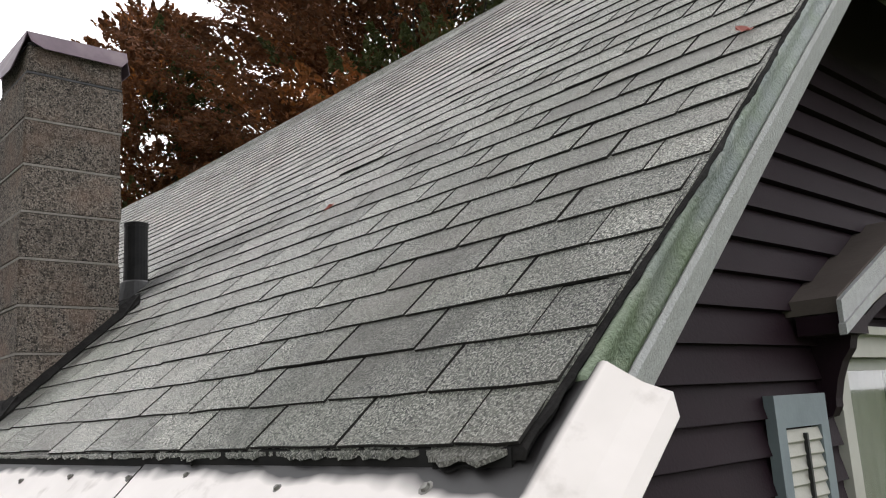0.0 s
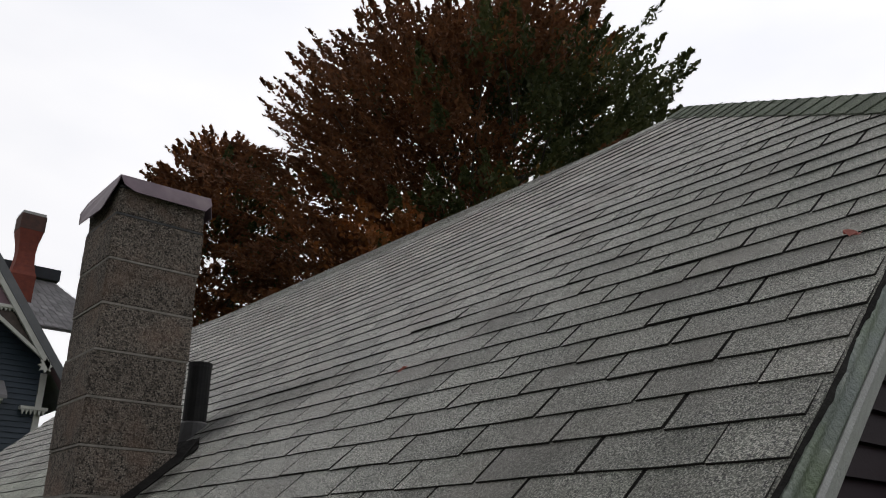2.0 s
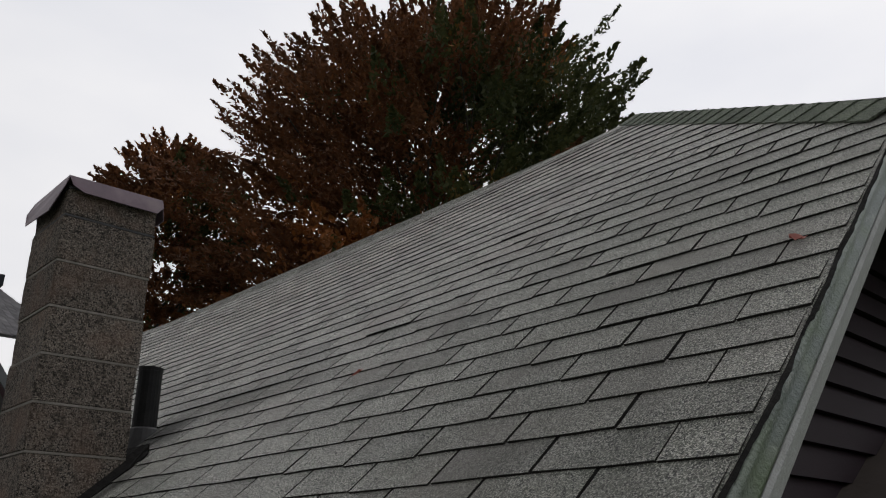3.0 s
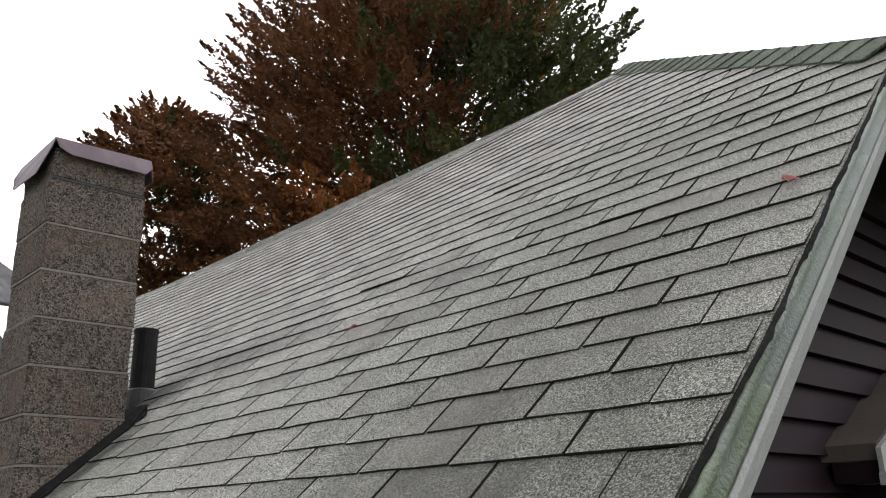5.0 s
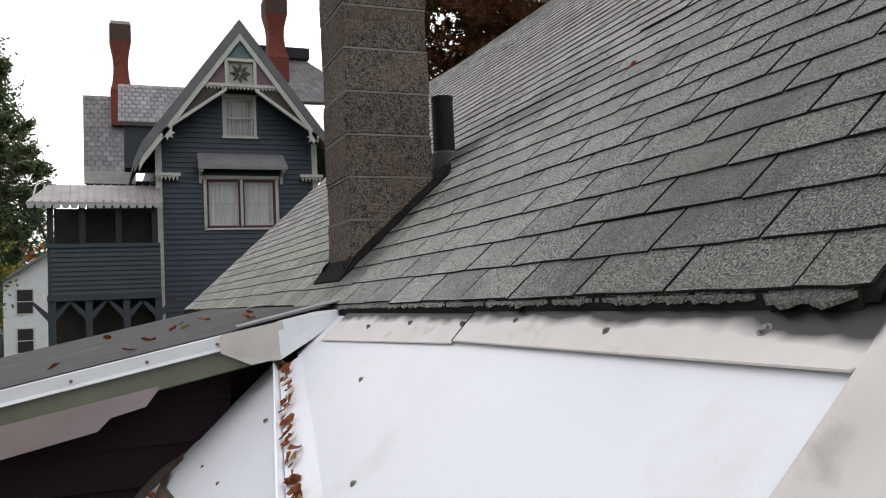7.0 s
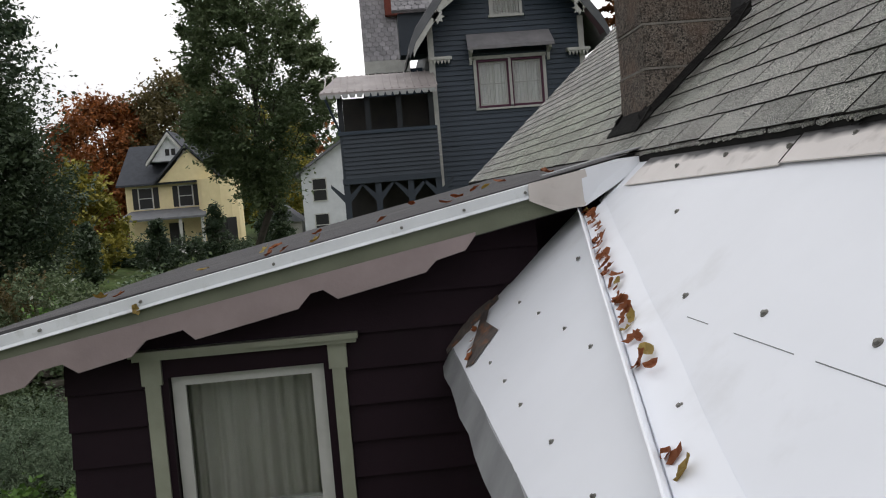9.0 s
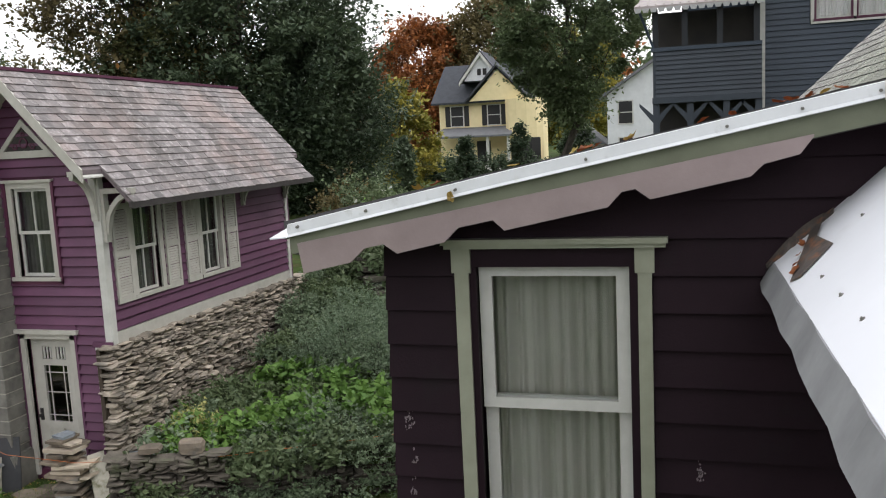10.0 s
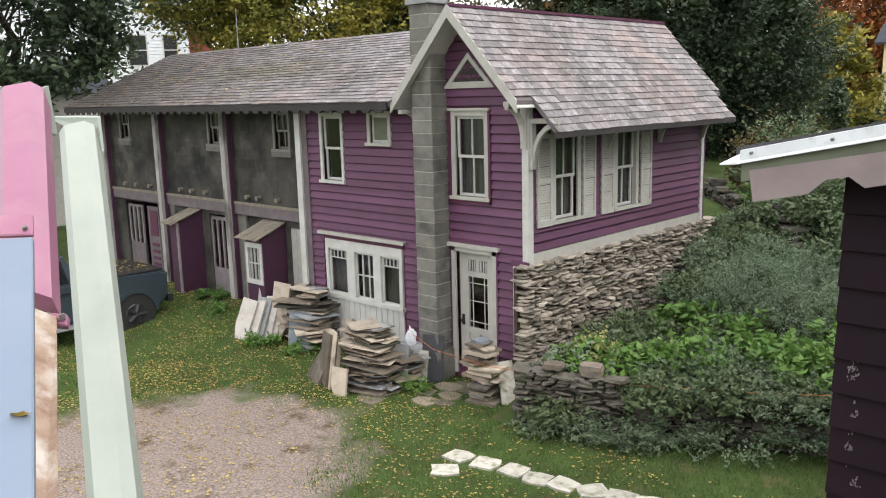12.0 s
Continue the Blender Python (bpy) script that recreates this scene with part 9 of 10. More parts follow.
def shrub(name, label, x, y, w, h, leafm, n, per, leaf, seed, group="", clump=0.22, droop=0.0):
    r = random.Random(seed)
    z0 = ground_h(x, y)
    sh = thing(name, label, "shrub", group, at=(x, y, z0))
    cs, rs_ = [], []
    bm_ = bmesh.new()
    for i in range(n):
        a, q = r.uniform(0, 2 * math.pi), r.uniform(0, 1) ** 0.5
        px_, py_ = x + q * w * math.cos(a), y + q * w * math.sin(a)
        c = (px_, py_, max(ground_h(px_, py_) + 0.06, z0 + h * (1 - 0.75 * q * q) * r.uniform(0.25, 1.0)))
        cs.append(c)
        rs_.append(clump * r.uniform(0.6, 1.3))
        if i % 4 == 0:
            tube(bm_, (x + 0.2 * (px_ - x), y + 0.2 * (py_ - y), z0 - 0.1), c, 0.012, 0.004, 5, caps=False)
    tagged(part("stem_tuft", bm_, M["bark"], sh, recalc=False), kind="stuff")
    twig_cloud("foliage", cs, [q * 1.25 for q in rs_], per, leaf, leafm, sh, seed, (x, y, z0 - 0.25))
    return sh


def juniper(label, x, y, w, h, n, seed, group):
    """A spreading juniper: arching feathery sprays from low stems."""
    r = random.Random(seed)
    z0 = ground_h(x, y)
    sh = thing("juniper", label, "shrub", group, at=(x, y, z0))
    o_, d_, l_ = [], [], []
    bm_ = bmesh.new()
    for i in range(n):
        a, q = r.uniform(0, 2 * math.pi), r.uniform(0, 1) ** 0.6
        px_, py_ = x + q * w * math.cos(a), y + q * w * math.sin(a)
        c = Vector((px_, py_, max(ground_h(px_, py_) + 0.04, z0 + h * (1 - 0.6 * q) * r.uniform(0.2, 0.9))))
        o_.append(c)
        d_.append(Vector((math.cos(a), math.sin(a), r.uniform(-0.25, 0.75))))
        l_.append(r.uniform(0.22, 0.5))
        if i % 4 == 0:
            tube(bm_, (x, y, z0 - 0.1), c, 0.012, 0.005, 5, caps=False)
    tagged(part("stem_tuft", bm_, M["bark"], sh, recalc=False), kind="stuff")
    spray_cloud("foliage", o_, d_, l_, 46, 0.026, M["leaf_juniper"], sh, seed)
    return sh


rp = random.Random(77)
# junipers that hang over the low wall
for i, x in enumerate((-6.75, -6.1, -5.75, -5.35, -4.7, -4.3, -3.9, -3.5, -3.0)):
    juniper("spreading grey-green juniper over the low wall", x, bank_line(x) + (rp.uniform(-0.12, 0.05) if i < 4 else rp.uniform(0.1, 0.35)), rp.uniform(0.35, 0.55), rp.uniform(0.3, 0.5), 90, 200 + i, "junipers along the wall")
rq = random.Random(55)
for i in range(70):
    x = rq.uniform(-7.45, -2.6) if i % 3 else rq.uniform(-7.45, -6.6)
    y = rq.uniform(bank_line(x) + 0.5, 16.6)
    if (x < -6.0 and 11.8 < y < 13.2) or (x < -6.5 and i % 2):
        continue
    mk, lb_ = rq.choice((("leaf_green", "low dark green garden plant"), ("leaf_juniper", "low grey-green garden plant"), ("leaf_feather", "pale feathery weed on the bank"), ("leaf_green", "low dark green garden plant")))
    shrub("bank_plant", lb_, x, y, rq.uniform(0.3, 0.6), rq.uniform(0.2, 0.45), M[mk], 30, 50, rq.uniform(0.03, 0.05), 600 + i, "plants covering the bank", 0.17)
for i in range(5):
    x = -5.6 + i * 0.75
    juniper("spreading grey-green juniper on the bank", x, bank_line(x) + rp.uniform(0.8, 1.2), rp.uniform(0.6, 0.85), rp.uniform(0.4, 0.6), 130, 230 + i, "junipers on the bank")
for i, (x, y, w, h) in enumerate([(-6.3, 10.5, 0.5, 0.4), (-5.6, 10.9, 0.6, 0.5), (-4.6, 11.4, 0.6, 0.5), (-3.9, 11.7, 0.7, 0.5), (-3.3, 12.3, 0.6, 0.6), (-5.3, 12.0, 0.7, 0.5), (-6.3, 12.3, 0.6, 0.4), (-4.2, 12.8, 0.7, 0.5), (-7.0, 10.2, 0.35, 0.35)]):
    shrub("leafy_plant", "bright green broad-leaved garden plant", x, y, w, h, M["leaf_bright"], 34, 42, 0.07, 260 + i, "broad-leaved garden plants", 0.2)
for i, (x, y, w, h) in enumerate([(-6.15, 12.9, 0.55, 0.85), (-5.6, 13.1, 0.7, 1.15), (-5.0, 13.2, 0.7, 1.05), (-5.9, 14.0, 0.7, 1.05), (-5.2, 14.2, 0.7, 1.0)]):
    shrub("asparagus_fern", "tall feathery grey-green asparagus fern", x, y, w, h, M["leaf_feather"], 110, 120, 0.02, 290 + i, "feathery ferns", 0.2)
for i, (x, y, w, h) in enumerate([(-6.6, 13.3, 0.5, 0.3), (-6.9, 11.6, 0.5, 0.35), (-5.0, 10.4, 0.5, 0.3), (-6.6, 15.2, 0.6, 0.4), (-3.2, 13.6, 0.8, 0.5), (-2.6, 12.2, 0.7, 0.5), (-5.7, 9.95, 0.5, 0.3), (-6.9, 9.25, 0.3, 0.25)]):
    shrub("ground_plant", "low dark green garden plant", x, y, w, h, M["leaf_green"], 34, 60, 0.05, 320 + i, "low garden plants", 0.18)
shrub("variegated_shrub", "small cream variegated shrub by the stone wall", -6.95, 10.35, 0.35, 0.55, M["leaf_cream"], 34, 50, 0.04, 350, clump=0.14)
for i, (x, y, w, h, mk) in enumerate([(-6.6, 18.6, 1.0, 1.7, "leaf_green"), (-5.2, 19.2, 1.1, 1.6, "leaf_feather"), (-3.6, 19.5, 1.2, 1.4, "leaf_green"), (-8.3, 20.6, 0.9, 2.0, "leaf_flower"), (-9.2, 21.8, 1.0, 2.0, "leaf_olive"), (-2.2, 18.4, 1.0, 1.3, "leaf_bright"), (-5.9, 16.4, 0.7, 0.75, "leaf_flower"), (-5.1, 15.6, 0.6, 0.6, "leaf_flower"), (-7.0, 18.2, 0.7, 1.0, "leaf_bright"), (-4.4, 16.2, 0.6, 0.6, "leaf_bright"), (-6.4, 17.6, 0.7, 0.9, "leaf_flower"), (-9.6, 25.0, 1.4, 1.5, "leaf_green"), (-6.5, 24.0, 1.5, 1.2, "leaf_green")]):
    shrub("bush", "loose leafy bush behind the garden", x, y, w, h, M[mk], 60, 70, 0.06, 360 + i, "bushes behind the garden", 0.35)
for i, (x, y, w, h) in enumerate([(-16.5, 49.5, 1.3, 1.5), (-14.5, 50.0, 1.2, 1.3), (-11.2, 49.5, 1.4, 1.8), (-8.4, 50.5, 1.0, 1.2), (-17.8, 47.0, 1.4, 1.6), (-13.0, 48.5, 1.2, 1.5), (-9.6, 49.0, 0.8, 0.8)]):
    shrub("hedge_bush", "clipped dark bush before the yellow house", x, y, w, h, M["leaf_dark"], 60, 60, 0.1, 400 + i, "bushes before the yellow house", 0.45)
for i, (x, y) in enumerate([(-16.35, 9.7), (-15.5, 9.1), (-13.2, 8.8), (-12.6, 8.95), (-12.3, 9.3), (-9.4, 8.95), (-13.45, 8.6), (-16.7, 9.5)]):
    shrub("weed_tuft", "small green weed tuft at the stones", x, y, 0.15, 0.18, M["leaf_bright"], 10, 36, 0.035, 430 + i, "weed tufts", 0.1)
# far woods on the rising ground
rw = random.Random(9)
for k, (mk, nm) in enumerate((("leaf_green", "far_woods"), ("leaf_orange", "far_woods"), ("leaf_dark", "far_woods"))):
    cs, rr_ = [], []
    for i in range((150, 40, 120)[k]):
        a = rw.uniform(-0.2, 1.35)
        dist = rw.uniform(115, 190)
        x, y = -dist * math.sin(a), dist * math.cos(a)
        h0 = ground_h(x, y)
        for j in range(3):
            cs.append((x + rw.uniform(-3, 3), y + rw.uniform(-3, 3), h0 + rw.uniform(1.5, 12 if a < 0.32 else 5)))
            rr_.append(rw.uniform(2.5, 4.5) * (1 if a < 0.32 else 0.7))
    fw = leaf_cloud(nm, cs, rr_, 60, 0.7, M[mk], None, 500 + k)
    tagged(fw, "distant mixed autumn woods on the rise", "woods", kind="stuff")

# lawn blades and fallen leaves
def scatter_quads(name, pts, size, material, seed, upright):
    r = np.random.RandomState(seed)
    n = len(pts)
    p = np.array(pts, float)
    a = r.uniform(0, 2 * np.pi, n)
    t = np.stack([np.cos(a), np.sin(a), np.zeros(n)], 1)
    s = size * r.uniform(0.6, 1.4, n)[:, None]
    if upright:
        up = np.stack([r.normal(0, 0.4, n), r.normal(0, 0.4, n), np.ones(n)], 1)
        v = np.stack([p - t * s * 0.1, p + t * s * 0.1, p + up * s + t * s * 0.02, p + up * s - t * s * 0.02], 1)
    else:
        b = np.stack([-np.sin(a), np.cos(a), r.normal(0, 0.3, n)], 1)
        lift = np.stack([np.zeros(n), np.zeros(n), np.full(n, 0.004)], 1) + np.abs(r.normal(0, 0.008, (n, 3))) * np.array([0, 0, 1])
        q = p + lift
        v = np.stack([q - t * s, q + b * s * 0.55, q + t * s * 1.0, q - b * s * 0.55], 1)
    v = v.reshape(-1, 3)
    me_ = bpy.data.meshes.new(name)
    me_.vertices.add(len(v))
    me_.vertices.foreach_set("co", v.ravel())
    me_.loops.add(n * 4)
    me_.loops.foreach_set("vertex_index", np.arange(n * 4, dtype=np.int32))
    me_.polygons.add(n)
    me_.polygons.foreach_set("loop_start", np.arange(0, n * 4, 4, dtype=np.int32))
    me_.update(calc_edges=True)
    me_.materials.append(material)
    return part(name, me_, None, None)


rl = random.Random(12)
blades, fallen = [], []
while len(blades) < 115000:
    x, y = rl.uniform(-20, -1.6), rl.uniform(3.0, 11.6)
    if y > (9.9 if x < -7.7 else bank_line(x) + 0.05) or (y > 9.3 and x < -13.4) or any(abs(x - u) < 0.22 and abs(y - v) < 0.21 for u, v in STEPS):
        continue
    g = math.hypot((x + 10.1) * 0.345, (y - 4.1) * 0.29) + 0.35 * noise.noise(Vector((x * 0.9, y * 0.9, 0)))
    if g < rl.uniform(0.95, 1.18):
        continue
    blades.append((x, y, ground_h(x, y) - 0.005))
tagged(scatter_quads("lawn_grass", blades, 0.046, M["grass_blade"], 13, True), "short green lawn grass", "grass", kind="stuff")
while len(fallen) < 15000:
    x, y = rl.gauss(-14.2, 3.4), rl.uniform(3.5, 10)
    if rl.random() < 0.25:
        x, y = rl.uniform(-14, -2.5), rl.uniform(3.4, 9)
    if y > min(9.8, bank_line(max(x, -7.6))) and x > -8:
        continue
    if noise.noise(Vector((x * 0.8, y * 0.8, 5))) + 0.5 * noise.noise(Vector((x * 3.1, y * 3.1, 9))) < rl.uniform(-0.5, 0.35):
        continue
    if math.hypot((x + 10.1) * 0.345, (y - 4.1) * 0.29) < 1.05 and rl.random() < 0.6:
        continue
    fallen.append((x, y, ground_h(x, y) + 0.012))
tagged(scatter_quads("fallen_leaves", fallen, 0.023, M["leaf_fallen"], 14, False), "scattered yellow fallen leaves on the lawn", "leaves", kind="stuff")
roof_lv = [(rl.uniform(-22, -14), 0) for _ in range(1100)]
pts = []
for x, _ in roof_lv:
    y = 9.42 + 3.3 * rl.random() ** 1.2
    pts.append((x, y, lean_z(y) + 0.02))
tagged(scatter_quads("roof_leaves", pts, 0.03, M["leaf_fallen"], 15, False), "yellow leaves lying on the long slate roof", "leaves", kind="stuff")


def fallen_leaf(x, y, z, size, tilt, material, label, group, seed):
    """A curled lobed leaf."""
    r = random.Random(seed)
    b = bmesh.new()
    n = 10
    mid = b.verts.new((0, 0, 0))
    rim = []
    for i in range(n):
        a = 2 * math.pi * i / n
        q = size * (1.0 if i % 2 == 0 else 0.82) * r.uniform(0.8, 1.12)
        rim.append(b.verts.new((q * math.cos(a), q * 0.6 * math.sin(a), 0.28 * q * q / size * r.uniform(0.2, 1.6))))
    for i in range(n):
        b.faces.new((mid, rim[i], rim[(i + 1) % n]))
    ex = bmesh.ops.solidify(b, geom=b.faces[:], thickness=0.0008)
    ob = new("fallen_leaf", finish(b, "fallen_leaf", material))
    tagged(ob, label, "leaf", group)
    ob.matrix_basis = Matrix.Translation((x, y, z)) @ tilt @ Euler((r.uniform(-0.4, 0.4), r.uniform(-0.4, 0.4), r.uniform(0, 6))).to_matrix().to_4x4()


slope_rot = Matrix.Rotation(-math.atan(PITCH), 4, "Y")
M["leaf_pink"] = mat("pale_pink_leaf", (0.5, 0.2, 0.17), (0.4, 0.16, 0.13), 40, 0.6)
fallen_leaf(2.02, 2.73, roof_z(2.02, 2.73) + 0.022, 0.028, slope_rot, M["leaf_pink"], "small pink leaf stuck on the shingles", "leaves on the shingles", 1)
fallen_leaf(2.12, 1.085, roof_z(2.12, 1.085) + 0.02, 0.03, slope_rot, M["leaf_pink"], "small pink leaf stuck on the shingles", "leaves on the shingles", 2)
rv_ = random.Random(31)
for i in range(52):
    y = 3.72 - 1.9 * (i / 52) ** 1.0 + rv_.uniform(-0.04, 0.04)
    if 1.72 < y < 1.95 and i % 3:
        continue
    x = lip_x(y) + rv_.uniform(0.002, 0.034)
    yellow = rv_.random() < 0.12
    fallen_leaf(x, y, ap_z(x) + 0.024 + rv_.uniform(0, 0.014), rv_.uniform(0.02, 0.034), slope_rot, M["leaf_fallen"] if yellow else M["leaf_brown"],
                "yellow curled leaf in the roof gutter" if yellow else "wet brown curled leaf in the roof gutter", "leaves in the roof gutter", 100 + i)
for i, (y, o) in enumerate(((1.56, 0.008), (1.53, 0.02), (1.36, 0.012))):
    fallen_leaf(lip_x(y) + o, y, ap_z(lip_x(y) + o) + 0.02, 0.027, slope_rot, M["leaf_brown"], "wet brown curled leaf in the roof gutter", "leaves in the roof gutter", 193 + i)
fallen_leaf(lip_x(1.47) + 0.025, 1.47, ap_z(lip_x(1.47) + 0.025) + 0.024, 0.036, slope_rot, M["leaf_fallen"], "large yellow leaf in the roof gutter", "leaves in the roof gutter", 190)
for i, (x, y) in enumerate([(0.31, 3.5), (0.33, 3.6), (0.36, 3.72), (0.3, 3.42)]):
    fallen_leaf(x, y, ap_z(x) + 0.014, 0.028, slope_rot, M["leaf_brown"], "brown leaf caught at the apron end", "leaves at the apron end", 200 + i)
flat_rot = Matrix.Rotation(-math.atan(0.194), 4, "Y")
for i, (x, y) in enumerate([(-0.65, 4.7), (-0.6, 4.8), (-0.42, 5.5), (0.57, 5.2), (0.62, 5.0), (0.23, 6.4), (0.77, 5.45), (-1.2, 3.95), (-0.3, 3.85), (0.0, 4.2), (0.4, 4.5), (0.85, 4.3), (-0.9, 4.3), (0.3, 4.0), (0.95, 4.9), (0.68, 5.9), (-1.5, 4.6), (-0.5, 3.8), (-0.44, 3.83)]):
    fallen_leaf(x, y, ell_z(x) + 0.01, rv_.uniform(0.03, 0.055), flat_rot, M["leaf_brown"] if i % 4 else M["leaf_fallen"], "red-brown leaf on the shed roof", "leaves on the shed roof", 220 + i)
fallen_leaf(-1.05, 3.664, ell_z(-1.05) - 0.06, 0.03, Matrix.Rotation(1.4, 4, "X"), M["leaf_fallen"], "yellow leaf hanging on the drip edge", "leaves on the shed roof", 250)


# ---- boom lift beside the camera ----
M["boom_pink"] = mat("faded_pink_boom_paint", (0.31, 0.125, 0.195), (0.26, 0.1, 0.165), 4, 0.4, 0.06, 30, stain=(0.38, 0.2, 0.23), stain_scale=2, stain_lo=0.5, stain_hi=0.7)
M["boom_pale"] = mat("pale_green_boom_paint", (0.34, 0.37, 0.32), (0.29, 0.32, 0.28), 3, 0.4, 0.06, 30)
M["boom_blue"] = mat("pale_blue_board", (0.17, 0.21, 0.27), (0.145, 0.185, 0.24), 3, 0.5, 0.06, 30)
M["raw_wood"] = mat("bare_peeling_timber", (0.36, 0.27, 0.2), (0.2, 0.12, 0.08), 16, 0.8, 0.5, 60, stretch=(1, 1, 0.12), stain=(0.48, 0.43, 0.38), stain_scale=9, stain_lo=0.5, stain_hi=0.65)
lift = thing("boom_lift", "boom lift with pink upper boom and pale green arm", "boom lift", at=(-3.2, 1.3, 0.1))


def octo(bm, p0, p1, w0, w1, side_dir):
    """Eight-sided tapered boom between two points."""
    p0, p1 = Vector(p0), Vector(p1)
    d = (p1 - p0).normalized()
    a = (Vector(side_dir) - d * d.dot(Vector(side_dir))).normalized()
    b = d.cross(a)
    prof = [(-0.5, -0.28), (-0.28, -0.5), (0.28, -0.5), (0.5, -0.28), (0.5, 0.28), (0.28, 0.5), (-0.28, 0.5), (-0.5, 0.28)]
    prism(bm, [p0 + (a * u + b * v) * w0 for u, v in prof], [p1 + (a * u + b * v) * w1 for u, v in prof])


def strip(p_tl, p_tr, p_br, p_bl, thick, more=0.0):
    """A flat board from its four top corners, its foot drawn on along its length."""
    a, b, c, d = (Vector(p) for p in (p_tl, p_tr, p_br, p_bl))
    c, d = c + (c - b) * more, d + (d - a) * more
    n = (b - a).cross(d - a).normalized() * thick
    n = n if n.z < 0 else -n
    s = bmesh.new()
    prism(s, [a, b, c, d], [a + n, b + n, c + n, d + n])
    bmesh.ops.bevel(s, geom=s.edges[:], offset=0.003, segments=1, affect="EDGES")
    return s


bm = bmesh.new()
octo(bm, (-3.86, 1.606, 4.671), (-2.28, 0.92, 3.27), 0.145, 0.147, (0.72, 0.69, 0.0))
arm = part("lower_arm", bm, M["boom_pale"], lift, "pale green eight-sided steel arm")
bm = bmesh.new()
octo(bm, (-2.28, 0.92, 3.27), (-2.5, 0.3, 1.0), 0.147, 0.2, (0.72, 0.69, 0.0))
part("arm_foot", bm, M["boom_pale"], arm)
bm = bmesh.new()
octo(bm, (-3.26, 1.17, 4.812), (-2.34, 0.782, 4.295), 0.148, 0.132, (0.72, 0.69, 0.0))
upper_boom = part("upper_boom", bm, M["boom_pink"], lift, "faded pink eight-sided upper boom")
for s in (-1, 1):
    bm = bmesh.new()
    c = Vector((-3.3, 1.19, 4.8)) + Vector((0.72, 0.69, -0.02)) * 0.08 * s
    e = Vector((0.72, 0.69, 0)) * 0.005
    q = [(0, 0.07), (-0.06, 0.06), (-0.07, -0.08), (0.03, -0.1)]
    prism(bm, [c + Vector((-0.69 * u, 0.72 * u, v)) - e for u, v in q], [c + Vector((-0.69 * u, 0.72 * u, v)) + e for u, v in q])
    part("end_plate", bm, M["boom_pale"], upper_boom)
bm = bmesh.new()
prism(bm, [(-4.07, 1.56, 4.75), (-3.81, 1.67, 4.745), (-3.74, 1.64, 4.6), (-3.79, 1.63, 4.61), (-3.84, 1.655, 4.7), (-3.95, 1.6, 4.7)],
      [(-4.08, 1.575, 4.755), (-3.82, 1.685, 4.75), (-3.75, 1.655, 4.605), (-3.8, 1.645, 4.615), (-3.85, 1.67, 4.705), (-3.96, 1.615, 4.705)])
part("hinge_bracket", bm, M["boom_pale"], arm, "pale green hinge bracket")
for p in ((-3.77, 1.625, 4.615), (-3.95, 1.53, 4.69)):
    bm = bmesh.new()
    tube(bm, p, (p[0] + 0.025, p[1] - 0.025, p[2]), 0.018, 0.018, 12)
    part("pin", bm, M["boom_pale"], arm)
plate = part("lap_plate", strip((-2.31, 0.66, 4.562), (-2.203, 0.77, 4.562), (-2.146, 0.744, 4.523), (-2.26, 0.63, 4.523), 0.012), M["boom_pink"], lift)
for k in (0.08, 0.5, 0.9):
    bm = bmesh.new()
    c = Vector((-2.26, 0.63, 4.527)).lerp(Vector((-2.146, 0.744, 4.527)), k) + Vector((-0.012, 0.006, 0.005))
    tube(bm, c, c + Vector((0.003, -0.003, 0.008)), 0.006, 0.005, 8)
    part("bolt", bm, M["steel"], plate)
flange = part("boom_flange", strip((-2.33, 0.755, 4.32), (-2.225, 0.83, 4.31), (-2.21, 0.82, 4.285), (-2.31, 0.74, 4.3), 0.02), M["boom_pink"], upper_boom)
for k in (0.3, 0.65, 0.95):
    bm = bmesh.new()
    c = Vector((-2.31, 0.745, 4.312)).lerp(Vector((-2.218, 0.822, 4.3)), k)
    tube(bm, c, c + Vector((0.0, -0.002, 0.012)), 0.008, 0.007, 8)
    part("bolt", bm, M["steel"], flange)
part("blue_board", strip((-2.03, 0.585, 4.544), (-1.969, 0.68, 4.545), (-1.38, 0.428, 4.272), (-1.44, 0.33, 4.272), 0.018, 0.5), M["boom_blue"], lift, "pale blue board with a yellow leaf")
part("timber", strip((-2.259, 0.771, 4.332), (-2.238, 0.812, 4.305), (-1.698, 0.574, 4.109), (-1.729, 0.545, 4.11), 0.03, 0.5), M["raw_wood"], lift, "bare weathered timber with peeling paint")
bm = bmesh.new()
for k_, (bx0, bx1, by0, by1) in enumerate(((-3.3, -1.5, -0.6, 0.9),)):
    box(bm, bx0, bx1, by0, by1, 0.45, 1.1)
bmesh.ops.bevel(bm, geom=bm.edges[:], offset=0.06, segments=2, affect="EDGES")
base_ = part("chassis", bm, M["boom_pale"], lift)
for wx_ in (-3.1, -1.7):
    for wy_ in (-0.62, 0.92):
        bm = bmesh.new()
        tube(bm, (wx_, wy_ - 0.1, 0.42), (wx_, wy_ + 0.1, 0.42), 0.34, 0.34, 20)
        part("wheel", bm, M["pipe"], base_)

fallen_leaf(-1.528, 0.47, 4.34, 0.02, Matrix.Rotation(-0.4, 4, "Y"), M["leaf_fallen"], "long yellow leaf lying on the blue board", "leaves on the lift", 251)

# ---- pickup truck ----
M["truck_paint"] = mat("dark_blue_grey_car_paint", (0.032, 0.045, 0.055), (0.026, 0.038, 0.046), 2, 0.3, spec=0.5)
M["tyre"] = mat("tyre_rubber", (0.015, 0.015, 0.015), (0.025, 0.024, 0.022), 30, 0.8)
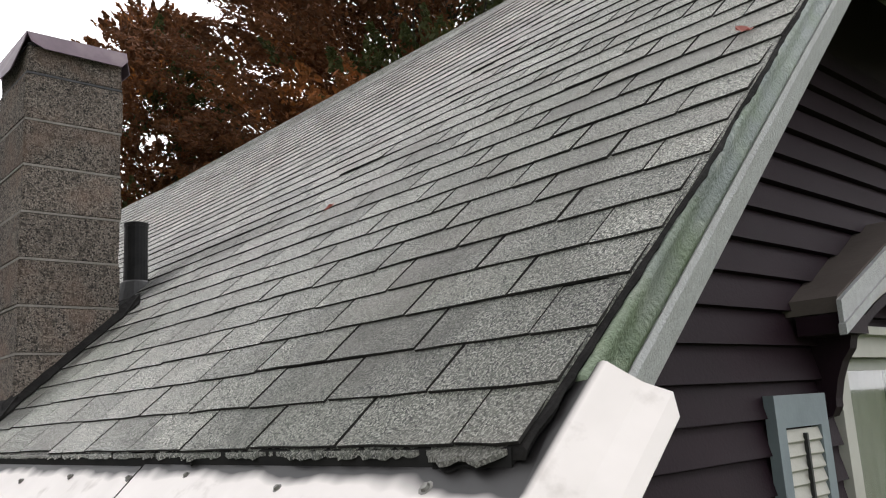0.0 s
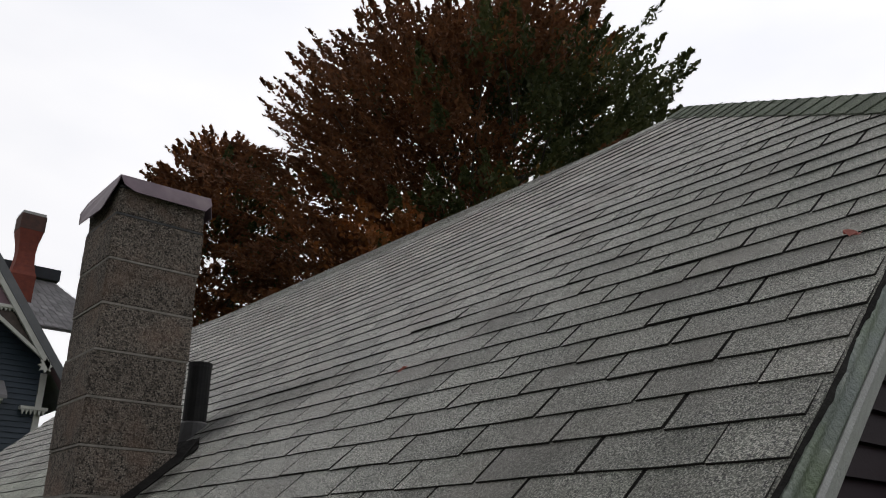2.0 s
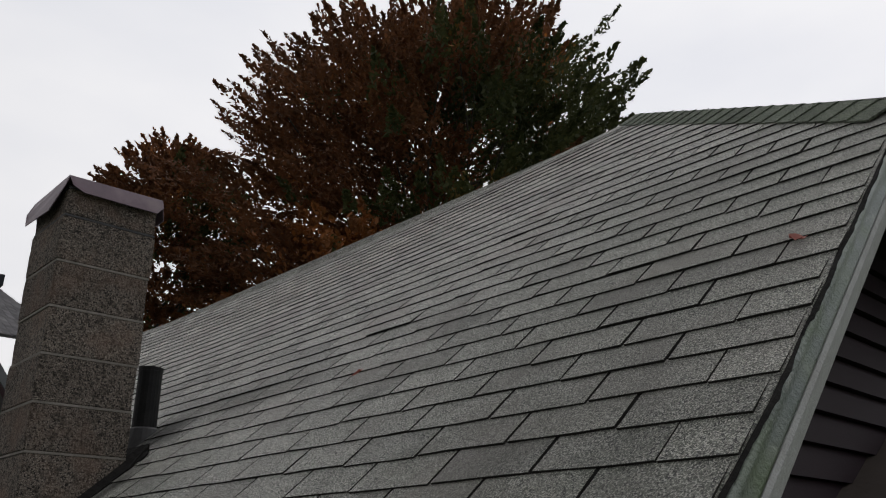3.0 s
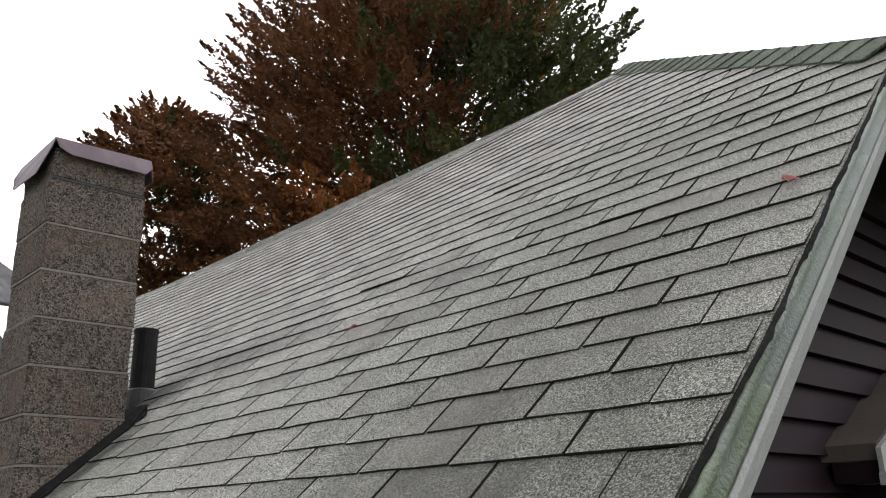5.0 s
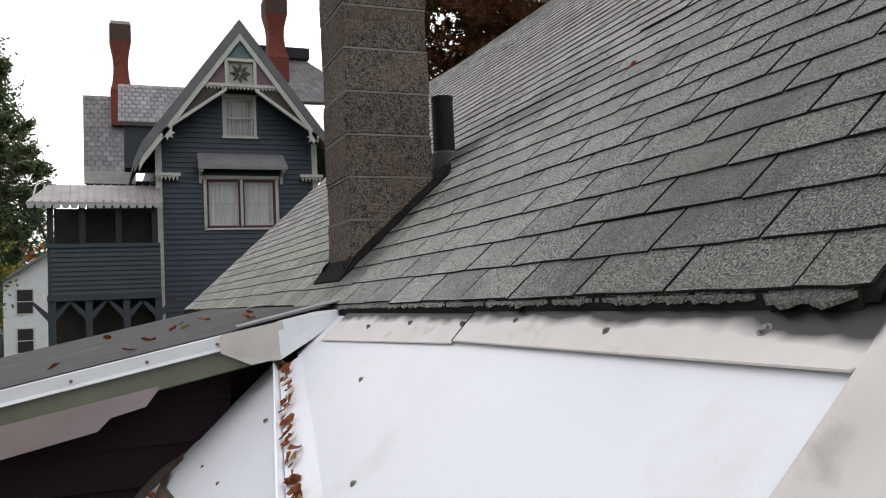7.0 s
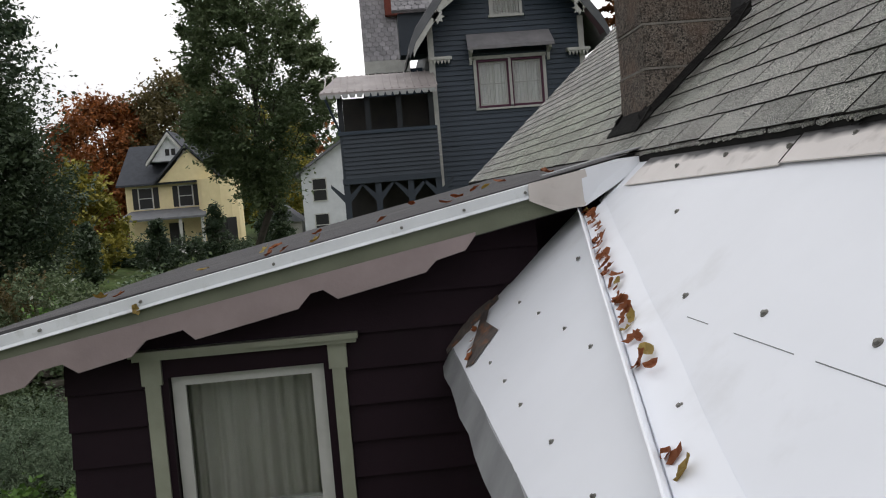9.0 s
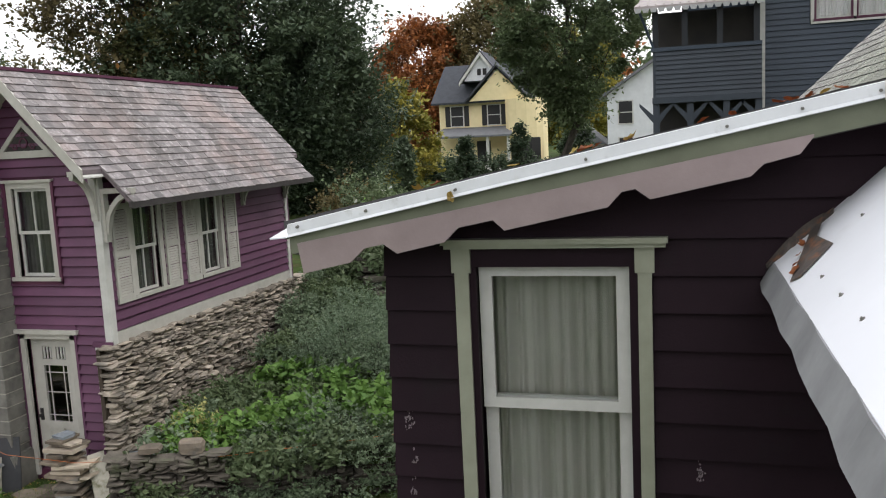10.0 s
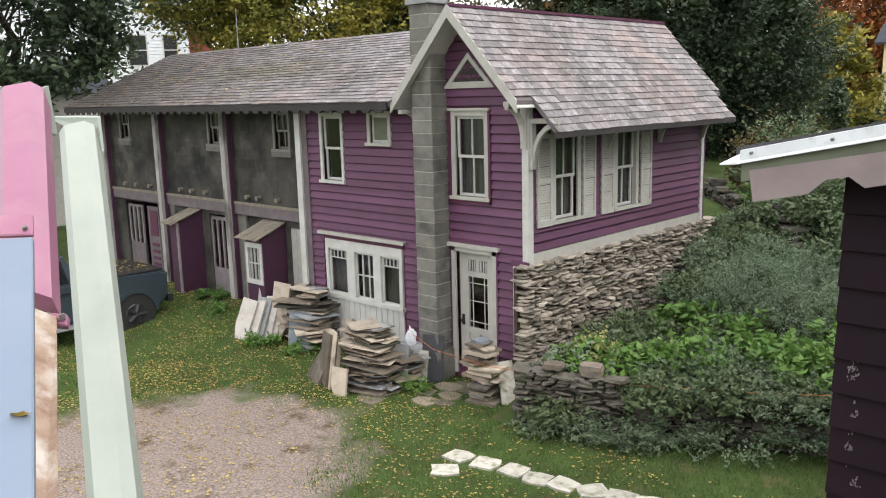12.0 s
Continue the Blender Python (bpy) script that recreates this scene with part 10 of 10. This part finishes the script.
M["rim"] = mat("dark_alloy_rim", (0.06, 0.062, 0.065), (0.04, 0.04, 0.042), 20, 0.4, metal=0.6)
truck = thing("pickup_truck", "dark blue-grey pickup truck with leaf-strewn bed cover", "truck", at=(-17.3, 6.3, 0.15))
TX0, TX1 = -18.2, -16.42
gz = ground_h(-17.3, 7.0)
bm = bmesh.new()
prof = [(8.52, 0.62), (8.55, 1.18), (6.75, 1.2), (6.7, 1.25), (4.6, 1.2), (3.75, 1.05), (3.65, 0.55), (4.1, 0.42), (8.3, 0.46)]
prism(bm, [(TX0, y, gz + z) for y, z in prof], [(TX1, y, gz + z) for y, z in prof])
bmesh.ops.bevel(bm, geom=bm.edges[:], offset=0.05, segments=2, affect="EDGES")
part("body", bm, M["truck_paint"], truck)
bm = bmesh.new()
prism(bm, [(TX0 + 0.06, 6.7, gz + 1.2), (TX0 + 0.06, 4.6, gz + 1.2), (TX0 + 0.2, 5.2, gz + 1.78), (TX0 + 0.2, 6.5, gz + 1.8)], [(TX1 - 0.06, 6.7, gz + 1.2), (TX1 - 0.06, 4.6, gz + 1.2), (TX1 - 0.2, 5.2, gz + 1.78), (TX1 - 0.2, 6.5, gz + 1.8)])
bmesh.ops.bevel(bm, geom=bm.edges[:], offset=0.05, segments=2, affect="EDGES")
cab = part("cab", bm, M["truck_paint"], truck)
M["car_glass"] = mat("dark_car_glass", (0.01, 0.012, 0.013), (0.012, 0.014, 0.015), 2, 0.05, spec=0.8)
for ya, yb in ((4.95, 5.7), (5.78, 6.5)):
    bm = bmesh.new()
    prism(bm, [(TX1 - 0.07, ya, gz + 1.26), (TX1 - 0.07, yb, gz + 1.26), (TX1 - 0.17, yb - 0.08, gz + 1.68), (TX1 - 0.17, ya + 0.35 if ya < 5 else ya, gz + 1.68)],
          [(TX1 - 0.055, ya, gz + 1.26), (TX1 - 0.055, yb, gz + 1.26), (TX1 - 0.155, yb - 0.08, gz + 1.68), (TX1 - 0.155, ya + 0.35 if ya < 5 else ya, gz + 1.68)])
    part("side_glass", bm, M["car_glass"], cab)
part("door_handle", bmesh_box_local(side(TX1, 0), 6.3, 6.5, 0.0, 0.03, gz + 1.05, gz + 1.09), M["rim"], cab)
bm = bmesh.new()
box(bm, TX1, TX1 + 0.16, 4.85, 5.0, gz + 1.22, gz + 1.38)
bmesh.ops.bevel(bm, geom=bm.edges[:], offset=0.03, segments=2, affect="EDGES")
part("door_mirror", bm, M["truck_paint"], cab)
bm = bmesh.new()
box(bm, TX0 + 0.08, TX1 - 0.08, 6.75, 8.48, gz + 1.18, gz + 1.235)
bmesh.ops.bevel(bm, geom=bm.edges[:], offset=0.02, segments=1, affect="EDGES")
part("bed_cover", bm, M["pipe"], truck, "black soft bed cover")
for y in (7.75, 4.5):
    for x in (TX1 - 0.1, TX0 + 0.1):
        bm = bmesh.new()
        tube(bm, (x - 0.12, y, gz + 0.38), (x + 0.12, y, gz + 0.38), 0.38, 0.38, 28)
        bmesh.ops.bevel(bm, geom=[e for e in bm.edges if e.calc_length() < 0.1], offset=0.03, segments=2, affect="EDGES")
        wl = part("wheel", bm, M["tyre"], truck)
        bm = bmesh.new()
        tube(bm, (x + 0.1, y, gz + 0.38), (x + 0.135, y, gz + 0.38), 0.24, 0.2, 20)
        for i in range(5):
            a = 2 * math.pi * i / 5
            tube(bm, (x + 0.13, y, gz + 0.38), (x + 0.14, y + 0.21 * math.cos(a), gz + 0.38 + 0.21 * math.sin(a)), 0.055, 0.05, 6)
        part("rim", bm, M["rim"], wl)
    bm = bmesh.new()
    k = 12
    for i in range(k):
        a, b = math.pi * i / k, math.pi * (i + 1) / k
        ro, ri = 0.52, 0.44
        p = [(y + ro * math.cos(a), 0.38 + ro * math.sin(a)), (y + ro * math.cos(b), 0.38 + ro * math.sin(b)), (y + ri * math.cos(b), 0.38 + ri * math.sin(b)), (y + ri * math.cos(a), 0.38 + ri * math.sin(a))]
        prism(bm, [(TX1 - 0.02, u, gz + v) for u, v in p], [(TX1 + 0.045, u, gz + v) for u, v in p])
    part("wheel_arch", bm, M["truck_paint"], truck)
    bm = bmesh.new()
    tube(bm, (TX1 - 0.05, y, gz + 0.38), (TX1 + 0.008, y, gz + 0.38), 0.45, 0.45, 24)
    part("wheel_well", bm, M["tyre"], truck)
part("rear_bumper", bmesh_box_local(side(TX1, 0), 8.5, 8.62, -1.7, 0.0, gz + 0.5, gz + 0.66), M["rim"], truck)
part("running_board", bmesh_box_local(side(TX1, 0), 5.0, 7.1, -0.1, 0.08, gz + 0.36, gz + 0.42), M["grey_metal"], truck)
bl = [(rl.uniform(TX0 + 0.1, TX1 - 0.1), rl.uniform(6.8, 8.42), gz + 1.238) for _ in range(260)]
tagged(scatter_quads("bed_leaves", bl, 0.03, M["leaf_fallen"], 16, False), "yellow leaves lying on the truck bed cover", "leaves", kind="stuff")


# ---- shingles, laid last ----
def tab_mesh(seed):
    r = random.Random(seed)
    b = bmesh.new()
    us = [0.0, 0.1, 0.2, 0.2945]
    lift = [r.uniform(0.0, 0.003) for _ in us]
    edge = [r.uniform(-0.003, 0.002) for _ in us]
    low = [[b.verts.new((edge[i], u, -0.001)) for i, u in enumerate(us)], [b.verts.new((edge[i], u, 0.0043 + lift[i] * 0.5)) for i, u in enumerate(us)]]
    up = [[b.verts.new((0.131, u, -0.004)) for u in us], [b.verts.new((0.131, u, 0.0)) for u in us]]
    for i in range(3):
        b.faces.new((low[0][i], low[0][i + 1], low[1][i + 1], low[1][i])).material_index = 1
        b.faces.new((low[1][i], low[1][i + 1], up[1][i + 1], up[1][i]))
        b.faces.new((up[0][i], up[0][i + 1], low[0][i + 1], low[0][i]))
    for i in (0, 3):
        b.faces.new((low[0][i], low[1][i], up[1][i], up[0][i])).material_index = 1
    me = finish(b, "shingle", M["shingle"])
    me.materials.append(M["shingle_edge"])
    return me


def curl(x, y):
    """How far a tab's butt is lifted, in radians: old buckles above the pipe and a few curled tabs."""
    a = max(0.0, rt.gauss(0.0, 0.006)) + 0.008 * max(0.0, noise.noise(Vector((x * 2.6, y * 1.1, 11))))
    line = 2.17 + 0.55 * max(0.0, 3.35 - y) ** 1.5
    if y < 4.5:
        a += 0.022 * math.exp(-((x - line) / 0.09) ** 2) * smooth((y - 2.5) / 0.7) * (0.4 + 0.8 * rt.random())
    if rt.random() < 0.007:
        a += 0.03
    return min(a, 0.16)


tabs = [tab_mesh(100 + i) for i in range(9)]
rest_v, rest_f = [], []
tab_data = [([v.co.copy() for v in me.vertices], [tuple(p.vertices) for p in me.polygons], [p.material_index for p in me.polygons]) for me in tabs]
rest_m = []
rt = random.Random(21)
row = 0
while True:
    x = 1.116 + 0.0943 * row
    if x > RIDGE_X - 0.06:
        break
    y = 1.135 - 0.305 if row % 2 == 0 else 1.283 - 0.305
    y += 0.012 * math.sin(row * 1.7)
    y_lo = RAKE_Y + rake_in(x + 0.05) + max(0.0, (x + 0.05 - HIP_X)) * (HIP_Y - RAKE_Y) / (RIDGE_X - HIP_X)
    while y < FAR_Y - 0.1:
        a, b = max(y, y_lo + rt.uniform(-0.004, 0.006)), min(y + 0.305, FAR_Y)
        inside = CX0 < x < CX1 - 0.1 and CY0 < a and b < CY1
        if b - a > 0.04 and not inside:
            k = rt.randrange(9)
            wave = 0.007 * noise.noise(Vector((a * 1.1, row * 0.22, 3))) + 0.004 * noise.noise(Vector((a * 3.7, row * 0.9, 8)))
            m = roof_frame(x + wave + rt.uniform(-0.003, 0.003), a) @ Matrix.Translation((0.131, 0, 0)) @ Matrix.Rotation(curl(x, a), 4, "Y") @ Matrix.Translation((-0.131, 0, 0)) @ Matrix.Rotation(rt.uniform(-0.012, 0.012), 4, "Z") @ Matrix.Diagonal((1, (b - a) / 0.305, 1, 1))
            if y < 3.66:
                ob = new("shingle", tabs[k])
                ob.parent = roof
                ob.matrix_basis = m
            else:
                o = len(rest_v)
                rest_v.extend(m @ v for v in tab_data[k][0])
                rest_f.extend(tuple(i + o for i in f) for f in tab_data[k][1])
                rest_m.extend(tab_data[k][2])
        y += 0.305
    row += 1
me = bpy.data.meshes.new("shingle_field")
me.from_pydata(rest_v, [], rest_f)
me.materials.append(M["shingle_rest"])
me.materials.append(M["shingle_edge"])
me.polygons.foreach_set("material_index", rest_m)
tagged(part("shingle_field", me, None, roof), kind="stuff")
# caps folded over the hip
hp0, hp1 = Vector((HIP_X, RAKE_Y, roof_z(HIP_X, RAKE_Y))), Vector((RIDGE_X, HIP_Y, roof_z(RIDGE_X, HIP_Y)))
n_caps = 21
d = (hp1 - hp0) / n_caps
across = Vector((-1, 0.05, -PITCH)).normalized() * 0.2
across -= d.normalized() * across.dot(d.normalized())
across = across.normalized() * 0.13
over = Vector((across.x * -0.35, -across.y - 0.05, across.z))
nn = Vector((-PITCH, 0, 1)).normalized()
for i in range(n_caps + 1):
    a, b = hp0 + d * i, hp0 + d * (i + 1.15)
    bm = bmesh.new()
    for s in (across, over):
        hexa(bm, [a + s + nn * 0.008, b + s + nn * 0.003, b + nn * 0.01, a + nn * 0.016, a + s + nn * 0.016, b + s + nn * 0.009, b + nn * 0.017, a + nn * 0.024])
    part("cap_shingle", bm, M["hip_cap"], roof)
y = HIP_Y
while y < FAR_Y:
    z = roof_z(RIDGE_X, y)
    bm = bmesh.new()
    loft(bm, [[(RIDGE_X - 0.075, v, z - 0.0585 - q), (RIDGE_X, v, z + 0.008 - q), (RIDGE_X + 0.075, v, z - 0.0585 - q), (RIDGE_X + 0.075, v, z - 0.0535 - q), (RIDGE_X, v, z + 0.014 - q), (RIDGE_X - 0.075, v, z - 0.0535 - q)] for v, q in ((y, -0.004 if rt.random() < 0.12 else 0.0), (y + 0.14, 0.006))])
    part("cap_shingle", bm, M["shingle_rest"], roof)
    y += 0.127
